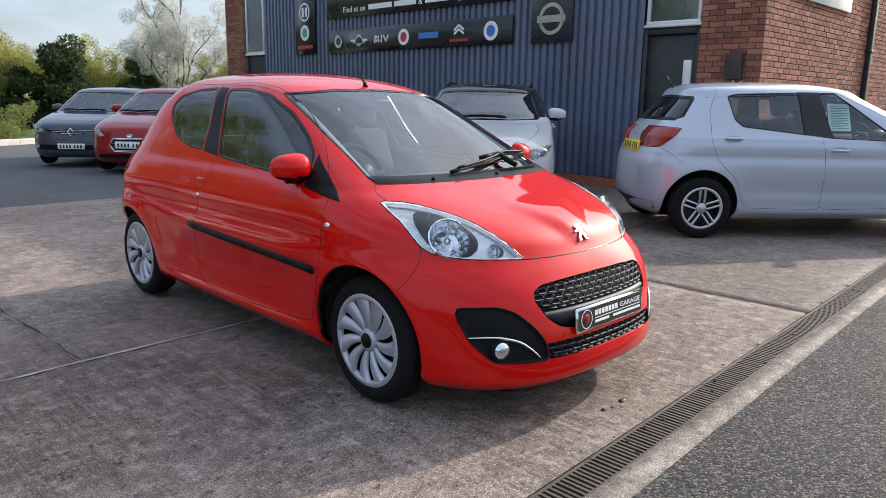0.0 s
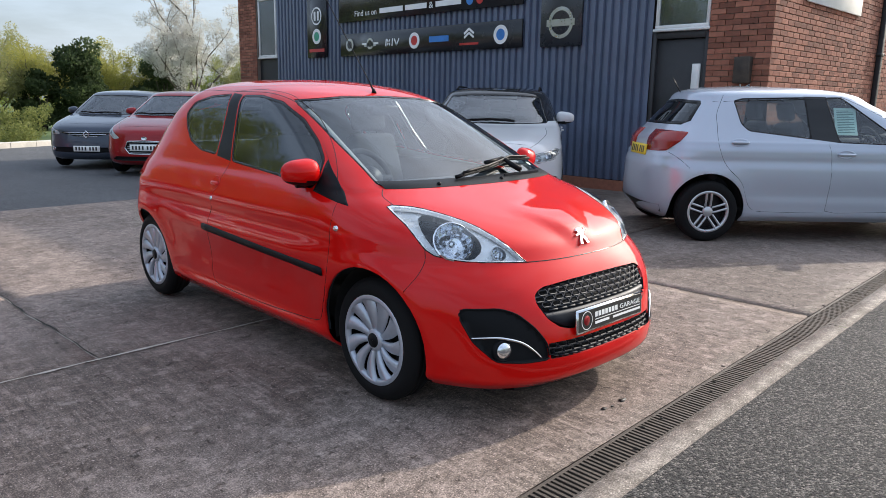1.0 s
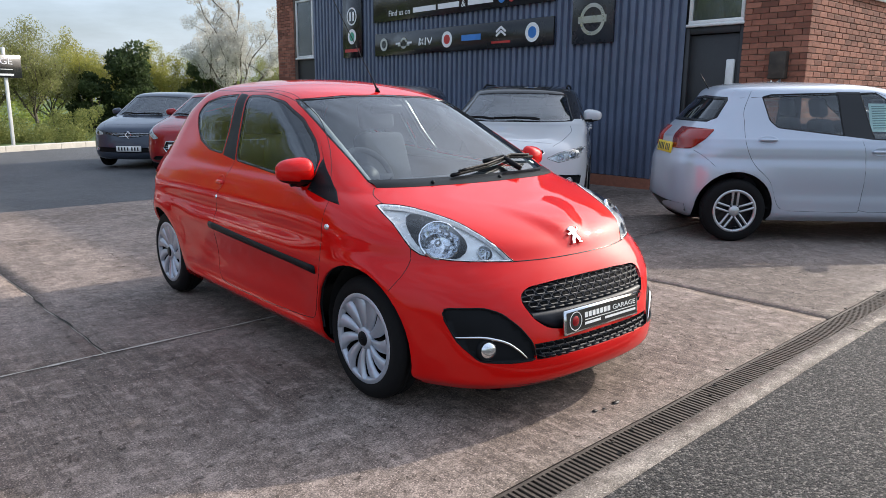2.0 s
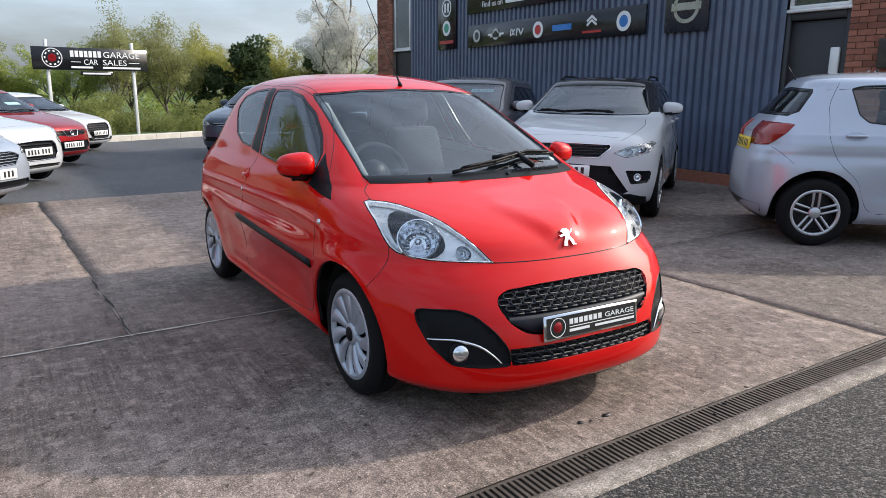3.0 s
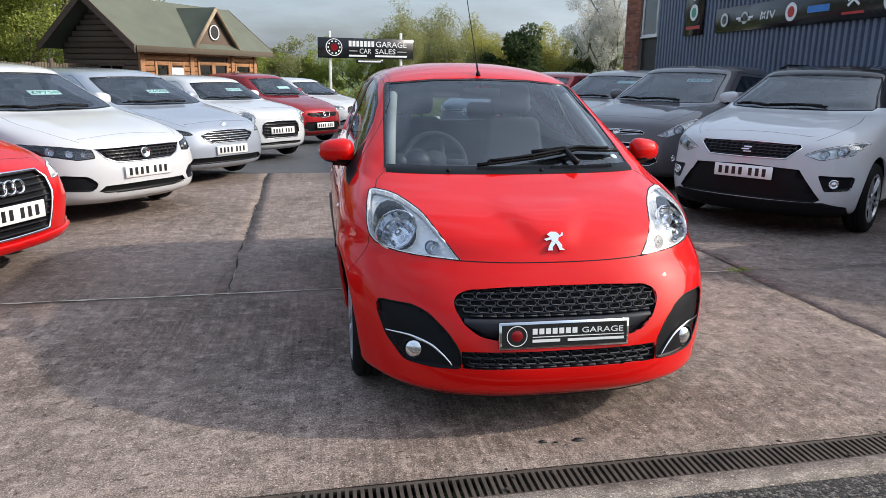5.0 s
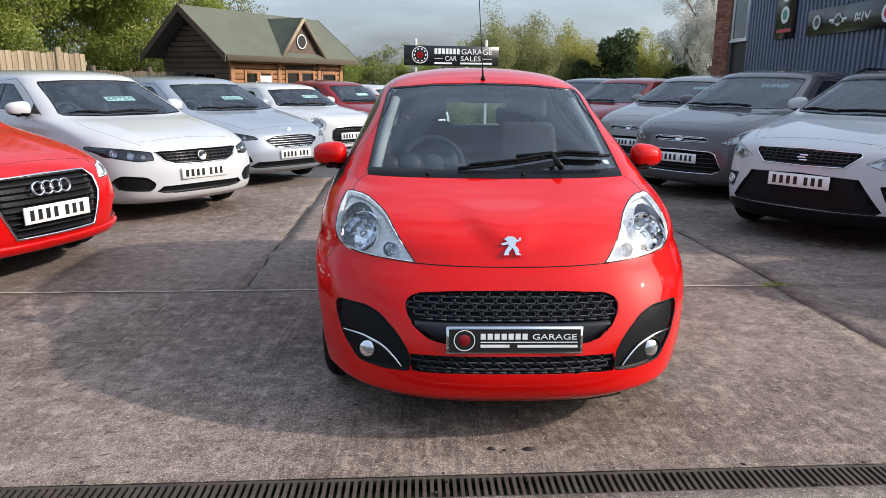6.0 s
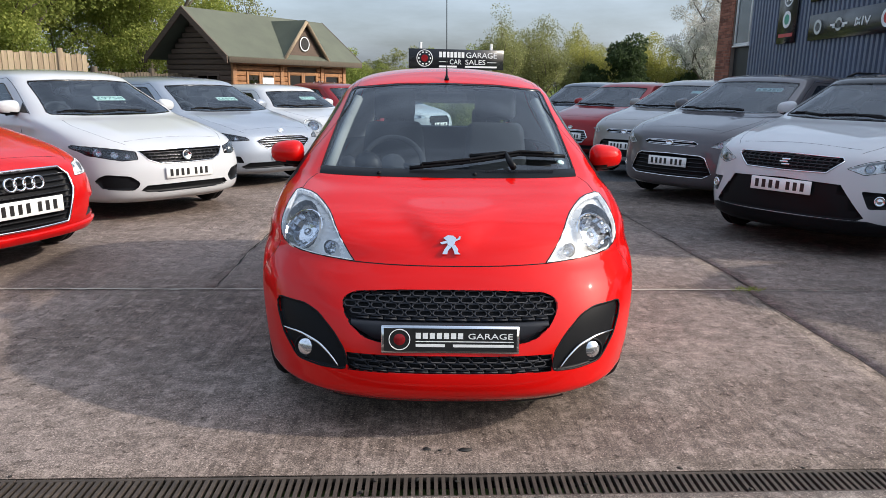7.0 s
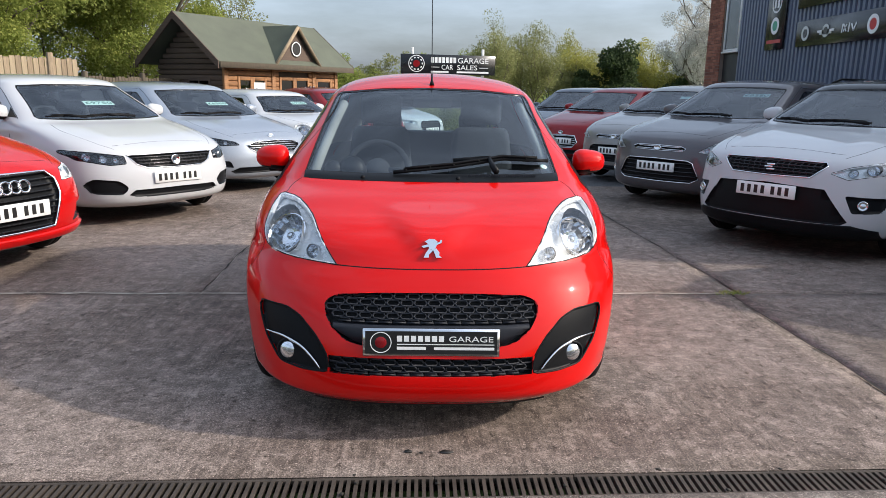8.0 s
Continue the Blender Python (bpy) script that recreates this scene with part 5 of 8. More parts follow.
def build_yard():
    bm = bmesh.new()
    xs = [-400, -150, -60, -30, -20, -14, -9, -5, 0, 5, 10, 16, 24, 40, 80, 160, 400]
    ys = [-300, -100, -40, -20, -10, -5, -2, 0, 2, 6, 10, 14, 18, 22, 26, 30, 40, 60, 100, 200, 420]
    g = [[bm.verts.new((x, y, ground_z(x, y))) for x in xs] for y in ys]
    for a, b in zip(g, g[1:]):
        for k in range(len(xs) - 1):
            bm.faces.new((a[k], a[k + 1], b[k + 1], b[k]))
    ground = part("ground", bm, M["grass_ground"])
    tagged(ground, "rough spring grass and earth beyond the yard", "ground", kind="structure")
    # asphalt of the far yard
    bm = bmesh.new()
    gx = np.linspace(-16, 7.1, 8)
    gy = np.linspace(1.0, 24.0, 16)
    g = [[bm.verts.new((x, y, fall(x, y) - 0.012)) for x in gx] for y in gy]
    for a, b in zip(g, g[1:]):
        for k in range(len(gx) - 1):
            bm.faces.new((a[k], a[k + 1], b[k + 1], b[k]))
    yard = part("road", bm, M["asphalt"])
    tagged(yard, "dark worn asphalt of the sales yard", "road", kind="structure")
    bm = bmesh.new()
    q = [skew(-20, -1.175), skew(-20, -14), skew(20, -14), skew(20, -1.175)]
    bm.faces.new([bm.verts.new((x, y, -0.004)) for x, y in q])
    road = part("road", bm, M["road"])
    tagged(road, "coarse grey chipped asphalt lane beside the drain", "road", kind="structure")
    # concrete bays with open joints
    pav = new("pavement")
    tagged(pav, "stained broomed concrete slabs with cracked joints", "pavement", kind="structure")
    bays = [(-14, -7.2, -0.93, 1.36), (-7.2, 2.126, -0.93, 1.362), (2.13, 7.6, -0.93, 1.36), (7.6, 16, -0.93, 1.3),
            (-14, -7.4, 1.375, 7.6), (-7.4, -1.457, 1.374, 7.6), (-1.446, 2.182, 1.374, 7.6), (2.188, 7.6, 1.374, 7.6)]
    for x0, x1, y0, y1 in bays:
        bm = bmesh.new()
        nx, ny = max(2, int((x1 - x0) / 0.12)), max(2, int((y1 - y0) / 0.12))
        px = [x0 + (x1 - x0) * i / nx for i in range(nx + 1)]
        py = [y0 + (y1 - y0) * i / ny for i in range(ny + 1)]
        rows = []
        for j, y in enumerate(py):
            row = []
            for i, x in enumerate(px):
                wx = wander(y) * (1.0 if i in (0, nx) else 0.0)
                wy = 0.014 * noise.noise((x * 3, y * 3, 5.1)) if j in (0, ny) and y > -0.9 else 0
                X, Y = skew(x + wx, y + wy)
                row.append(bm.verts.new((X, Y, fall(X, Y) + 0.003 * noise.noise((X * 0.6, Y * 0.6, 0)))))
            rows.append(row)
        for a, b in zip(rows, rows[1:]):
            for k in range(nx):
                bm.faces.new((a[k], a[k + 1], b[k + 1], b[k]))
        edge = bmesh.ops.extrude_edge_only(bm, edges=[e for e in bm.edges if len(e.link_faces) == 1])
        for v in edge["geom"]:
            if isinstance(v, bmesh.types.BMVert):
                v.co.z -= 0.05
        part("slab", bm, M["concrete_old" if x0 > 2 else "concrete"], pav, flat=False)
    bm = bmesh.new()
    gy = np.linspace(-0.9, 7.5, 12)
    rows = [[bm.verts.new((*skew(x, y), fall(*skew(x, y)) - 0.004)) for x in (-14, 0, 16)] for y in gy]
    for a, b in zip(rows, rows[1:]):
        for k in range(2):
            bm.faces.new((a[k], a[k + 1], b[k + 1], b[k]))
    part("joint_fill", bm, M["joint"], pav)
    # open cracks that wander along the joints
    rng = random.Random(8)
    for x0, x1, y0, y1 in ((-1.451, -1.451, 1.37, 7.6), (2.122, 2.122, -0.9, 1.36), (2.184, 2.184, 1.37, 6.8), (-6.9, -1.5, 1.367, 1.367), (2.2, 5.5, 1.367, 1.367)):
        bm = bmesh.new()
        n = int(math.hypot(x1 - x0, y1 - y0) / 0.05)
        rows = []
        for i in range(n + 1):
            x, y = x0 + (x1 - x0) * i / n + rng.uniform(-0.003, 0.003) * (x0 == x1), y0 + (y1 - y0) * i / n + rng.uniform(-0.012, 0.012) * (y0 == y1)
            x += wander(y) if x0 == x1 else 0.0
            w = max(0.0006, 0.0035 + 0.006 * noise.noise((x * 4, y * 4, 9.1)) + rng.uniform(-0.0015, 0.002)) * (1.0 if x0 == x1 else 0.6)
            a, b = (skew(x - w, y), skew(x + w, y)) if x0 == x1 else (skew(x, y + w), skew(x, y - w))
            rows.append([bm.verts.new((*q, fall(*q) + 0.0045)) for q in (a, b)])
        for a, b in zip(rows, rows[1:]):
            bm.faces.new((a[0], a[1], b[1], b[0]))
        bmesh.ops.recalc_face_normals(bm, faces=bm.faces)
        part("crack", bm, M["crack"], pav)
    # pale mortar left in the cross joint
    bm = bmesh.new()
    rows = []
    for i in range(150):
        x = -3.6 + 5.75 * i / 149
        w = max(0.0012, 0.0055 + 0.012 * noise.noise((x * 5, 0.3, 0)) + rng.uniform(-0.002, 0.003))
        y = 1.368 + 0.010 * noise.noise((x * 3, 2.2, 0))
        rows.append([bm.verts.new((*skew(x, y + d), fall(*skew(x, y)) + 0.0035 + h)) for d, h in ((-w, 0), (0, 0.003), (w, 0))])
    for a, b in zip(rows, rows[1:]):
        for k in range(2):
            bm.faces.new((a[k], b[k], b[k + 1], a[k + 1]))
    bmesh.ops.recalc_face_normals(bm, faces=bm.faces)
    part("joint_mortar", bm, M["joint"], pav)
    # edging strip in front of the drain
    for x0, x1 in ((-14, -6.4), (-6.39, -2.1), (-2.09, 2.02), (2.03, 6.1), (6.11, 14)):
        bm = bmesh.new()
        n = int((x1 - x0) / 0.15)
        top = []
        for i in range(n + 1):
            x = x0 + (x1 - x0) * i / n
            w = 0.006 * noise.noise((x * 5, 0, 3.3))
            far, near = skew(x, -1.072), skew(x, -1.178 + w)
            top.append([bm.verts.new((*far, -0.03)), bm.verts.new((*far, 0.001)), bm.verts.new((*near, 0.001)), bm.verts.new((*near, -0.03))])
        for a, b in zip(top, top[1:]):
            for k in range(3):
                bm.faces.new((a[k], a[k + 1], b[k + 1], b[k]))
        bmesh.ops.recalc_face_normals(bm, faces=bm.faces)
        part("edging", bm, M["strip"], pav)
    return pav


def build_drain():
    """A slotted channel drain: iron gratings of half a metre end to end, over a dark channel."""
    drain = new("channel_drain")
    tagged(drain, "rusty slotted iron channel drain set in the concrete", "drain", kind="structure")
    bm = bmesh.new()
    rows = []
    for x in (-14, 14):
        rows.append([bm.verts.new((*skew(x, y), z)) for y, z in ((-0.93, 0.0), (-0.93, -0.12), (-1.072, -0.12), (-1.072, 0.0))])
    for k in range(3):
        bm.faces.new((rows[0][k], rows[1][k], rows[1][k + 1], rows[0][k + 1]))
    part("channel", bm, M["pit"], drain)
    bm = bmesh.new()
    L, w0, w1 = 0.498, -0.071, 0.071
    add_box(bm, (0, w0, -0.02), (L, w0 + 0.014, 0.0), 0.002, 1)
    add_box(bm, (0, w1 - 0.014, -0.02), (L, w1, 0.0), 0.002, 1)
    n = 19
    for k in range(n):
        x = L * (k + 0.5) / n
        vs = add_box(bm, (x - 0.0066, w0 + 0.012, -0.02), (x + 0.0066, w1 - 0.012, -0.001 - 0.001 * (k % 3 == 0)))
        for v in vs:
            v.co.x += 0.10 * (v.co.y - w0) * 0.25
    g = part("grating", bm, M["iron"], drain, flat=True)
    ang = math.atan(0.036)
    base_x = -7.0
    me = g.data
    for i in range(30):
        x = base_x + 0.5 * i
        X, Y = skew(x, -1.001)
        o = g if i == 0 else new("grating", me)
        o.parent = drain
        o.matrix_basis = Matrix.Translation((X, Y, -0.002 - 0.002 * random.random())) @ Matrix.Rotation(ang + random.uniform(-0.002, 0.002), 4, "Z")


def build_litter():
    """Dead leaves and dirt caught in the drain, and a weed in the corner of the joints."""
    rng = random.Random(12)
    bm = bmesh.new()
    for i in range(34):
        x, y = skew(rng.uniform(-4.5, 5.0), rng.choice((rng.uniform(-1.06, -0.94), rng.uniform(-0.93, -0.91))))
        r = rng.uniform(0.005, 0.012)
        bmesh.ops.create_icosphere(bm, subdivisions=1, radius=1, matrix=pose(x, y, 0.0, 0, 0, rng.uniform(0, 360)) @ Matrix.Diagonal((r * rng.uniform(0.8, 1.9), r, r * 0.25, 1)))
    for v in bm.verts:
        v.co.z += rng.uniform(-0.002, 0.002)
    tagged(part("drain_litter", bm, M["crack"]), "dead leaves and dirt caught along the drain", "litter", kind="stuff")
    bm = bmesh.new()
    for i in range(90):
        x, y = skew(2.13 + rng.gauss(0, 0.05), 1.37 + rng.gauss(0, 0.02))
        a, h = rng.uniform(0, 6.28), rng.uniform(0.01, 0.035)
        u = Vector((math.cos(a), math.sin(a), 0)) * 0.004
        tip = Vector((x, y, h)) + Vector((rng.gauss(0, 0.015), rng.gauss(0, 0.015), 0))
        bm.faces.new([bm.verts.new(q) for q in (Vector((x, y, 0)) - u, Vector((x, y, 0)) + u, tip)])
    tagged(part("weed", bm, M["leaf_spring"]), "small green weed growing in the joint of the slabs", "plant", kind="stuff")


build_yard()
build_drain()
build_litter()


def build_stains():
    """Small oil drips where the engine stood."""
    rng = random.Random(4)
    for x, y, r in ((-0.07, -0.76, 0.011), (0.075, -0.765, 0.014), (-0.02, -0.77, 0.006)):
        bm = bmesh.new()
        ring = [(x + r * rng.uniform(0.6, 1.3) * 1.5 * math.cos(a), y + r * rng.uniform(0.6, 1.2) * math.sin(a)) for a in np.linspace(0, 2 * math.pi, 13)[:-1]]
        add_slab(bm, ring, 0.0, 0.0045)
        tagged(part("oil_stain", bm, M["oil"]), "small dark oil drip on the concrete", "stain", "oil drips")


build_stains()


# the other cars of the yard
def rows_of(fo, length, high, hw, zl, zc, yc, yh, sill=0.20, rear_drop=0.30, nose=2.7):
    """Body rows of a common car from its main sizes: overhang, length, height, half width, bonnet lip and cowl heights, cowl and header places."""
    yr = length - fo
    lip = -fo + 0.13
    zt = high - 0.13
    zb = zc + 0.02
    rows = [(sill, -fo + 0.14, 0.60, nose, hw - 0.10, yr - 0.12, 0.40, 3.2), (sill + 0.05, -fo + 0.04, 0.62, nose, hw - 0.045, yr - 0.05, 0.42, 3.2),
            (sill + 0.16, -fo, 0.66, nose, hw - 0.015, yr, 0.45, 3.2), (sill + 0.28, -fo + 0.004, 0.66, nose, hw, yr, 0.45, 3.2),
            (zl - 0.11, -fo + 0.04, 0.70, nose, hw, yr - 0.01, 0.45, 3.2), (zl - 0.03, -fo + 0.085, 0.74, nose, hw - 0.004, yr - 0.03, 0.45, 3.2),
            (zl + 0.01, lip + 0.03, 0.80, nose + 0.2, hw - 0.008, yr - 0.04, 0.45, 3.2)]
    for k in (0.35, 0.62, 0.84):
        rows.append((zl + (zc - zl) * k, lip + (yc - lip) * k**1.35, 0.86 - 0.2 * k, nose + 0.4 + 0.5 * k, hw - 0.01 - 0.03 * k, yr - 0.05 - 0.03 * k, 0.45, 3.2))
    rows.append((zc, yc, 0.58, 3.6, hw - 0.05, yr - 0.09, 0.45, 3.2))
    for k in (0.3, 0.62, 0.92):
        rows.append((zc + (zt - zc) * k, yc + (yh - yc) * (k * 0.97), 0.50 - 0.06 * k, 3.6 - 0.2 * k, hw - 0.06 - 0.155 * k, yr - 0.10 - rear_drop * k, 0.45, 3.2))
    for dz, dy, e, w, d in ((0.09, 0.03, 3.2, 0.25, 0.02), (0.055, 0.14, 2.9, 0.31, 0.07), (0.025, 0.36, 2.5, 0.42, 0.20), (0.008, 0.62, 2.2, 0.60, 0.42)):
        rows.append((high - dz, yh + dy, 0.40, e, max(0.1, hw - w), yr - 0.10 - rear_drop - d, 0.40, e))
    rows.append((high, yh + 0.95, 0.1, 2.0, 0.06, max(yh + 1.2, yr - 0.1 - rear_drop - 0.8), 0.1, 2.0))
    return rows


def common_car(name, label, paint_key, plate_at, heading, fo, length, high, hw, zl, zc, yc, yh, wb, lamps, bowls, recess=(), bars=(), panels=(), frames=(), plate_z=0.46,
               wheel=0.305, rim=0.205, rim_kind="multi", price=None, price_at=(0.12, 0.24), roof=None, roof_z=None, badge=None, glass="side_glass", lamp_mat="lamp_trim",
               rear_drop=0.30, plate=True, fogs=(), rails=False, mirror_key=None, sill=0.20, hub=None, nose=2.7, mid=None, z=None, rear_extra=None, pillar=True, detail=4, rear_window=None, over=None, rear_glass=None):
    """A parked car, put down by its front plate (or its rear right hub) and the way it faces in degrees from -y toward +x."""
    phi = radians(heading)
    turn = Matrix.Rotation(phi, 4, "Z")
    off = turn @ (Vector((0, -fo, 0)) if hub is None else Vector((-hw + 0.08, wb, 0)))
    x, y = (plate_at[0] - off.x, plate_at[1] - off.y)
    car = thing(name, label, "car", Matrix.Translation((x, y, fall(x, y) if z is None else z)) @ turn, "parked cars for sale")
    zt = high - 0.13
    yb = mid if mid else yc + (length - fo - yc) * 0.42
    ye = length - fo - 0.10 - rear_drop * 0.5
    zb = zc + 0.03
    fw = rounded([(yc + 0.56, zb), (yb - 0.035, zb + 0.03), (yb - 0.045, zt - 0.03), (yh + 0.34, zt - 0.035)], 0.04, 2)
    rw = rounded([(yb + 0.035, zb + 0.03), (ye - 0.30, zb + 0.07), (ye - 0.10, zb + 0.17), (ye - 0.26, zt - 0.08), (yb + 0.045, zt - 0.03)], 0.04, 2)
    if rear_window:
        rw = rounded([(yb + 0.035, zb + 0.03), (rear_window - 0.07, zb + 0.06), (rear_window, zb + 0.15), (rear_window - 0.05, zt - 0.06), (yb + 0.045, zt - 0.03)], 0.04, 2)
    over = over or {}
    fw, rw = over.get("windows", (fw, rw))
    screen = whole([(0.0, zc + 0.004), (hw * 0.45, zc + 0.006), (hw - 0.215, zc + 0.018), (hw - 0.195, zc + 0.04), (hw - 0.255, zc + (zt - zc) * 0.5), (hw - 0.305, zt - 0.03), (hw - 0.325, zt - 0.004), (hw * 0.35, zt + 0.012), (0.0, zt + 0.016)])
    rear = whole([(0.0, zb + 0.10), (hw - 0.30, zb + 0.10), (hw - 0.25, zb + 0.14), (hw - 0.33, zt - 0.06), (hw - 0.37, zt - 0.03), (0.0, zt - 0.01)])
    extra = list(panels)
    if pillar:
        for s in "+-":
            extra.append((s, over["pillar"] if over else [(yb - 0.05, zb + 0.030), (yb + 0.05, zb + 0.032), (yb + 0.06, zt - 0.030), (yb - 0.06, zt - 0.030)], "door_pillar", "black_gloss", 0.0))
    spec = dict(rows=rows_of(fo, length, high, hw, zl, zc, yc, yh, sill, rear_drop, nose), sub=detail, res=(16, 22, 8) if detail > 3 else (12, 16, 6), arch=wheel + (0.062 if over else 0.045), wb=wb, wheel=wheel, rim=rim, track=hw - 0.085, hw=hw - 0.02,
                bow=0.035, flare=0.014, paint=paint_key, screen=screen, side=[fw, rw], rear=rear, lamps=lamps, bowls=bowls, rim_kind=rim_kind, panels=extra, recess=list(recess), side_glass=glass, lamp_mat=lamp_mat)
    def flank(g):
        """A shoulder crease, a hollow over the sill and a proud sill."""
        fx, fy, fz = g[..., 0], g[..., 1], g[..., 2]
        side = np.clip((fx - hw * 0.72) / 0.12, 0, 1) * np.clip((fy - 0.25) / 0.3, 0, 1)
        mid_y = side * np.clip((wb - 0.25 - fy) / 0.3, 0, 1)
        g[..., 0] += side * 0.010 * np.exp(-(((fz - zb + 0.13) / 0.045) ** 2))
        g[..., 0] -= side * 0.008 * np.exp(-(((fz - zb + 0.24) / 0.05) ** 2))
        g[..., 0] -= mid_y * 0.018 * np.exp(-(((fz - sill - 0.27) / 0.075) ** 2))
        g[..., 0] += mid_y * 0.014 * np.exp(-(((fz - sill - 0.07) / 0.03) ** 2))
        # the bonnet: two creases that run back from the lamps
        crown = np.clip((fy + fo - 0.25) / 0.2, 0, 1) * np.clip((yc - 0.05 - fy) / 0.25, 0, 1) * (fz > zl)
        g[..., 2] += crown * 0.012 * np.exp(-(((fx - hw * 0.52) / 0.05) ** 2))

    spec.update(shape=flank, rear_glass=rear_glass or glass)
    if roof:
        spec.update(roof_mat=roof, roof_z=roof_z or zt + 0.02, roof_y=-9.0)
    base, body = car_shell(spec, car)
    for outline, step, axis, key in bars:
        bm = bmesh.new()
        zs, xs = [q[1] for q in outline], [q[0] for q in outline]
        v = min(zs) + step * 0.6
        while v < max(zs):
            line = [(u, v) for u in np.linspace(min(xs), max(xs), 25) if inside(outline, u, v)]
            if len(line) > 1:
                b2 = bmesh.new() if axis == "h" else bm
                add_tube(b2, [base.front(*q) + Vector((0, 0.006, 0)) for q in line], min(0.007, step * 0.22), 5)
                if axis == "h":
                    part("grille_bar", b2, M[key], car)
            v += step
        if axis == "mesh":
            u = min(xs)
            while u < max(xs):
                line = [(u + (0.012 if k % 2 else -0.012), q) for k, q in enumerate(np.linspace(min(zs), max(zs), 7)) if inside(outline, u, q)]
                if len(line) > 1:
                    add_tube(bm, [base.front(*q) + Vector((0, 0.008, 0)) for q in line], 0.005, 5)
                u += 0.05
        if axis == "mesh":
            part("grille_mesh", bm, M[key], car)
    for outline, r, key in frames:
        bm = bmesh.new()
        add_tube(bm, on_body(base, "f", densify(outline, 0.05, True), 0.002), r, 6, True)
        part("grille_frame", bm, M[key], car)
    for fx, fz, r in fogs:
        for s in (-1, 1):
            q = base.front(s * fx, fz)
            bm = bmesh.new()
            m = Matrix.Translation(q + Vector((0, 0.004, 0))) @ (base.normal(q) + Vector((0, -0.6, 0))).to_track_quat("Z", "Y").to_matrix().to_4x4()
            add_lathe(bm, [(r * 1.3, -0.02), (r * 1.25, 0.004), (r, 0.006), (r * 0.95, 0.0), (r * 0.5, 0.008), (0.001, 0.010)], 18, m)
            part("fog_lamp", bm, M["reflector"], car)
    if plate:
        plate_on(car, base, plate_z)
    if badge:
        bz, kind, size = badge
        q = base.front(0, bz)
        n = (base.normal(q) + Vector((0, -0.8, 0))).normalized()
        m = Matrix.Translation(q + n * 0.012) @ n.to_track_quat("Z", "Y").to_matrix().to_4x4()
        bm = bmesh.new()
        for dx in {"rings": (-0.105, -0.035, 0.035, 0.105), "oval": (0,), "disc": (0,), "diamond": (0,), "bar": (0,)}[kind]:
            seg = 4 if kind == "diamond" else 24
            k = Matrix.Diagonal((1.0 if kind != "oval" else 1.7, 1 if kind != "diamond" else 1.3, 1, 1))
            if kind == "bar":
                add_box(bm, (-size, -size * 0.25, -0.004), (size * 0.6, size * 0.1, 0.006), 0.003, 1, m)
                add_box(bm, (-size * 0.6, size * 0.2, -0.004), (size, size * 0.55, 0.006), 0.003, 1, m)
                add_box(bm, (-size * 0.6, -size * 0.7, -0.004), (size, -size * 0.4, 0.006), 0.003, 1, m)
                continue
            mm = m @ Matrix.Translation((dx, 0, 0)) @ k
            if kind in ("rings", "diamond"):
                add_lathe(bm, [(size, -0.01), (size, 0.008), (size * 0.78, 0.008), (size * 0.78, -0.01)], seg, mm)
            else:
                add_lathe(bm, [(size, -0.012), (size, 0.004), (size * 0.88, 0.009), (size * 0.8, 0.004), (0.001, 0.005)], seg, mm)
        part("badge", bm, M["chrome"], car)
    # seams: bonnet edges, doors
    seam(body, base, "f", [(-(hw - 0.38), zl + 0.030), (-0.24, zl + 0.046), (0.0, zl + 0.052), (0.24, zl + 0.046), (hw - 0.38, zl + 0.030)], 0.0035, step=0.06)
    for s in (-1, 1):
        ax = "+" if s > 0 else "-"
        seam(body, base, "t", [(s * (hw - 0.22), yc - 0.06), (s * (hw - 0.20), yc - 0.35), (s * (hw - 0.27), -fo + 0.42), (s * (hw - 0.36), -fo + 0.22)], 0.0035, step=0.06)
        yf = yc + 0.42
        for line in over.get("seams", ()):
            seam(body, base, ax, line, 0.0035, step=0.06)
        seam(body, base, ax, [(yf + 0.02, zb - 0.02), (yf, zb - 0.25), (yf - 0.02, sill + 0.35), (yf + 0.05, sill + 0.12), (yb - 0.1, sill + 0.10), (yb, sill + 0.12)] + ([] if over else [(yb + 0.01, zb)]), 0.0035, step=0.08, smooth=False)
        if not over:
            seam(body, base, ax, [(yb, sill + 0.12), (wb - wheel - 0.18, sill + 0.12), (wb - wheel - 0.06, sill + 0.40), (ye - 0.34, zb)], 0.0035, step=0.08)
        seam(body, base, ax, [(yc + 0.36, zb - 0.01), (yh + 0.25, zt - 0.01), (yb, zt + 0.005), (ye - 0.30, zt - 0.04)], 0.006, step=0.08)
        for hy, hz in over.get("handles", ((yb - 0.16, zb - 0.12), (min(ye - 0.45, wb - 0.15), zb - 0.12))):
            q = base.spot(ax, hy, hz)
            n = base.normal(q)
            bm = bmesh.new()
            add_box(bm, (-0.012, -0.085, -0.012), (0.030, 0.085, 0.012), 0.010, 2, Matrix.Translation(q) @ Matrix.Rotation(0 if s > 0 else math.pi, 4, "Z"))
            hollow = Matrix.Translation(q) @ n.to_track_quat("Z", "Y").to_matrix().to_4x4() @ (Matrix.Diagonal((0.095, 0.042, 1, 1)) if abs((n.to_track_quat("Z", "Y") @ Vector((1, 0, 0))).y) > 0.7 else Matrix.Diagonal((0.042, 0.095, 1, 1)))
            add_lathe(bm, [(1.0, 0.0005), (0.95, 0.003), (0.8, 0.001), (0.001, -0.004)], 20, hollow)
            part("door_handle", bm, M[paint_key], car)
        mirror_on(car, base, yc + 0.62, zb + 0.05, s, mirror_key or paint_key, (0.115, 0.08, 0.075), 0.03)
        bm = bmesh.new()
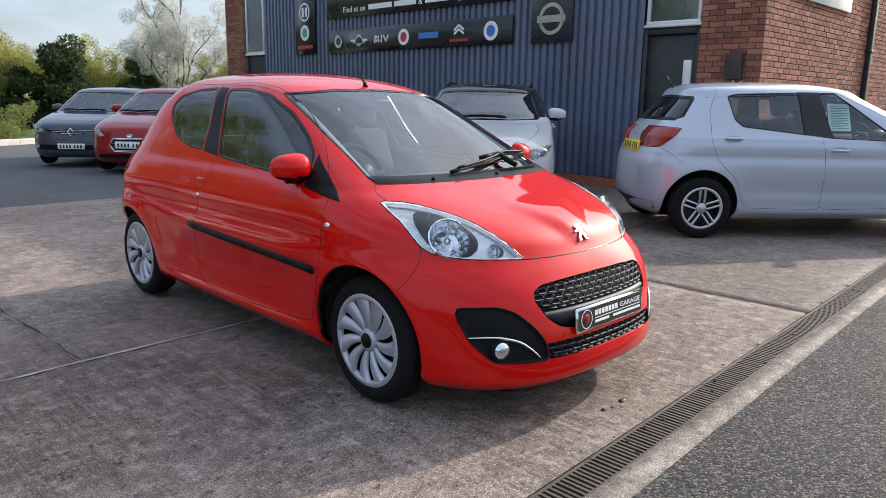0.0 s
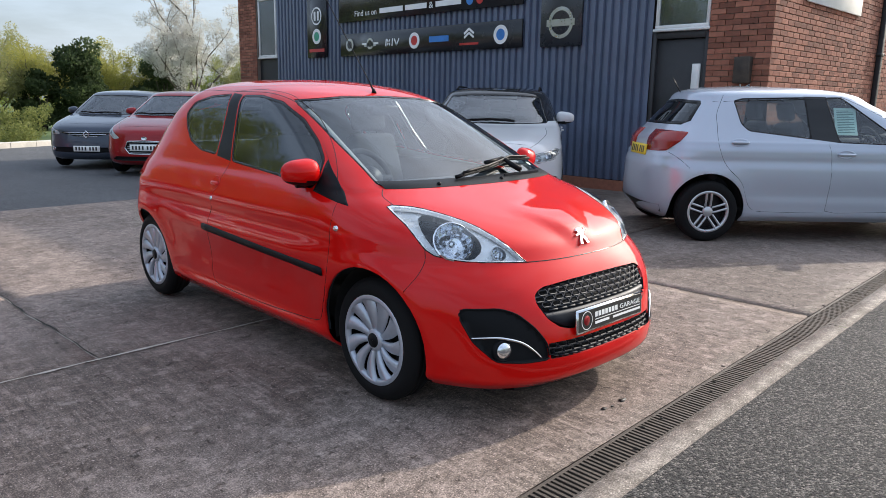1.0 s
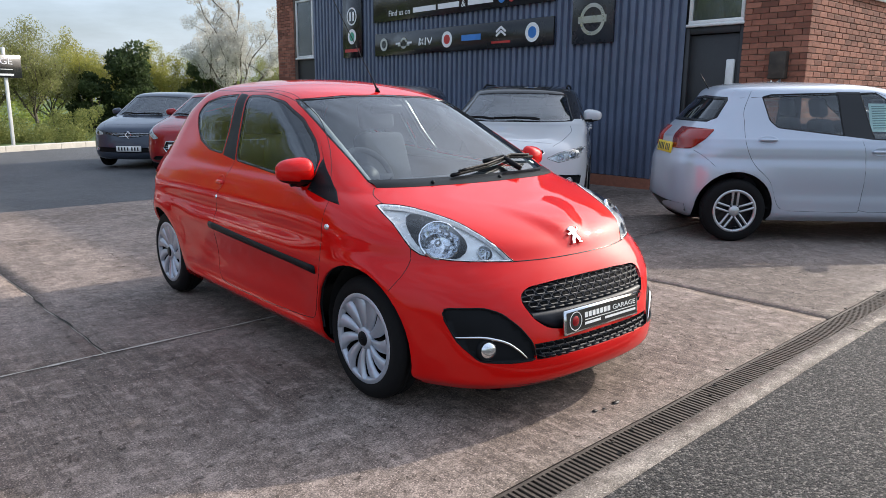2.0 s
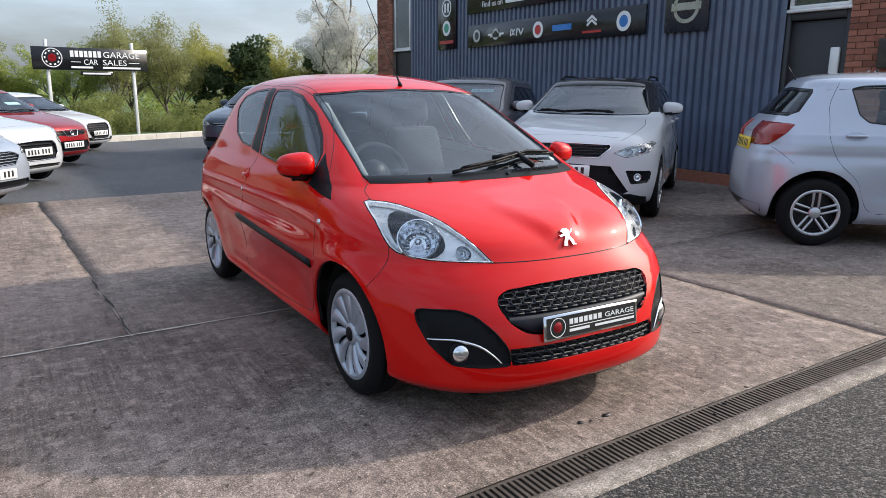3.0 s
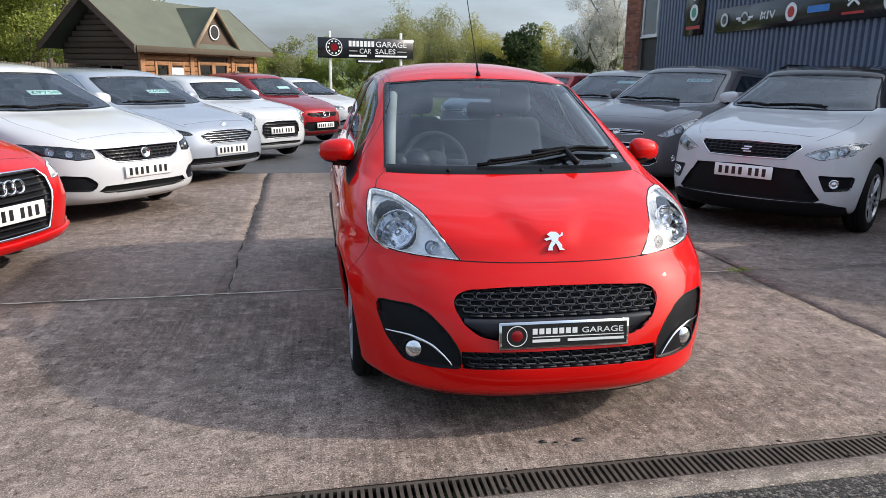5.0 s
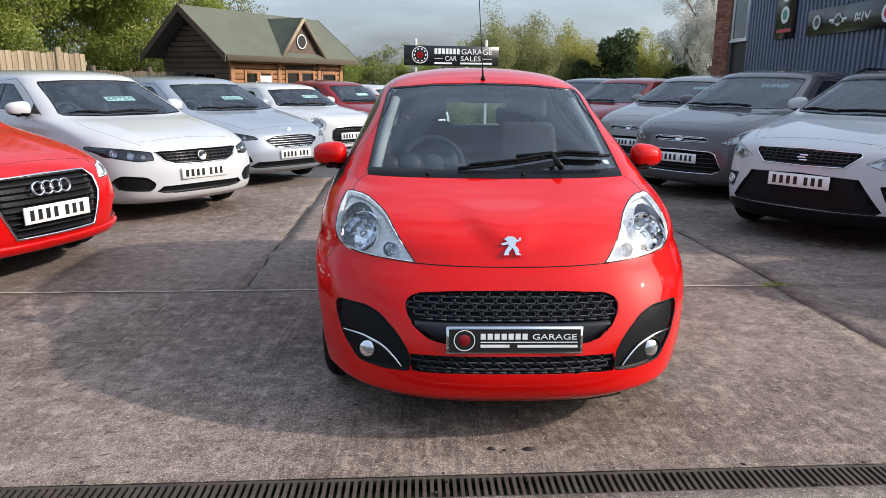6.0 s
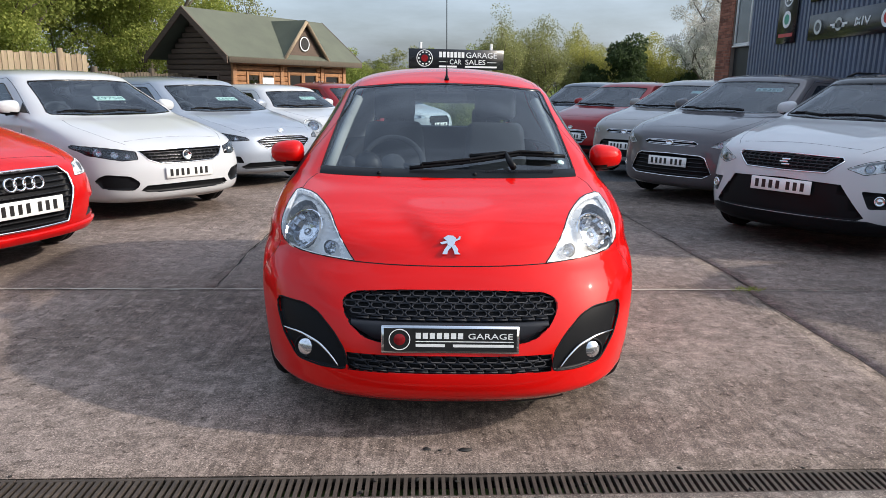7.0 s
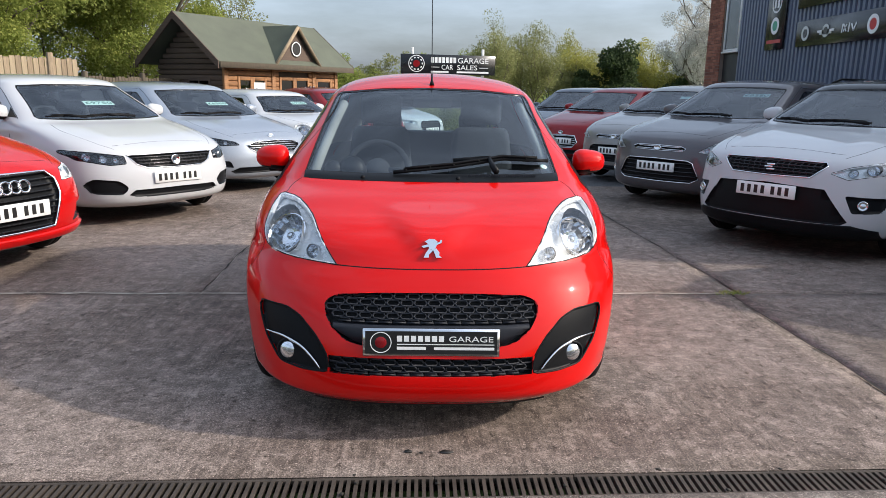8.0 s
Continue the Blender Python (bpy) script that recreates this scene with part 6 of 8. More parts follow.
        poly = [(yc + 0.38, zb - 0.005), (yc + 0.55, zb), (yc + 0.60, zb + 0.10)]
        bm.faces.new([bm.verts.new(q) for q in on_body(base, ax, poly, 0.004)])
        part("mirror_sail", bm, M["black_plastic"], car)
    # wipers, cabin
    wiper_on(car, base, [(-0.30, zc + 0.02), (0.0, zc + 0.035), (0.30, zc + 0.03)], [(0.30, zc + 0.012), (0.15, zc + 0.022), (0.0, zc + 0.03)])
    wiper_on(car, base, [(-0.62, zc + 0.03), (-0.45, zc + 0.035), (-0.28, zc + 0.025)], [(-0.25, zc + 0.012), (-0.35, zc + 0.02), (-0.45, zc + 0.03)])
    dash_in(car, base, yc + 0.12, yc + 0.62, zc - 0.03, hw - 0.22, -0.36, (yc + 0.60, zc - 0.06))
    seats_in(car, yc + 1.20, zc - 0.42, 0.36)
    bm = bmesh.new()
    add_box(bm, (-0.10, yh - 0.03, zt - 0.10), (0.10, yh, zt - 0.04), 0.014, 2)
    part("rear_view_mirror", bm, M["black_plastic"], car)
    bm = bmesh.new()
    add_box(bm, (-hw + 0.12, -0.1, 0.30), (hw - 0.12, length - fo - 0.3, 0.33))
    part("cabin_floor", bm, M["underside"], car)
    if price is not None:
        price_card(car, base, price_at[0], zc + price_at[1], price)
    if rails:
        for s in (-1, 1):
            bm = bmesh.new()
            pts = [(s * (hw - 0.34), yh + 0.35 + k * 0.2) for k in range(10)]
            line = [base.above(*q) + Vector((0, 0, 0.035 if 0 < k < 9 else 0.0)) for k, q in enumerate(pts)]
            add_tube(bm, line, 0.013, 6)
            part("roof_rail", bm, M["black_plastic"], car)
    if rear_extra:
        rear_extra(car, base)
    return car, base


def half_poly(pts):
    return whole(pts)


# red premium hatchback at the near end of the fenced row
g1 = half_poly([(0.0, 0.325), (0.31, 0.33), (0.41, 0.56), (0.40, 0.66), (0.34, 0.715), (0.0, 0.72)])
common_car("hatchback_car", "bright red hatchback with a large framed dark grille", "bright_red", (-2.80, 1.62), 68, 0.80, 3.95, 1.42, 0.87, 0.74, 0.97, 0.30, 1.02, 2.47,
           [rounded([(0.47, 0.635), (0.70, 0.635), (0.80, 0.69), (0.77, 0.745), (0.52, 0.72)], 0.02, 2)], [(0.62, 0.685, 0.035)], plate_z=0.475, lamp_mat="lamp_trim",
           recess=[("f", g1, "grille_back", "black_plastic", 0.03), ("f", rounded([(0.52, 0.315), (0.78, 0.335), (0.80, 0.475), (0.60, 0.455)], 0.02, 2), "side_intake", "black_plastic", 0.03),
                   ("f", mirror(rounded([(0.52, 0.315), (0.78, 0.335), (0.80, 0.475), (0.60, 0.455)], 0.02, 2)), "side_intake", "black_plastic", 0.03)],
           panels=[("f", half_poly([(0.0, 0.245), (0.70, 0.245), (0.78, 0.265), (0.74, 0.300), (0.0, 0.290)]), "front_lip", "bright_red", 0.022)],
           bars=[(g1, 0.040, "h", "black_gloss")], frames=[(g1, 0.010, "chrome")], badge=(0.635, "rings", 0.048))
# white saloon
g2 = half_poly([(0.0, 0.575), (0.30, 0.58), (0.40, 0.62), (0.47, 0.705), (0.0, 0.71)])
f2 = rounded([(0.54, 0.330), (0.77, 0.345), (0.82, 0.43), (0.76, 0.490), (0.57, 0.470), (0.49, 0.40)], 0.03, 2)
l2 = half_poly([(0.0, 0.30), (0.40, 0.30), (0.50, 0.325), (0.44, 0.375), (0.0, 0.38)])
common_car("saloon_car", "white saloon with a dark honeycomb grille and a price card", "white", (-2.52, 4.02), 52, 0.92, 4.53, 1.48, 0.895, 0.76, 0.99, 0.28, 1.10, 2.64,
           [rounded([(0.485, 0.625), (0.62, 0.615), (0.82, 0.66), (0.872, 0.72), (0.86, 0.752), (0.70, 0.735), (0.49, 0.70)], 0.015, 2)], [(0.765, 0.695, 0.038), (0.660, 0.675, 0.034), (0.565, 0.662, 0.024)], plate_z=0.485, lamp_mat="dark_lamp",
           recess=[("f", g2, "grille_back", "black_plastic", 0.03), ("f", f2, "fog_surround", "black_plastic", 0.02), ("f", mirror(f2), "fog_surround", "black_plastic", 0.02), ("f", l2, "lower_intake", "black_plastic", 0.03)],
           bars=[(g2, 0.030, "mesh", "dark_lamp")], frames=[(g2, 0.005, "chrome")], badge=(0.645, "disc", 0.05), price="\u00a39750", price_at=(0.10, 0.19), rear_drop=0.42)
# silver hatchback
g3 = half_poly([(0.0, 0.535), (0.30, 0.54), (0.40, 0.60), (0.44, 0.645), (0.30, 0.69), (0.0, 0.70)])
f3 = rounded([(0.62, 0.36), (0.80, 0.38), (0.82, 0.46), (0.66, 0.45)], 0.02, 2)
l3 = half_poly([(0.0, 0.285), (0.60, 0.285), (0.66, 0.31), (0.56, 0.365), (0.0, 0.37)])
common_car("hatchback_car", "silver five-door hatchback with a slatted bright grille and a price card", "silver", (-2.05, 6.62), 50, 0.90, 4.36, 1.47, 0.905, 0.75, 0.98, 0.28, 1.08, 2.65,
           [rounded([(0.52, 0.655), (0.72, 0.645), (0.86, 0.70), (0.885, 0.745), (0.80, 0.755), (0.56, 0.695)], 0.015, 2)], [(0.765, 0.706, 0.036), (0.670, 0.684, 0.026)], plate_z=0.45, lamp_mat="dark_lamp",
           recess=[("f", g3, "grille_back", "black_plastic", 0.02), ("f", l3, "lower_intake", "black_plastic", 0.03), ("f", f3, "fog_surround", "black_plastic", 0.02), ("f", mirror(f3), "fog_surround", "black_plastic", 0.02)],
           bars=[(g3, 0.030, "h", "chrome")], frames=[(g3, 0.006, "chrome")], badge=(0.755, "oval", 0.028), price="\u00a36500", price_at=(0.16, 0.19))
# white retro hatchback
g4 = half_poly([(0.0, 0.40), (0.36, 0.405), (0.42, 0.50), (0.40, 0.62), (0.34, 0.67), (0.0, 0.685)])
l4 = half_poly([(0.0, 0.29), (0.45, 0.29), (0.48, 0.33), (0.0, 0.345)])
ring4 = [(0.615 + 0.125 * math.cos(a), 0.735 + 0.115 * math.sin(a)) for a in np.linspace(0, 2 * math.pi, 25)[:-1]]
common_car("hatchback_car", "white retro hatchback with round headlamps and a price card", "white", (-1.53, 9.36), 46, 0.78, 3.82, 1.41, 0.865, 0.84, 0.99, 0.30, 0.86, 2.50,
           [ring4], [(0.615, 0.735, 0.075)], detail=3, plate_z=0.525,
           recess=[("f", g4, "grille_back", "black_plastic", 0.03), ("f", l4, "lower_intake", "black_plastic", 0.03)], bars=[(g4, 0.05, "h", "dark_lamp")], frames=[(g4, 0.008, "chrome"), (ring4, 0.007, "chrome")],
           price="\u00a39250", price_at=(0.20, 0.19), rear_drop=0.22, fogs=((0.66, 0.44, 0.035),))
# dark red city car
g5 = half_poly([(0.0, 0.60), (0.36, 0.61), (0.46, 0.66), (0.42, 0.70), (0.0, 0.70)])
l5 = half_poly([(0.0, 0.30), (0.46, 0.30), (0.56, 0.38), (0.50, 0.50), (0.0, 0.51)])
common_car("hatchback_car", "dark red five-door city car with a price card", "dark_red", (-0.80, 12.75), 46, 0.78, 3.82, 1.51, 0.83, 0.80, 1.02, 0.28, 0.98, 2.45,
           [rounded([(0.50, 0.70), (0.66, 0.68), (0.78, 0.78), (0.76, 0.87), (0.66, 0.86)], 0.02, 2)], [(0.66, 0.77, 0.045)], detail=3, plate_z=0.43,
           recess=[("f", g5, "grille_back", "black_plastic", 0.02), ("f", l5, "lower_intake", "black_plastic", 0.02)], bars=[(g5, 0.03, "h", "dark_lamp")], frames=[(half_poly([(0.0, 0.59), (0.14, 0.60), (0.20, 0.71), (0.0, 0.715)]), 0.008, "chrome")],
           badge=(0.655, "disc", 0.045), price="", price_at=(0.15, 0.19))
# white estate at the far end of the row
common_car("estate_car", "white car with a dark grille at the row's end", "white", (0.15, 17.0), 48, 0.85, 4.2, 1.45, 0.87, 0.76, 0.98, 0.28, 1.05, 2.6,
           [rounded([(0.48, 0.64), (0.72, 0.64), (0.82, 0.70), (0.78, 0.75), (0.52, 0.72)], 0.02, 2)], [(0.64, 0.69, 0.035)], detail=3, plate_z=0.47,
           recess=[("f", g1, "grille_back", "black_plastic", 0.03), ("f", l3, "lower_intake", "black_plastic", 0.02)], bars=[(g1, 0.05, "h", "dark_lamp")], frames=[(g1, 0.008, "chrome")])
# white crossover with a black roof, beside the wall
g7 = half_poly([(0.0, 0.695), (0.34, 0.70), (0.45, 0.80), (0.43, 0.825), (0.0, 0.835)])
l7 = half_poly([(0.0, 0.335), (0.60, 0.335), (0.64, 0.36), (0.46, 0.615), (0.0, 0.635)])
f7 = rounded([(0.66, 0.43), (0.82, 0.44), (0.835, 0.56), (0.60, 0.575)], 0.02, 2)
skirt7 = half_poly([(0.0, 0.19), (0.80, 0.19), (0.80, 0.29), (0.66, 0.335), (0.0, 0.33)])
common_car("crossover_car", "white crossover with a black roof parked nose-out by the wall", "white", (2.90, 2.80), -53, 0.86, 4.14, 1.55, 0.89, 0.86, 1.08, 0.28, 1.05, 2.566,
           [rounded([(0.475, 0.745), (0.60, 0.70), (0.80, 0.745), (0.865, 0.845), (0.80, 0.85), (0.60, 0.80)], 0.015, 2)], [(0.735, 0.782, 0.042), (0.625, 0.753, 0.032)], plate_z=0.565, lamp_mat="lamp_trim",
           recess=[("f", g7, "grille_back", "black_plastic", 0.025), ("f", l7, "lower_intake", "black_plastic", 0.025), ("f", f7, "fog_surround", "black_plastic", 0.02), ("f", mirror(f7), "fog_surround", "black_plastic", 0.02)],
           panels=[("f", skirt7, "bumper_skirt", "black_plastic", 0.003)],
           bars=[(g7, 0.026, "mesh", "dark_lamp")], frames=[(g7, 0.006, "chrome")], badge=(0.765, "bar", 0.045), roof="black_gloss", roof_z=1.13, rails=True, glass="dark_glass", wheel=0.325, rim=0.22, rim_kind="alloy", fogs=((0.715, 0.50, 0.032),), sill=0.19)
# dark grey people carrier
g8 = half_poly([(0.0, 0.715), (0.33, 0.72), (0.36, 0.75), (0.30, 0.775), (0.0, 0.78)])
l8 = half_poly([(0.0, 0.345), (0.46, 0.35), (0.55, 0.40), (0.46, 0.585), (0.40, 0.61), (0.0, 0.62)])
lamp8 = rounded([(0.50, 0.72), (0.62, 0.70), (0.80, 0.79), (0.85, 0.90), (0.80, 0.93), (0.62, 0.80)], 0.02, 2)
common_car("people_carrier_car", "dark grey people carrier with a price card", "grey", (2.82, 5.55), -50, 0.92, 4.38, 1.62, 0.905, 0.88, 1.09, 0.22, 1.12, 2.65,
           [lamp8], [(0.72, 0.80, 0.045), (0.60, 0.745, 0.03)], plate_z=0.52, lamp_mat="lamp_trim", glass="dark_glass",
           recess=[("f", g8, "grille_back", "black_plastic", 0.02), ("f", l8, "lower_grille_back", "black_plastic", 0.03)], bars=[(g8, 0.030, "h", "chrome"), (l8, 0.05, "h", "dark_lamp")], frames=[(l8, 0.007, "chrome"), (g8, 0.005, "chrome")],
           badge=(0.748, "oval", 0.030), price="\u00a38250", price_at=(0.30, 0.32), fogs=((0.70, 0.45, 0.03),))
# warm grey small people carrier
common_car("people_carrier_car", "warm grey small people carrier", "warm_grey", (2.97, 8.25), -48, 0.86, 4.08, 1.60, 0.87, 0.88, 1.09, 0.20, 1.08, 2.49,
           [lamp8], [(0.72, 0.80, 0.045)], detail=3, plate_z=0.52, recess=[("f", g8, "grille_back", "black_plastic", 0.02), ("f", l8, "lower_grille_back", "black_plastic", 0.03)], bars=[(g8, 0.030, "h", "chrome"), (l8, 0.05, "h", "dark_lamp")],
           frames=[(g8, 0.005, "chrome")], badge=(0.748, "oval", 0.030), price="", price_at=(0.34, 0.30), panels=[("f", half_poly([(0.0, 0.22), (0.55, 0.22), (0.60, 0.28), (0.0, 0.29)]), "bumper_trim", "grey_plastic", 0.003)])
# dark red small people carrier
g10 = half_poly([(0.0, 0.41), (0.28, 0.415), (0.37, 0.52), (0.31, 0.645), (0.0, 0.655)])
common_car("people_carrier_car", "dark red small people carrier with a bright grille frame", "dark_red", (2.62, 10.95), -44, 0.85, 4.10, 1.60, 0.88, 0.86, 1.08, 0.20, 1.08, 2.61,
           [rounded([(0.48, 0.70), (0.60, 0.67), (0.80, 0.80), (0.84, 0.91), (0.70, 0.85)], 0.02, 2)], [(0.70, 0.79, 0.04)], detail=3, plate_z=0.53, recess=[("f", g10, "grille_back", "black_plastic", 0.03), ("f", l3, "lower_intake", "black_plastic", 0.02)],
           bars=[(g10, 0.04, "h", "chrome")], frames=[(g10, 0.010, "chrome")], badge=(0.70, "oval", 0.032))
# slate family car
g11 = half_poly([(0.0, 0.66), (0.18, 0.67), (0.52, 0.74), (0.50, 0.77), (0.18, 0.76), (0.0, 0.78)])
l11 = half_poly([(0.0, 0.34), (0.70, 0.36), (0.72, 0.46), (0.0, 0.45)])
common_car("people_carrier_car", "slate blue-grey family car with a winged bright grille", "slate", (2.35, 13.2), -40, 0.92, 4.40, 1.63, 0.925, 0.88, 1.09, 0.22, 1.10, 2.73,
           [rounded([(0.54, 0.72), (0.74, 0.70), (0.86, 0.78), (0.84, 0.85), (0.60, 0.78)], 0.02, 2)], [(0.72, 0.76, 0.04)], detail=3, plate_z=0.43, recess=[("f", g11, "grille_back", "black_plastic", 0.02), ("f", l11, "lower_intake", "black_plastic", 0.02)],
           bars=[(g11, 0.035, "h", "chrome")], badge=(0.715, "diamond", 0.065), wheel=0.33, rim=0.23, fogs=((0.72, 0.42, 0.03),))


def silver_rear(car, base):
    """Tail lamps, spoiler, yellow plate, notice and aerial of the silver car."""
    plate_on(car, base, 0.86, axis="r", back="plate_yellow", label="yellow rear number plate")
    q = base.side(1.16, 1.20, -1)
    n = base.normal(q)
    u = Vector((0, -1, 0)) - n * n.dot(Vector((0, -1, 0)))
    u.normalize()
    m = Matrix((u, n.cross(u), n)).transposed().to_4x4()
    m.translation = q - n * 0.03
    bm = bmesh.new()
    add_box(bm, (-0.11, -0.14, -0.002), (0.11, 0.14, 0.001), m=m)
    notice = part("paper_notice", bm, M["card"], car, "pale printed notice behind the window", flat=True)
    bm = bmesh.new()
    for k in range(14):
        add_box(bm, (-0.085, -0.115 + k * 0.017, 0.0012), (0.085 - 0.05 * (k % 3 == 1), -0.109 + k * 0.017, 0.002), m=m)
    part("printed_text", bm, M["ink_green"], notice, flat=True)
    bm = bmesh.new()
    q = base.above(0.1, 2.55)
    add_tube(bm, [q, q + Vector((0, 0.10, 0.16))], [0.006, 0.003], 6)
    part("aerial", bm, M["black_plastic"], car)
    bm = bmesh.new()
    lower = [(-0.62, 0.20), (-0.66, 0.34), (0.66, 0.34), (0.62, 0.20)]
    line = on_body(base, "r", densify(lower, 0.06, True), 0.006)
    c = bm.verts.new(sum(line, Vector()) / len(line) + Vector((0, 0.06, 0)))
    vs = [bm.verts.new(q) for q in line]
    for k in range(len(vs)):
        bm.faces.new((vs[k], vs[(k + 1) % len(vs)], c))
    part("bumper_insert", bm, M["black_plastic"], car)


silver_car, silver_base = common_car("hatchback_car", "pale silver five-door hatchback seen from behind by the brick wall", "pale_silver", (4.11, 0.84), 47, 0.80, 3.83, 1.53, 0.85, 0.82, 1.00, 0.0, 0.86, 2.51,
           [rounded([(0.50, 0.68), (0.66, 0.66), (0.80, 0.78), (0.78, 0.86), (0.64, 0.80)], 0.02, 2)], [(0.68, 0.75, 0.04)], hub=True, plate_z=0.45, rear_drop=0.34, rim_kind="alloy", rim=0.20, wheel=0.30, rear_extra=silver_rear, mid=1.34, rear_glass="dark_glass",
           over=dict(windows=(rounded([(0.56, 0.965), (1.265, 0.985), (1.365, 1.42), (1.20, 1.425)], 0.03, 2), rounded([(1.53, 1.015), (2.14, 1.082), (2.215, 1.15), (2.275, 1.375), (2.18, 1.40), (1.56, 1.42)], 0.02, 2)),
                     pillar=[(1.250, 0.984), (1.545, 1.018), (1.575, 1.424), (1.350, 1.424)],
                     seams=[[(2.36, 1.425), (2.44, 1.25), (2.447, 1.119), (2.442, 0.934), (2.357, 0.747), (2.202, 0.585), (2.111, 0.364), (2.02, 0.305)], [(2.02, 0.305), (1.7, 0.30), (1.345, 0.30)], [(1.371, 0.985), (1.336, 0.817), (1.328, 0.542), (1.344, 0.31)], [(2.90, 0.875), (2.80, 0.80), (2.715, 0.72)]],
                     handles=((1.20, 0.875), (2.24, 0.975))), panels=[(s, rounded([(2.71, 1.062), (2.92, 1.075), (2.985, 1.0), (2.975, 0.86), (2.90, 0.875), (2.77, 1.0)], 0.012, 2), "tail_lamp", "tail_red", 0.006) for s in "+-"],
           recess=[("f", l5, "lower_intake", "black_plastic", 0.02)])


# the garage building
WX = 7.20  # outer face of the cladding
TOP = 4.25


def wall_box(name, lo, hi, key, label, kind="structure", category="wall"):
    bm = bmesh.new()
    add_box(bm, lo, hi)
    return tagged(part(name, bm, M[key], flat=True), label, category, kind=kind)


def build_cladding():
    wall = wall_box("wall_west", (WX + 0.05, 3.34, -0.3), (WX + 0.25, 13.70, TOP), "old_door", "dark blue ribbed metal cladding over a brick plinth")
    bm = bmesh.new()
    pitch, y = 0.147, 3.34
    prof = []
    while y < 13.68:
        prof += [(0.0, y), (0.0, y + 0.072), (0.048, y + 0.088), (0.048, y + 0.131)]
        y += pitch
    lo = [bm.verts.new((WX - 0.03 + d, q, 0.14)) for d, q in prof]
    hi = [bm.verts.new((WX - 0.03 + d, q, TOP)) for d, q in prof]
    for i in range(len(prof) - 1):
        bm.faces.new((lo[i], hi[i], hi[i + 1], lo[i + 1]))
    bmesh.ops.recalc_face_normals(bm, faces=bm.faces)
    part("ribbed_sheet", bm, M["cladding"], wall, flat=True)
    bm = bmesh.new()
    add_box(bm, (WX - 0.05, 3.34, -0.3), (WX + 0.03, 13.70, 0.13))
    part("plinth", bm, M["brick"], wall, flat=True)
    return wall


def brick_mesh(l, h, d):
    bm = bmesh.new()
    add_box(bm, (0.0, -d, 0.0), (l, 0.0, h), 0.004, 1)
    me = bpy.data.meshes.new("brick")
    bm.to_mesh(me)
    bm.free()
    me.materials.append(M["brick"])
    return me


def brick_face(wall, origin, way, length, z0, z1, singles=None):
    """Stretcher-bond bricks, proud of the mortar, along a face. singles: the stretch whose bricks are objects of their own."""
    full, half = brick_mesh(0.215, 0.065, 0.02), brick_mesh(0.1025, 0.065, 0.02)
    ang = math.atan2(way[1], way[0])
    rest = bmesh.new()
    z, k = z0, 0
    while z < z1:
        u = 0.0
        first = k % 2 == 1
        while u < length - 0.03:
            l = 0.1025 if first else 0.215
            if u + l > length:
                l = max(0.03, length - u)
            first = False
            at = Matrix.Translation((origin[0] + way[0] * u, origin[1] + way[1] * u, z)) @ Matrix.Rotation(ang, 4, "Z") @ Matrix.Translation((0, random.uniform(-0.002, 0.002), 0))
            single = singles and singles[0] < u < singles[1] and singles[2] < z < singles[3] and l > 0.09
            if single:
                o = new("brick", full if l > 0.2 else half)
                if 0.11 < l < 0.2:
                    at = at @ Matrix.Diagonal((l / 0.1025, 1, 1, 1))
                o.parent = wall
                o.matrix_basis = at
            else:
                add_box(rest, (0, -0.02, 0), (l, 0, 0.065), m=at)
            u += l + 0.010
        z += 0.075
        k += 1
    tagged(part("brickwork", rest, M["brick"], wall, flat=True), "weathered red brickwork", kind="stuff")


def window_in(name, x, y0, y1, z0, z1, label):
    """A window in the west front: bright frame, pane, blind behind it."""
    w = thing(name, label, "window", kind="structure")
    bm = bmesh.new()
    t = 0.05
    for lo, hi in (((x - 0.03, y0, z0), (x + 0.04, y1, z0 + t)), ((x - 0.03, y0, z1 - t), (x + 0.04, y1, z1)), ((x - 0.03, y0, z0 + t), (x + 0.04, y0 + t, z1 - t)), ((x - 0.03, y1 - t, z0 + t), (x + 0.04, y1, z1 - t))):
        add_box(bm, lo, hi, 0.006, 1)
    part("window_frame", bm, M["pvc"], w)
    bm = bmesh.new()
    add_box(bm, (x, y0 + t, z0 + t), (x + 0.006, y1 - t, z1 - t))
    part("pane", bm, M["pane"], w, flat=True)
    bm = bmesh.new()
    n = int((y1 - y0) / 0.09)
    for i in range(n):
        a = y0 + t + (y1 - y0 - 2 * t) * i / n
        vs = add_box(bm, (x + 0.10, a, z0), (x + 0.104, a + 0.078, z1))
    part("blind_slats", bm, M["blind"], w, flat=True)
    bm = bmesh.new()
    add_box(bm, (x - 0.06, y0 - 0.02, z0 - 0.04), (x + 0.04, y1 + 0.02, z0), 0.008, 1)
    part("window_sill", bm, M["pvc"], w)


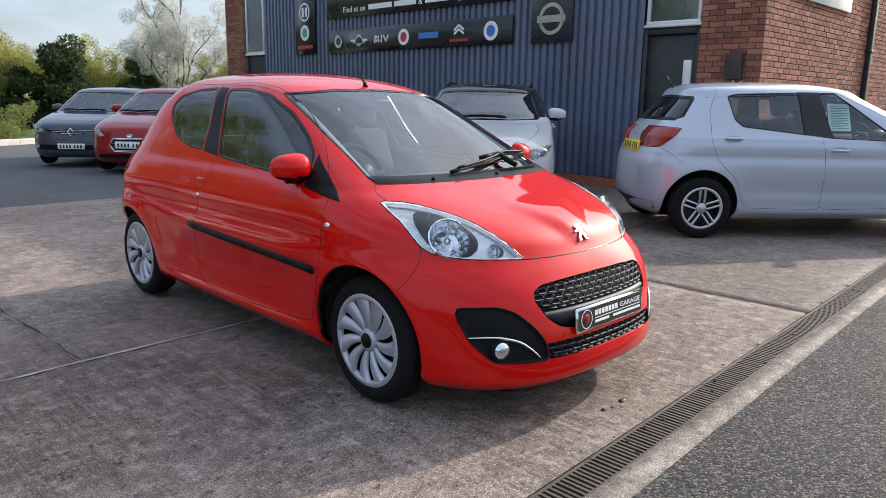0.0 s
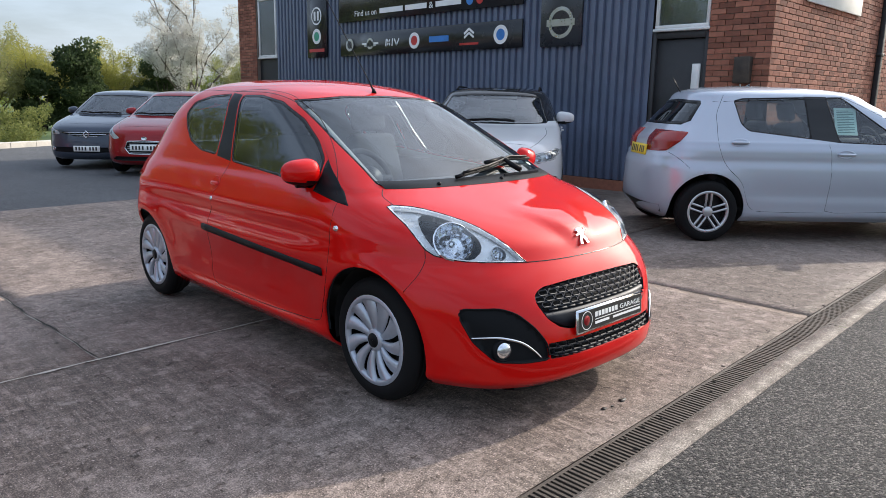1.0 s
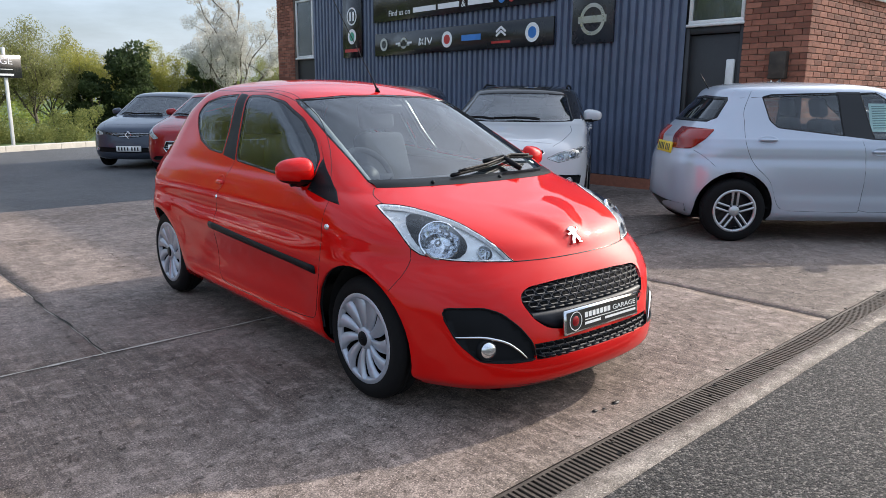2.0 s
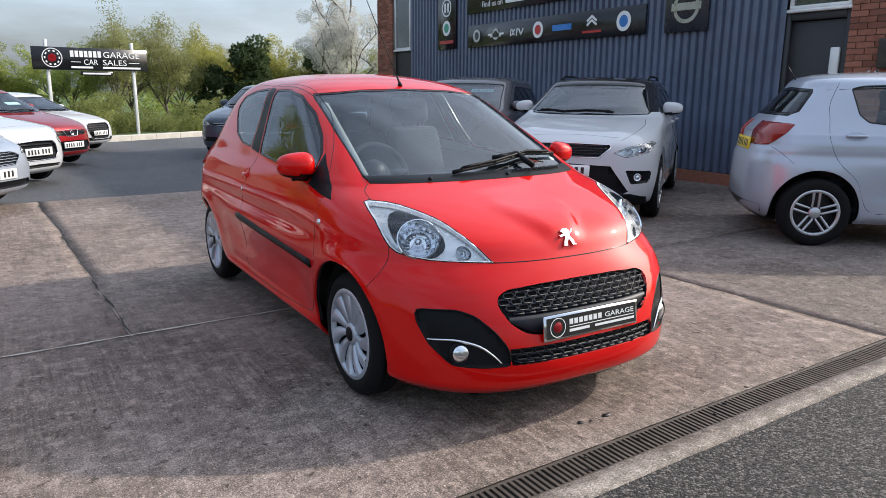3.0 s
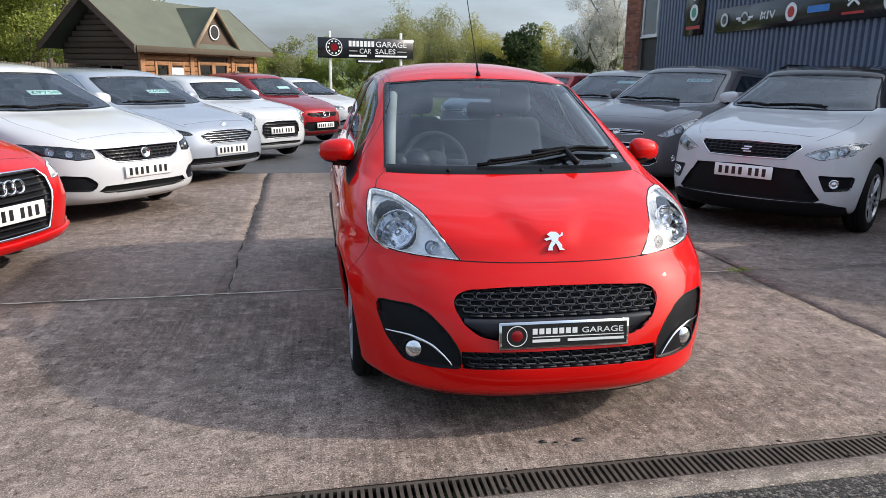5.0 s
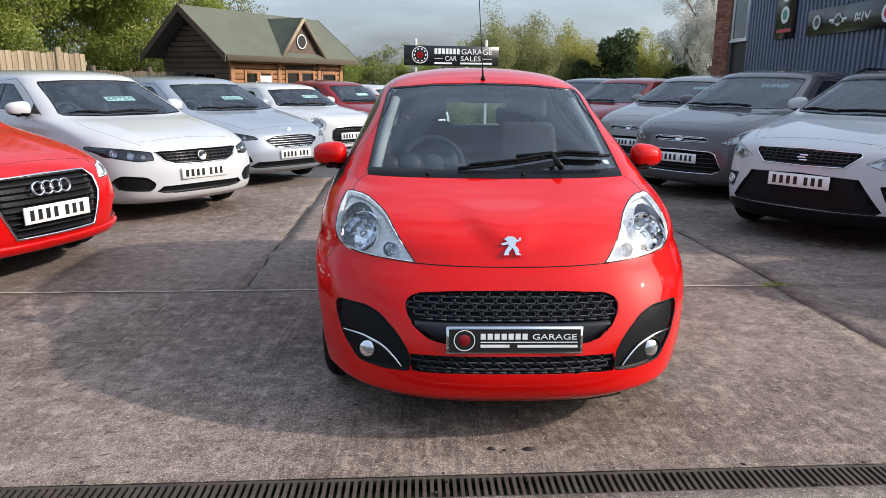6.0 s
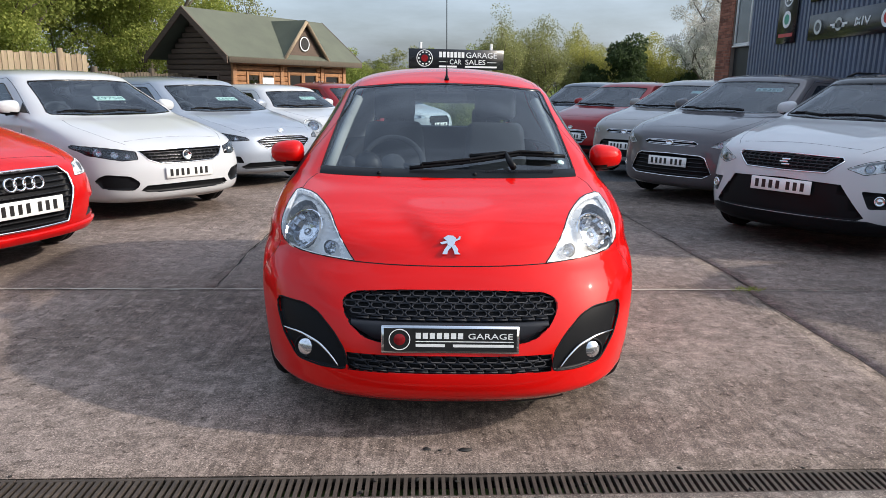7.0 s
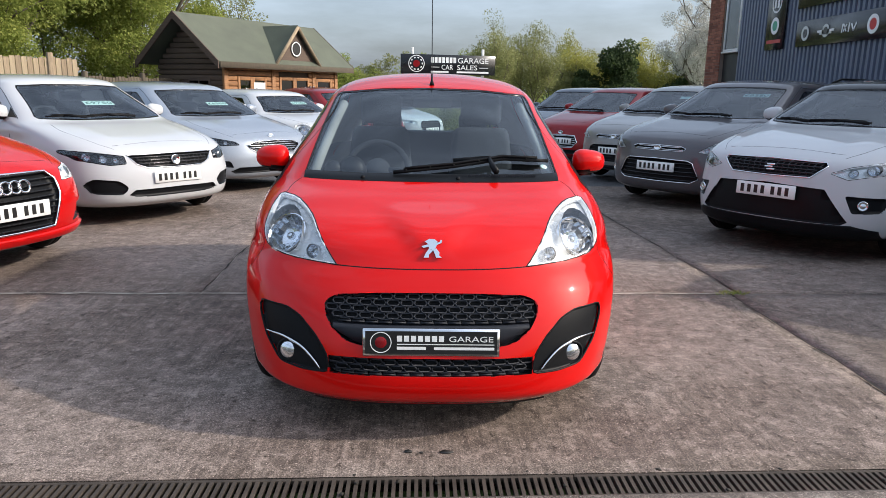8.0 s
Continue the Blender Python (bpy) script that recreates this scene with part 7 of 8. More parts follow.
def build_front():
    build_cladding()
    window_in("window_1", WX - 0.01, 2.47, 3.30, 2.40, 3.75, "white-framed window with pale blind slats above the door")
    window_in("window_2", WX - 0.01, 13.74, 14.58, 2.33, 3.75, "white-framed window with pale blind slats")
    wall_box("wall_lintel", (WX + 0.12, 2.46, 3.75), (WX + 0.3, 3.34, TOP), "old_door", "dark panel over the window")
    wall_box("wall_lintel_2", (WX + 0.12, 13.70, 3.75), (WX + 0.3, 14.62, TOP), "old_door", "dark panel over the window")
    wall_box("wall_panel", (WX + 0.02, 13.70, -0.3), (WX + 0.2, 14.62, 2.29), "old_door", "dark painted panel below the window")
    wall_box("wall_back", (WX + 0.45, 1.9, -0.3), (WX + 0.5, 15.3, TOP), "old_door", "dark inner wall behind the front")
    # door
    door = thing("door_1", "black painted door with a pale strip", "door", kind="structure")
    bm = bmesh.new()
    add_box(bm, (WX + 0.02, 2.50, 0.0), (WX + 0.07, 3.28, 2.25), 0.006, 1)
    part("door_leaf", bm, M["old_door"], door)
    bm = bmesh.new()
    for lo, hi in (((WX - 0.02, 2.46, 0), (WX + 0.10, 2.52, 2.36)), ((WX - 0.02, 3.27, 0), (WX + 0.10, 3.34, 2.36)), ((WX - 0.02, 2.52, 2.26), (WX + 0.10, 3.27, 2.36))):
        add_box(bm, lo, hi, 0.006, 1)
    part("door_frame", bm, M["old_door"], door)
    bm = bmesh.new()
    add_box(bm, (WX - 0.03, 2.56, 1.30), (WX + 0.015, 2.68, 1.90), 0.01, 1)
    part("pale_strip", bm, M["pvc"], door)
    # brick piers and the sunlit end wall
    south = wall_box("wall_south", (WX - 0.03, 1.60, -0.3), (15.0, 1.85, TOP), "mortar", "sunlit weathered red brick end wall")
    brick_face(south, (WX - 0.03, 1.60), (1, 0), 7.8, 0.0, TOP, (0.0, 3.5, 1.35, 2.85))
    pier = wall_box("wall_pier", (WX - 0.03, 1.86, -0.3), (WX + 0.2, 2.45, TOP), "mortar", "red brick pier beside the door")
    brick_face(pier, (WX - 0.03, 2.455), (0, -1), 0.875, 0.0, TOP)
    pier2 = wall_box("wall_pier_2", (WX - 0.06, 14.63, -0.5), (WX + 0.2, 15.5, TOP), "mortar", "red brick pier at the building's far end")
    brick_face(pier2, (WX - 0.06, 15.5), (0, -1), 0.87, -0.3, TOP)
    wall_box("wall_north", (WX + 0.2, 15.25, -0.5), (15.0, 15.5, TOP), "mortar", "brick wall at the far end")
    wall_box("wall_east", (14.75, 1.85, -0.5), (15.0, 15.25, TOP), "mortar", "plain rear wall of the building")
    wall_box("ceiling", (WX - 0.02, 1.62, TOP), (15.0, 15.48, TOP + 0.15), "felt", "flat roof of the building", category="ceiling")
    # fittings on the brick
    bm = bmesh.new()
    add_box(bm, (WX - 0.16, 1.80, 1.62), (WX - 0.05, 2.02, 1.97), 0.015, 2)
    box = tagged(part("meter_box", bm, M["iron"]), "worn grey metal box on the brick pier", "box")
    bm = bmesh.new()
    add_box(bm, (11.62, 1.50, -0.1), (11.74, 1.58, TOP), 0.012, 2)
    for z in (0.6, 2.2, 3.8):
        add_box(bm, (11.59, 1.49, z), (11.77, 1.585, z + 0.06), 0.005, 1)
    tagged(part("downpipe", bm, M["old_door"]), "dark square downpipe on the brick wall", "pipe")
    sign = thing("wall_sign", "blank white sign board on the brick wall", "sign")
    bm = bmesh.new()
    add_box(bm, (8.17, 1.545, 2.76), (10.45, 1.575, 3.75), 0.004, 1)
    part("board", bm, M["sign_white"], sign)


def on_wall(y, z, d=0.0):
    """A frame on the front wall: x to the right as one faces it, y up, z out of the wall."""
    return Matrix(((0, 0, -1, WX - 0.06 - d), (-1, 0, 0, y), (0, 1, 0, z), (0, 0, 0, 1)))


def sign_board(name, label, y0, y1, z0, z1, key="sign_black"):
    s = thing(name, label, "sign", group="signs on the cladding")
    bm = bmesh.new()
    add_box(bm, (WX - 0.075, y0, z0), (WX - 0.035, y1, z1), 0.003, 1)
    part("board", bm, M[key], s)
    return s


def disc(parent, m, r, key, name="emblem", inner=0.0, key2=None):
    bm = bmesh.new()
    add_lathe(bm, [(r, 0.0), (r, 0.003), (max(inner, 0.0005), 0.003)] + ([(inner, 0.0)] if inner else []), 28, m)
    part(name, bm, M[key], parent, flat=True)
    if key2:
        bm = bmesh.new()
        add_lathe(bm, [(r * 0.60, 0.0035), (0.0005, 0.0035)], 24, m)
        part(name, bm, M[key2], parent, flat=True)


def bar(parent, m, x0, x1, y0, y1, key, name="printed_bar"):
    bm = bmesh.new()
    add_box(bm, (x0, y0, 0.0), (x1, y1, 0.003), m=m)
    return part(name, bm, M[key], parent, flat=True)


def build_signs():
    a = sign_board("wall_sign", "long black board with a row of coloured round emblems", 5.80, 11.00, 2.245, 2.715)
    m = on_wall(11.0, 2.48, 0.017)

    def put(d, h=0.0):
        return m @ Matrix.Translation((d, h, 0))

    disc(a, put(0.34), 0.135, "alloy", key2="sign_grey")
    bar(a, put(1.05), -0.28, 0.28, -0.02, 0.02, "sign_white", "emblem_wing")
    bar(a, put(1.05), -0.20, 0.20, -0.06, -0.02, "alloy", "emblem_wing")
    disc(a, put(1.05), 0.115, "alloy", key2="sign_black")
    for d, lean in ((-0.20, 8), (-0.12, -38), (-0.12, 40), (0.0, 8), (0.10, -32), (0.17, 32)):
        bar(a, put(1.78 + d) @ Matrix.Rotation(radians(-lean), 4, "Z"), -0.016, 0.016, -0.075, 0.075, "sign_white", "emblem_stroke")
    disc(a, put(2.45), 0.155, "sign_white", key2="sign_red")
    bar(a, put(3.15), -0.27, 0.27, -0.055, 0.055, "sign_blue")
    for h in (0.02, 0.09):
        bm = bmesh.new()
        q = put(3.95, h)
        for s in (-1, 1):
            add_box(bm, (0, -0.02, 0), (0.15, 0.02, 0.003), m=q @ Matrix.Translation((0, 0.05, 0)) @ Matrix.Rotation(radians(-35 if s > 0 else 215), 4, "Z"))
        part("emblem_chevron", bm, M["sign_white"], a, flat=True)
    bar(a, put(3.95), -0.24, 0.24, -0.145, -0.105, "sign_red")
    disc(a, put(4.72), 0.165, "sign_white", key2="sign_blue")
    b = sign_board("wall_sign", "upright black board with round emblems and a red bar", 11.53, 12.30, 2.25, 3.70)
    m = on_wall(11.915, 2.72, 0.017)
    disc(b, put(0.0, 0.0), 0.17, "sign_white", key2="sign_green")
    disc(b, put(0.0, 0.45), 0.20, "sign_white", inner=0.165)
    for x0, x1 in ((-0.10, -0.03), (0.03, 0.10)):
        bar(b, put(0.0, 0.45), x0, x1, -0.10, 0.10, "sign_white")
    bar(b, put(0.0, -0.31), -0.30, 0.30, -0.035, 0.035, "sign_red")
    c = sign_board("wall_sign", "dark grey board with a bright round emblem", 4.58, 5.40, 2.23, 3.60, "sign_grey")
    m = on_wall(4.99, 2.60, 0.017)
    disc(c, put(0, 0), 0.25, "alloy", inner=0.19)
    bar(c, put(0, 0) @ Matrix.Translation((0, 0, 0.004)), -0.28, 0.28, -0.055, 0.055, "alloy")
    bar(c, put(0, 0.42), -0.26, 0.26, -0.03, 0.03, "sign_red")
    d = sign_board("wall_sign", "wide black board with white lettering", 5.80, 11.05, 2.96, 4.15)
    m = on_wall(11.05, 3.10, 0.017)
    for word, at, wide in (("Find", 0.72, 0.29), ("us", 1.01, 0.14), ("on", 1.23, 0.17)):
        lettering(d, word, 0.17, put(at, -0.04), M["sign_white"], wide)
    for x0, x1 in ((1.42, 2.15), (2.22, 2.85), (3.10, 3.78)):
        bar(d, put(0), x0, x1, -0.03, 0.07, "sign_white")
    lettering(d, "&", 0.17, put(2.97, -0.04), M["sign_white"], 0.12)
    disc(d, put(4.0, 0.02), 0.085, "sign_blue")
    disc(d, put(4.25, 0.02), 0.085, "sign_red")
    for x0, x1 in ((0.6, 1.5), (1.7, 2.6), (2.8, 4.4)):
        bar(d, put(0, 0.42), x0, x1, -0.1, 0.12, "sign_white")


build_front()
build_signs()


# far kerb, yard sign
def build_kerb():
    kerb = new("kerb")
    tagged(kerb, "pale low concrete kerb along the yard's far edge", "kerb", kind="structure")
    bm = bmesh.new()
    add_box(bm, (0, -0.15, -0.2), (0.995, 0.15, 0.16), 0.02, 2)
    me = bpy.data.meshes.new("kerb_stone")
    bm.to_mesh(me)
    bm.free()
    me.materials.append(M["kerb"])
    way = Vector((4.2, 2.5, 0)).normalized()
    for i in range(-9, 10):
        p = Vector((0.6, 21.5, 0)) + way * i
        o = new("kerb_stone", me)
        o.parent = kerb
        o.matrix_basis = Matrix.Translation((p.x, p.y, fall(p.x, p.y))) @ Matrix.Rotation(math.atan2(way.y, way.x) + random.uniform(-0.004, 0.004), 4, "Z")


def build_yard_sign():
    s = thing("yard_sign", "black sales sign with white lettering on two white posts", "sign")
    a, b = Vector((-0.95, 22.5, 0)), Vector((2.42, 23.2, 0))
    u = (b - a).normalized()
    n = Vector((u.y, -u.x, 0))
    L = (b - a).length
    m = Matrix((u, Vector((0, 0, 1)), n)).transposed().to_4x4()
    m.translation = a + Vector((0, 0, 1.84))
    bm = bmesh.new()
    add_box(bm, (0, 0, -0.02), (L, 0.68, 0.02), 0.006, 1, m)
    part("board", bm, M["sign_black"], s)
    bm = bmesh.new()
    add_box(bm, (L * 0.39, -0.16, -0.015), (L * 0.67, -0.03, 0.015), 0.004, 1, m)
    part("small_board", bm, M["sign_black"], s)
    bm = bmesh.new()
    add_box(bm, (L * 0.41, -0.12, 0.016), (L * 0.65, -0.07, 0.019), m=m)
    part("printed_bar", bm, M["sign_white"], s, flat=True)
    for k in (0.125, 0.87):
        bm = bmesh.new()
        add_box(bm, (L * k - 0.045, -2.35, -0.11), (L * k + 0.045, 0.90, -0.025), 0.01, 2, m)
        part("post", bm, M["pvc"], s)
    f = m @ Matrix.Translation((0, 0, 0.021))
    lettering(s, "GARAGE", 0.27, f @ Matrix.Translation((2.62, 0.40, 0)), M["sign_white"], 1.13)
    lettering(s, "CAR", 0.24, f @ Matrix.Translation((1.67, 0.17, 0)), M["sign_white"], 0.42)
    lettering(s, "SALES", 0.24, f @ Matrix.Translation((2.40, 0.17, 0)), M["sign_white"], 0.74)
    for x0, x1, y0, y1 in [(1.08 + i * 0.135, 1.08 + i * 0.135 + 0.10, 0.40, 0.59) for i in range(7)] + [(1.08, 1.38, 0.24, 0.26), (2.84, 3.18, 0.24, 0.26), (1.08, 1.72, 0.06, 0.12), (2.02, 3.2, 0.06, 0.12)]:
        bar(s, f, x0, x1, y0, y1, "sign_white")
    disc(s, f @ Matrix.Translation((0.56, 0.36, 0)), 0.29, "sign_white", inner=0.265)
    disc(s, f @ Matrix.Translation((0.56, 0.36, 0)), 0.12, "dark_red")
    for k in range(10):
        a = 2 * math.pi * k / 10
        bar(s, f @ Matrix.Translation((0.56 + 0.205 * math.cos(a), 0.36 + 0.205 * math.sin(a), 0)) @ Matrix.Rotation(a, 4, "Z"), -0.02, 0.02, -0.03, 0.03, "sign_white")


build_kerb()
build_yard_sign()


# timber sales cabin
def build_cabin():
    d = Vector((0.518, 0.856, 0)).normalized()
    p = Vector((-d.y, d.x, 0))
    m = Matrix((d, p, Vector((0, 0, 1)))).transposed().to_4x4()
    m.translation = Vector((-4.90, 14.40, -0.24))  # corner below the front eave
    cab = thing("log_cabin", "brown log cabin with a green felt roof and a dormer", "cabin", m)
    L, D, E, R = 5.0, 2.95, 2.09, 3.25  # length, depth, eave, ridge
    x0, x1, y0, y1 = 0.30, L - 0.30, 0.28, D - 0.28
    # log walls
    openings = [(0.75, 1.75, 0.95, 1.80), (2.25, 3.45, 0.10, 1.82), (3.75, 4.45, 0.95, 1.80)]
    wall = part("wall_core", box_bm((x0 + 0.05, y0 + 0.05, 0.0), (x1 - 0.05, y1 - 0.05, E)), M["log_dark"], cab)
    z = 0.0
    while z < E - 0.02:
        cuts = sorted([(a, b) for a, b, lo, hi in openings if lo - 0.06 < z < hi])
        a = x0
        for c0, c1 in cuts + [(x1, None)]:
            bm = bmesh.new()
            add_box(bm, (a, y0, z + 0.004), (c0, y0 + 0.05, z + 0.126), 0.022, 2)
            part("log", bm, M["log"], cab)
            a = c1
        # gable logs: their shade is in the darker colour
        bm = bmesh.new()
        add_box(bm, (x0 - 0.0, y0 + 0.055, z + 0.004), (x0 + 0.05, y1, z + 0.126), 0.022, 2)
        part("log", bm, M["log_dark"], cab)
        z += 0.13
    z = E
    while z < R - 0.25:
        k = (z + 0.13 - E) / (R - E)
        bm = bmesh.new()
        add_box(bm, (x0, D / 2 - (D / 2 - 0.2) * (1 - k), z + 0.004), (x0 + 0.05, D / 2 + (D / 2 - 0.2) * (1 - k), z + 0.126), 0.022, 2)
        part("log", bm, M["log_dark"], cab)
        z += 0.13
    for xx in (x0 - 0.02, 1.95, 3.58, x1 - 0.12):
        bm = bmesh.new()
        add_box(bm, (xx, y0 - 0.03, 0), (xx + 0.14, y0 + 0.05, E), 0.01, 1)
        part("post", bm, M["log"], cab)
    # windows and doors
    for a, b, lo, hi in openings:
        n = 2 if b - a > 0.9 else 1
        for i in range(n):
            u0, u1 = a + (b - a) * i / n, a + (b - a) * (i + 1) / n
            bm = bmesh.new()
            for l0, l1 in (((u0, y0 - 0.02, lo), (u0 + 0.07, y0 + 0.04, hi)), ((u1 - 0.07, y0 - 0.02, lo), (u1, y0 + 0.04, hi)), ((u0 + 0.07, y0 - 0.02, lo), (u1 - 0.07, y0 + 0.04, lo + 0.09)), ((u0 + 0.07, y0 - 0.02, hi - 0.09), (u1 - 0.07, y0 + 0.04, hi))):
                add_box(bm, l0, l1, 0.006, 1)
            w = part("window_frame", bm, M["log"], cab)
            bm = bmesh.new()
            add_box(bm, (u0 + 0.06, y0 + 0.015, lo + 0.05), (u1 - 0.06, y0 + 0.022, hi - 0.05))
            part("pane", bm, M["dark_glass"], w, flat=True)
    bm = bmesh.new()
    add_box(bm, (1.28, y0 - 0.03, 1.05), (1.68, y0 - 0.024, 1.66))
    part("paper_notice", bm, M["sign_white"], cab, flat=True)
    bm = bmesh.new()
    add_box(bm, (x0 - 0.02, 0.75, 1.0), (x0 + 0.01, 1.55, 1.75), 0.01, 1)
    w = part("window_frame", bm, M["log_dark"], cab)
    bm = bmesh.new()
    for i in range(2):
        add_box(bm, (x0 - 0.026, 0.81 + i * 0.36, 1.07), (x0 - 0.021, 1.12 + i * 0.36, 1.68))
    part("pane", bm, M["dark_glass"], w, flat=True)
    # roof
    slope = (R - E) / (D / 2)
    for s in (0, 1):
        bm = bmesh.new()
        ye = -0.02 if s == 0 else D + 0.02
        zz = E - 0.02 * slope
        top = [(-0.12, ye, zz + 0.07), (L + 0.12, ye, zz + 0.07), (L + 0.12, D / 2, R + 0.07), (-0.12, D / 2, R + 0.07)]
        hi = [bm.verts.new(q) for q in top]
        lo = [bm.verts.new((q[0], q[1], q[2] - 0.07)) for q in top]
        bm.faces.new(hi)
        bm.faces.new(lo[::-1])
        for k in range(4):
            bm.faces.new((lo[k], lo[(k + 1) % 4], hi[(k + 1) % 4], hi[k]))
        bmesh.ops.recalc_face_normals(bm, faces=bm.faces)
        roof = part("roof", bm, M["felt"], cab, flat=True)
        for xx in (-0.15, L + 0.12):
            bm = bmesh.new()
            pts = [(ye, zz - 0.10), (D / 2, R - 0.10), (D / 2, R + 0.08), (ye, zz + 0.08)]
            a = [bm.verts.new((xx, *q)) for q in pts]
            b = [bm.verts.new((xx + 0.03, *q)) for q in pts]
            bm.faces.new(a)
            bm.faces.new(b[::-1])
            for k in range(4):
                bm.faces.new((a[k], a[(k + 1) % 4], b[(k + 1) % 4], b[k]))
            bmesh.ops.recalc_face_normals(bm, faces=bm.faces)
            part("barge_board", bm, M["log_dark"], roof, flat=True)
    bm = bmesh.new()
    add_box(bm, (-0.1, -0.05, E - 0.10), (L + 0.1, -0.02, E + 0.04), 0.004, 1)
    part("fascia", bm, M["fence_old_shaded"], cab)
    # dormer
    cx, w, h = 2.75, 0.85, 0.95
    zb, yb = E + 0.14, 0.12
    bm = bmesh.new()
    tri = [(cx - w * 0.86, yb, zb), (cx + w * 0.86, yb, zb), (cx, yb, zb + h * 0.86)]
    vs = [bm.verts.new(q) for q in tri]
    bm.faces.new(vs)
    dorm = part("dormer_face", bm, M["log_dark"], cab, flat=True)
    for s in (-1, 1):
        bm = bmesh.new()
        yr = yb - 0.10 + (h) / slope
        q = [(cx, yb - 0.10, zb + h), (cx + s * w * 1.08, yb - 0.10, zb - 0.09), (cx + s * w * 1.08, yb - 0.02, zb - 0.09), (cx, yr + 0.12, zb + h)]
        hi = [bm.verts.new(v) for v in q]
        lo = [bm.verts.new((v[0], v[1], v[2] - 0.06)) for v in q]
        bm.faces.new(hi)
        bm.faces.new(lo[::-1])
        for k in range(4):
            bm.faces.new((lo[k], lo[(k + 1) % 4], hi[(k + 1) % 4], hi[k]))
        bmesh.ops.recalc_face_normals(bm, faces=bm.faces)
        part("dormer_roof", bm, M["felt"], dorm, flat=True)
        bm = bmesh.new()
        add_tube(bm, [(cx + s * w * 1.08, yb - 0.11, zb - 0.13), (cx, yb - 0.11, zb + h - 0.06)], 0.055, 4)
        part("barge_board", bm, M["fence"], dorm)
    f = Matrix.Translation((cx, yb - 0.02, zb + 0.33)) @ Matrix.Rotation(math.pi / 2, 4, "X")
    disc(dorm, f, 0.21, "sign_black", name="round_sign")
    disc(dorm, f @ Matrix.Translation((0, 0, 0.004)), 0.19, "sign_white", name="round_sign_ring", inner=0.165)


def box_bm(lo, hi, bevel=0.0):
    bm = bmesh.new()
    add_box(bm, lo, hi, bevel, 1)
    return bm


build_cabin()


# close-board fence behind the row
def build_fence():
    for a, b, top, key, label in ((Vector((-11.5, 7.6, 0)), Vector((-7.2, 12.1, 0)), 1.82, "fence", "pale new close-board timber fence"), (Vector((-7.15, 12.2, 0)), Vector((-5.2, 19.5, 0)), 1.48, "fence_old_shaded", "grey-brown old close-board timber fence")):
        f = thing("fence", label, "fence", group="yard fences")
        u = (b - a).normalized()
        n = int((b - a).length / 0.105)
        ang = math.atan2(u.y, u.x)
        bm = bmesh.new()
        add_box(bm, (0, -0.009, 0), (0.098, 0.009, top + 0.3), 0.003, 1)
        me = bpy.data.meshes.new("board")
        bm.to_mesh(me)
        bm.free()
        me.materials.append(M[key])
        for i in range(n):
            q = a + u * (i * 0.105)
            o = new("board", me)
            o.parent = f
            o.matrix_basis = Matrix.Translation((q.x, q.y, -0.3 + random.uniform(-0.02, 0.02))) @ Matrix.Rotation(ang + 0.06, 4, "Z")
        for i in range(0, n + 1, 18):
            q = a + u * (i * 0.105)
            bm = bmesh.new()
            add_box(bm, (-0.05, -0.05, -0.3), (0.05, 0.05, top + 0.10), 0.01, 1, Matrix.Translation(q) @ Matrix.Rotation(ang, 4, "Z"))
            part("post", bm, M[key], f)
        bm = bmesh.new()
        for z in (0.4, top - 0.25):
            add_box(bm, (0, 0.01, z), ((b - a).length, 0.06, z + 0.08), 0.0, 1, Matrix.Translation(a) @ Matrix.Rotation(ang, 4, "Z"))
        part("rail", bm, M[key], f)


build_fence()


# trees
def leaf_cloud(name, key, parent, spots, count, size, seed, flat=0.6):
    """Many small leaves and sprigs round a set of clump centres, in one mesh."""
    rng = np.random.default_rng(seed)
    c = np.array([s[:3] for s in spots])
    r = np.array([s[3] for s in spots])
    k = rng.choice(len(c), count, p=r**2 / np.sum(r**2))
    v = rng.normal(size=(count, 3))
    v /= np.linalg.norm(v, axis=1, keepdims=True)
    rad = r[k] * rng.uniform(0.25, 1.0, count) ** 0.5
    p = c[k] + v * rad[:, None] * np.array([1, 1, 0.8])
    a = rng.normal(size=(count, 3))
    a /= np.linalg.norm(a, axis=1, keepdims=True)
    b = np.cross(a, rng.normal(size=(count, 3)))
    b /= np.linalg.norm(b, axis=1, keepdims=True) + 1e-9
    s = size * rng.uniform(0.5, 1.4, count)[:, None]
    q = np.stack([p - a * s, p + b * s * flat, p + a * s, p - b * s * flat], 1).reshape(-1, 3)
    me = bpy.data.meshes.new(name)
    me.from_pydata(q.tolist(), [], [(4 * i, 4 * i + 1, 4 * i + 2, 4 * i + 3) for i in range(count)])
    me.materials.append(M[key])
    ob = new(name, me)
    ob.parent = parent
    return ob


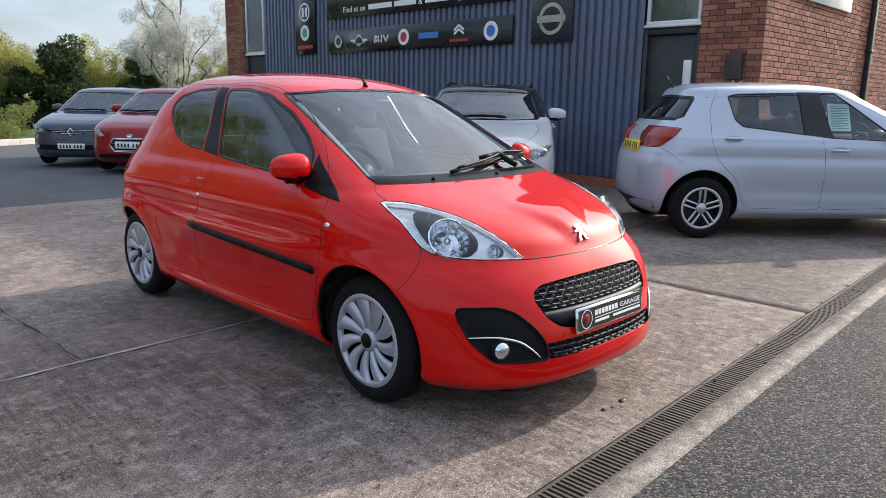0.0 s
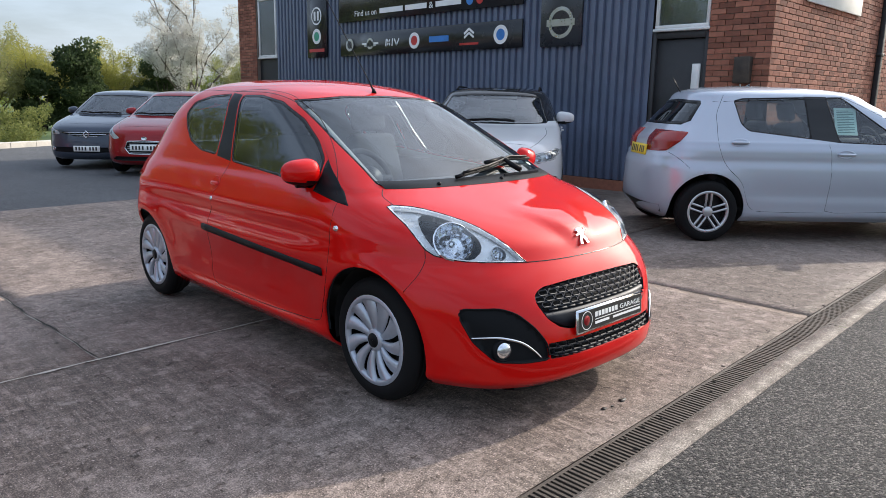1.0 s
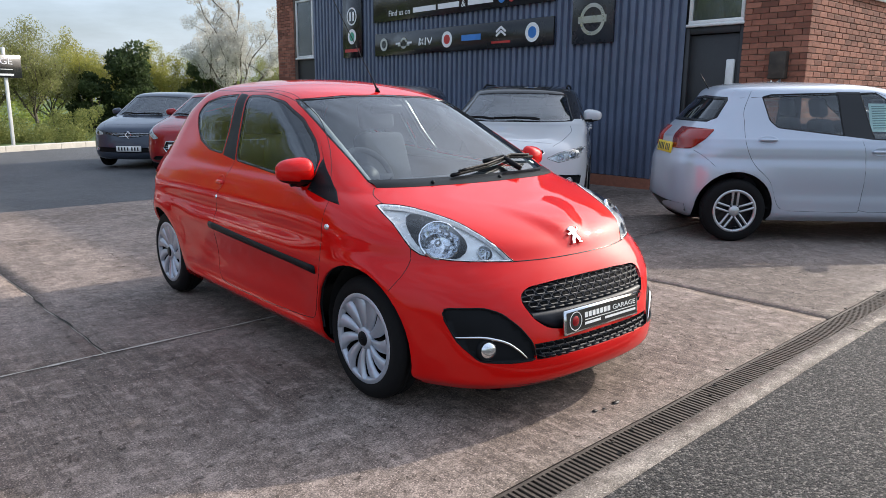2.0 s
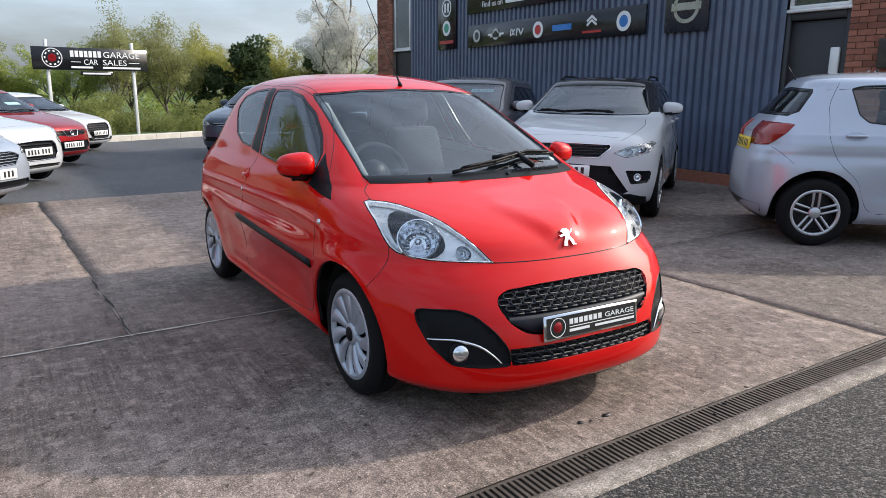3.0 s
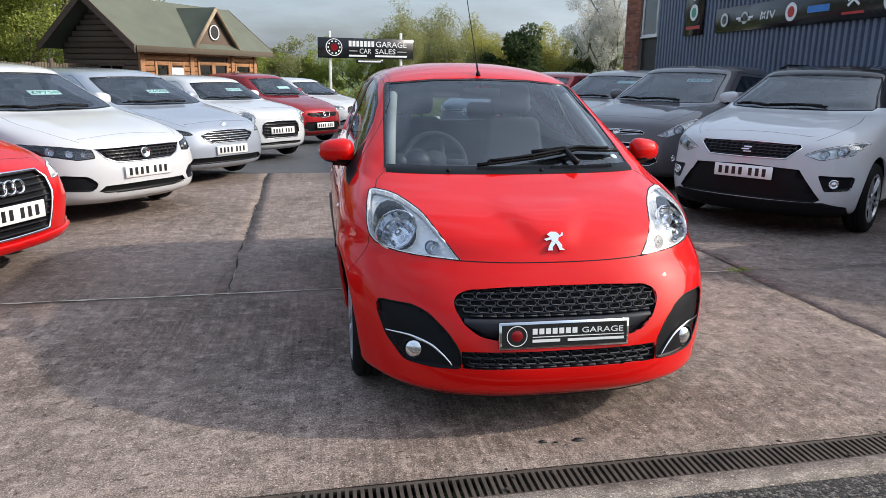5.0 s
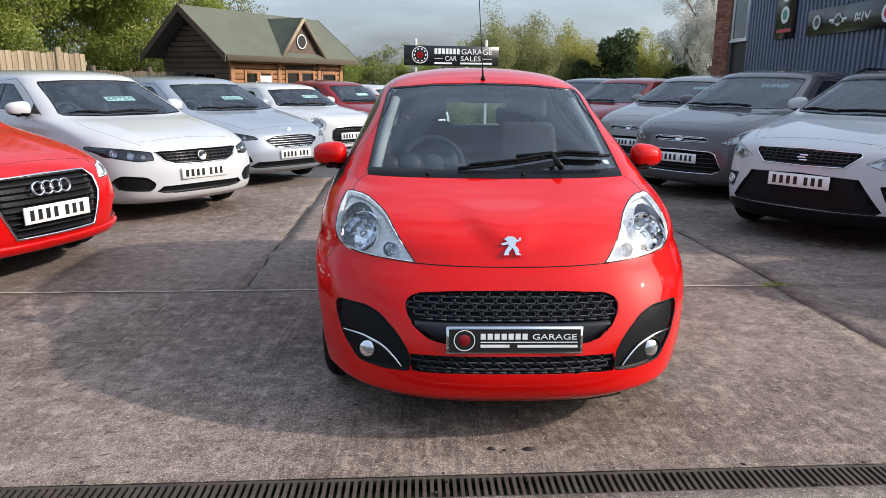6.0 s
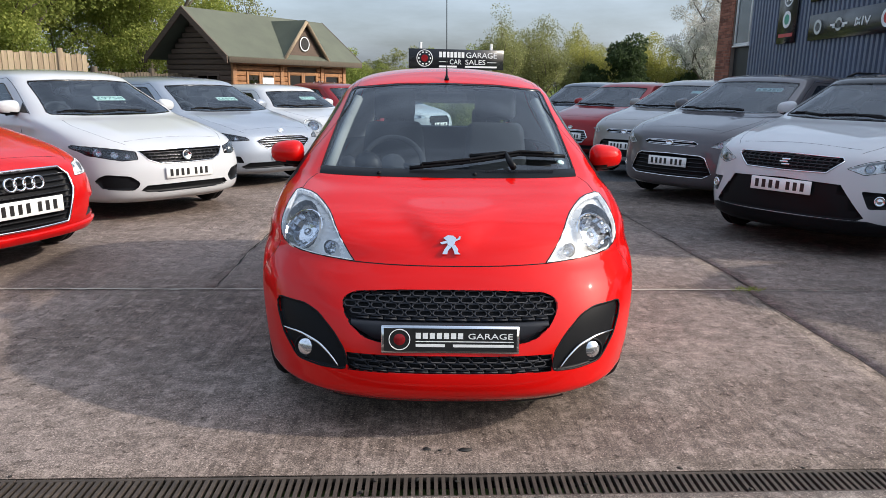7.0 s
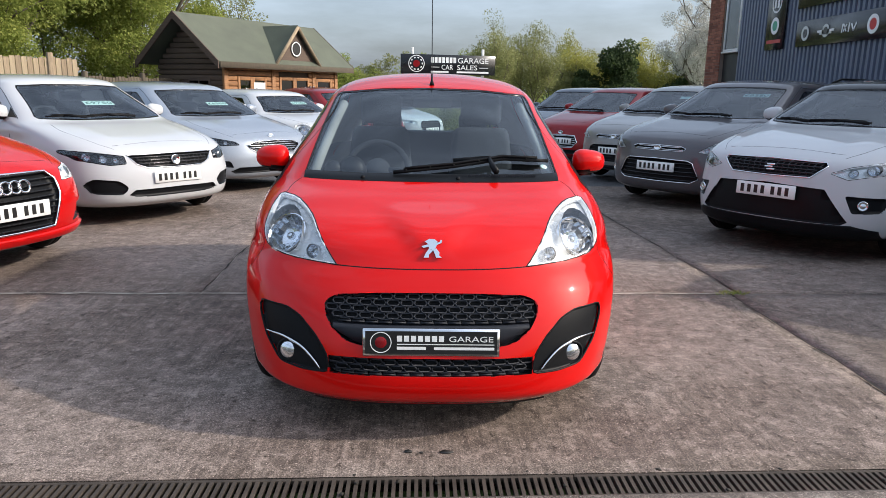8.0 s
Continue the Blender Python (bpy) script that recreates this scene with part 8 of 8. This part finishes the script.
def tree(name, label, at, high, spread, key, leaves, size, seed, trunk=0.14, low=0.3, clump=0.10):
    """A trunk that tapers, forking limbs, and a loose crown of leaves on the limbs' ends; high and spread in metres."""
    rng = random.Random(seed)
    t = thing(name, label, "tree", Matrix.Translation((at[0], at[1], ground_z(*at) - 0.1)))
    limbs, spots = [], []

    def limb(p, way, length, r, depth):
        pts, rs = [p], [r]
        for i in range(4):
            way = (way + Vector((rng.uniform(-1, 1), rng.uniform(-1, 1), rng.uniform(-0.2, 0.6))) * 0.24).normalized()
            p = p + way * length / 4
            pts.append(p)
            rs.append(r * (1 - 0.17 * (i + 1)))
            if depth < 3 and i >= 1:
                side = Vector((rng.uniform(-1, 1), rng.uniform(-1, 1), rng.uniform(0.0, 0.9))).normalized()
                limb(p, (way * 0.6 + side).normalized(), length * rng.uniform(0.5, 0.72), r * 0.5, depth + 1)
        limbs.append((pts, rs, 5 if depth else 8))
        if depth >= 1:
            spots.append((p, rng.uniform(0.6, 1.3)))
            spots.append((pts[2], rng.uniform(0.5, 1.0)))

    limbs.append(([Vector((0, 0, -0.1)), Vector((0.02, 0, low * 0.5)), Vector((0.0, 0, low))], [trunk * 1.35, trunk, trunk * 0.85], 9))
    for i in range(6):
        a = 2 * math.pi * (i + rng.random() * 0.6) / 6
        limb(Vector((0, 0, low * rng.uniform(0.7, 1.0))), Vector((math.cos(a), math.sin(a), rng.uniform(0.7, 1.5))).normalized(), rng.uniform(0.32, 0.5), trunk * 0.55, 1)
    limb(Vector((0, 0, low)), Vector((0, 0, 1)), 0.5, trunk * 0.7, 1)
    top = max(q.z for q, _ in spots) + 0.03
    wide = sorted(math.hypot(q.x, q.y) for q, _ in spots)[int(len(spots) * 0.93)]
    k = Vector((spread / wide, spread / wide, high / top))
    bm = bmesh.new()
    for pts, rs, seg in limbs:
        add_tube(bm, [Vector((q.x * k.x, q.y * k.y, q.z * k.z)) for q in pts], rs, seg)
    part("trunk", bm, M["bark"], t)
    leaf_cloud("crown", key, t, [(q.x * k.x, q.y * k.y, q.z * k.z, clump * high * r) for q, r in spots], leaves, size, seed)
    return t


def bush(name, label, at, size, key, leaves, leaf_size, seed, kind=""):
    rng = random.Random(seed)
    t = thing(name, label, "bush", Matrix.Translation((at[0], at[1], ground_z(*at) - 0.2)), kind=kind)
    spots = []
    for i in range(34):
        a, r, z = rng.uniform(0, 6.28), rng.random() ** 0.6, rng.random()
        spots.append((size[0] * r * math.cos(a) * (1 - 0.45 * z), size[1] * r * math.sin(a) * (1 - 0.45 * z), size[2] * z, rng.uniform(0.16, 0.30) * size[2] * 0.6))
    bm = bmesh.new()
    for s in spots[:14]:
        add_tube(bm, [(s[0] * 0.15, s[1] * 0.15, 0), (s[0] * 0.5, s[1] * 0.5, s[2] * 0.6), s[:3]], [0.05, 0.03, 0.01], 5)
    part("stems", bm, M["bark"], t)
    leaf_cloud("foliage", key, t, spots, leaves, leaf_size, seed)
    return t


tree("tree", "blossoming tree with white flowers behind the building's end", (14.6, 34.5), 9.8, 2.9, "blossom", 52000, 0.034, 3, low=0.2, clump=0.040)
bush("ivy_bush", "broad dark evergreen ivy-clad bush", (19.0, 48.0), (2.9, 2.4, 5.4), "leaf_dark", 24000, 0.10, 5)
bush("ivy_bush", "dark evergreen columnar ivy bush", (13.2, 47.0), (1.6, 1.5, 5.4), "leaf_dark", 16000, 0.10, 6)
bush("ivy_bush", "low dark green ivy bush", (10.8, 47.5), (1.9, 1.5, 3.6), "leaf_dark", 9000, 0.10, 16)
for n, (x, y, high, wide, key, count) in enumerate(((17.0, 51.0, 7.6, 2.6, "leaf_gold", 9000), (10.9, 50.0, 7.8, 2.8, "leaf_gold", 10000), (15.4, 54.0, 6.8, 2.6, "leaf_olive", 7000), (21.5, 52.0, 7.5, 3.0, "leaf_spring", 8000),
                                                   (7.2, 46.0, 8.2, 1.8, "leaf_olive", 6500), (8.8, 49.0, 7.0, 2.2, "leaf_olive", 6000), (5.3, 47.0, 7.0, 2.0, "leaf_olive", 6000), (4.2, 44.0, 8.3, 1.5, "leaf_olive", 5500), (2.0, 48.0, 6.0, 2.6, "leaf_spring", 8000),
                                                   (-0.6, 50.0, 5.8, 2.8, "leaf_spring", 8000), (-3.6, 47.0, 5.6, 2.8, "leaf_olive", 8000), (-6.2, 46.0, 5.4, 2.6, "leaf_spring", 8000), (26.0, 50.0, 8.0, 3.0, "leaf_olive", 8000), (31.0, 46.0, 8.0, 3.4, "leaf_spring", 8000))):
    words = {"leaf_gold": "gold-green spring tree beyond the yard", "leaf_olive": "half-bare olive-green tree beyond the yard", "leaf_spring": "rounded fresh spring-green tree beyond the yard"}[key]
    tree("tree", words, (x, y), high * 0.84, wide, key, int(count * 2.6), 0.048, 40 + n, low=0.22, clump=0.085, trunk=0.10)
tree("willow_tree", "large fresh-green willow behind the cabin", (-10.5, 23.5), 10.5, 4.6, "leaf_willow", 120000, 0.045, 14, low=0.16, clump=0.095, trunk=0.2)
tree("willow_tree", "large fresh-green willow behind the fence", (-12.6, 17.0), 10.5, 5.0, "leaf_willow", 140000, 0.042, 15, low=0.16, clump=0.100, trunk=0.2)
tree("willow_tree", "large fresh-green willow behind the fence", (-16.5, 21.0), 10.0, 4.6, "leaf_willow", 50000, 0.048, 18, low=0.16, clump=0.075, trunk=0.2)
for n, (x, y, w, h) in enumerate(((-15.5, 13.5, 3.4, 5.2), (-11.6, 15.8, 3.0, 4.6), (-9.4, 19.8, 2.6, 5.0), (-8.6, 25.0, 2.8, 4.6), (-14.5, 25.0, 4.0, 6.0))):
    bush("willow_thicket", "dense fresh-green willow thicket behind the fence", (x, y), (w, w * 0.8, h), "leaf_willow", 42000, 0.042, 60 + n)
tree("tree", "grey-green bare tree behind the cabin", (-9.2, 31.0), 7.6, 2.6, "leaf_olive", 14000, 0.05, 17, low=0.22, clump=0.07)


def build_far_wood():
    """Hedges and treetops along the far edge of the fields."""
    rng = random.Random(31)
    spots = []
    for i in range(330):
        a = radians(rng.uniform(0, 360))
        r = rng.uniform(52, 80)
        h = rng.uniform(1.2, 3.6)
        x, y = r * math.cos(a), r * math.sin(a)
        for z in np.linspace(0, h, 3):
            spots.append((x + rng.uniform(-1.5, 1.5), y, z - 1.4, rng.uniform(0.9, 1.9)))
    ob = leaf_cloud("far_wood", "leaf_spring", None, spots, 120000, 0.15, 32)
    tagged(ob, "distant hedges and spring woodland beyond the fields", "wood", kind="stuff")
    spots = []
    for i in range(26):
        t = (i + rng.random()) / 26
        x, y, big = -8 + 16 * t, 25.5 + 6 * t + rng.uniform(0, 4.5), rng.random() ** 1.6
        for k in range(3 + int(4 * big)):
            spots.append((x + rng.gauss(0, 0.5), y + rng.gauss(0, 0.5), -1.1 + (0.5 + 1.9 * big) * rng.random(), rng.uniform(0.35, 0.8)))
    ob = leaf_cloud("bank_scrub", "leaf_hedge", None, spots, 90000, 0.042, 33)
    tagged(ob, "brambles and young scrub on the bank below the yard", "scrub", kind="stuff")


build_far_wood()
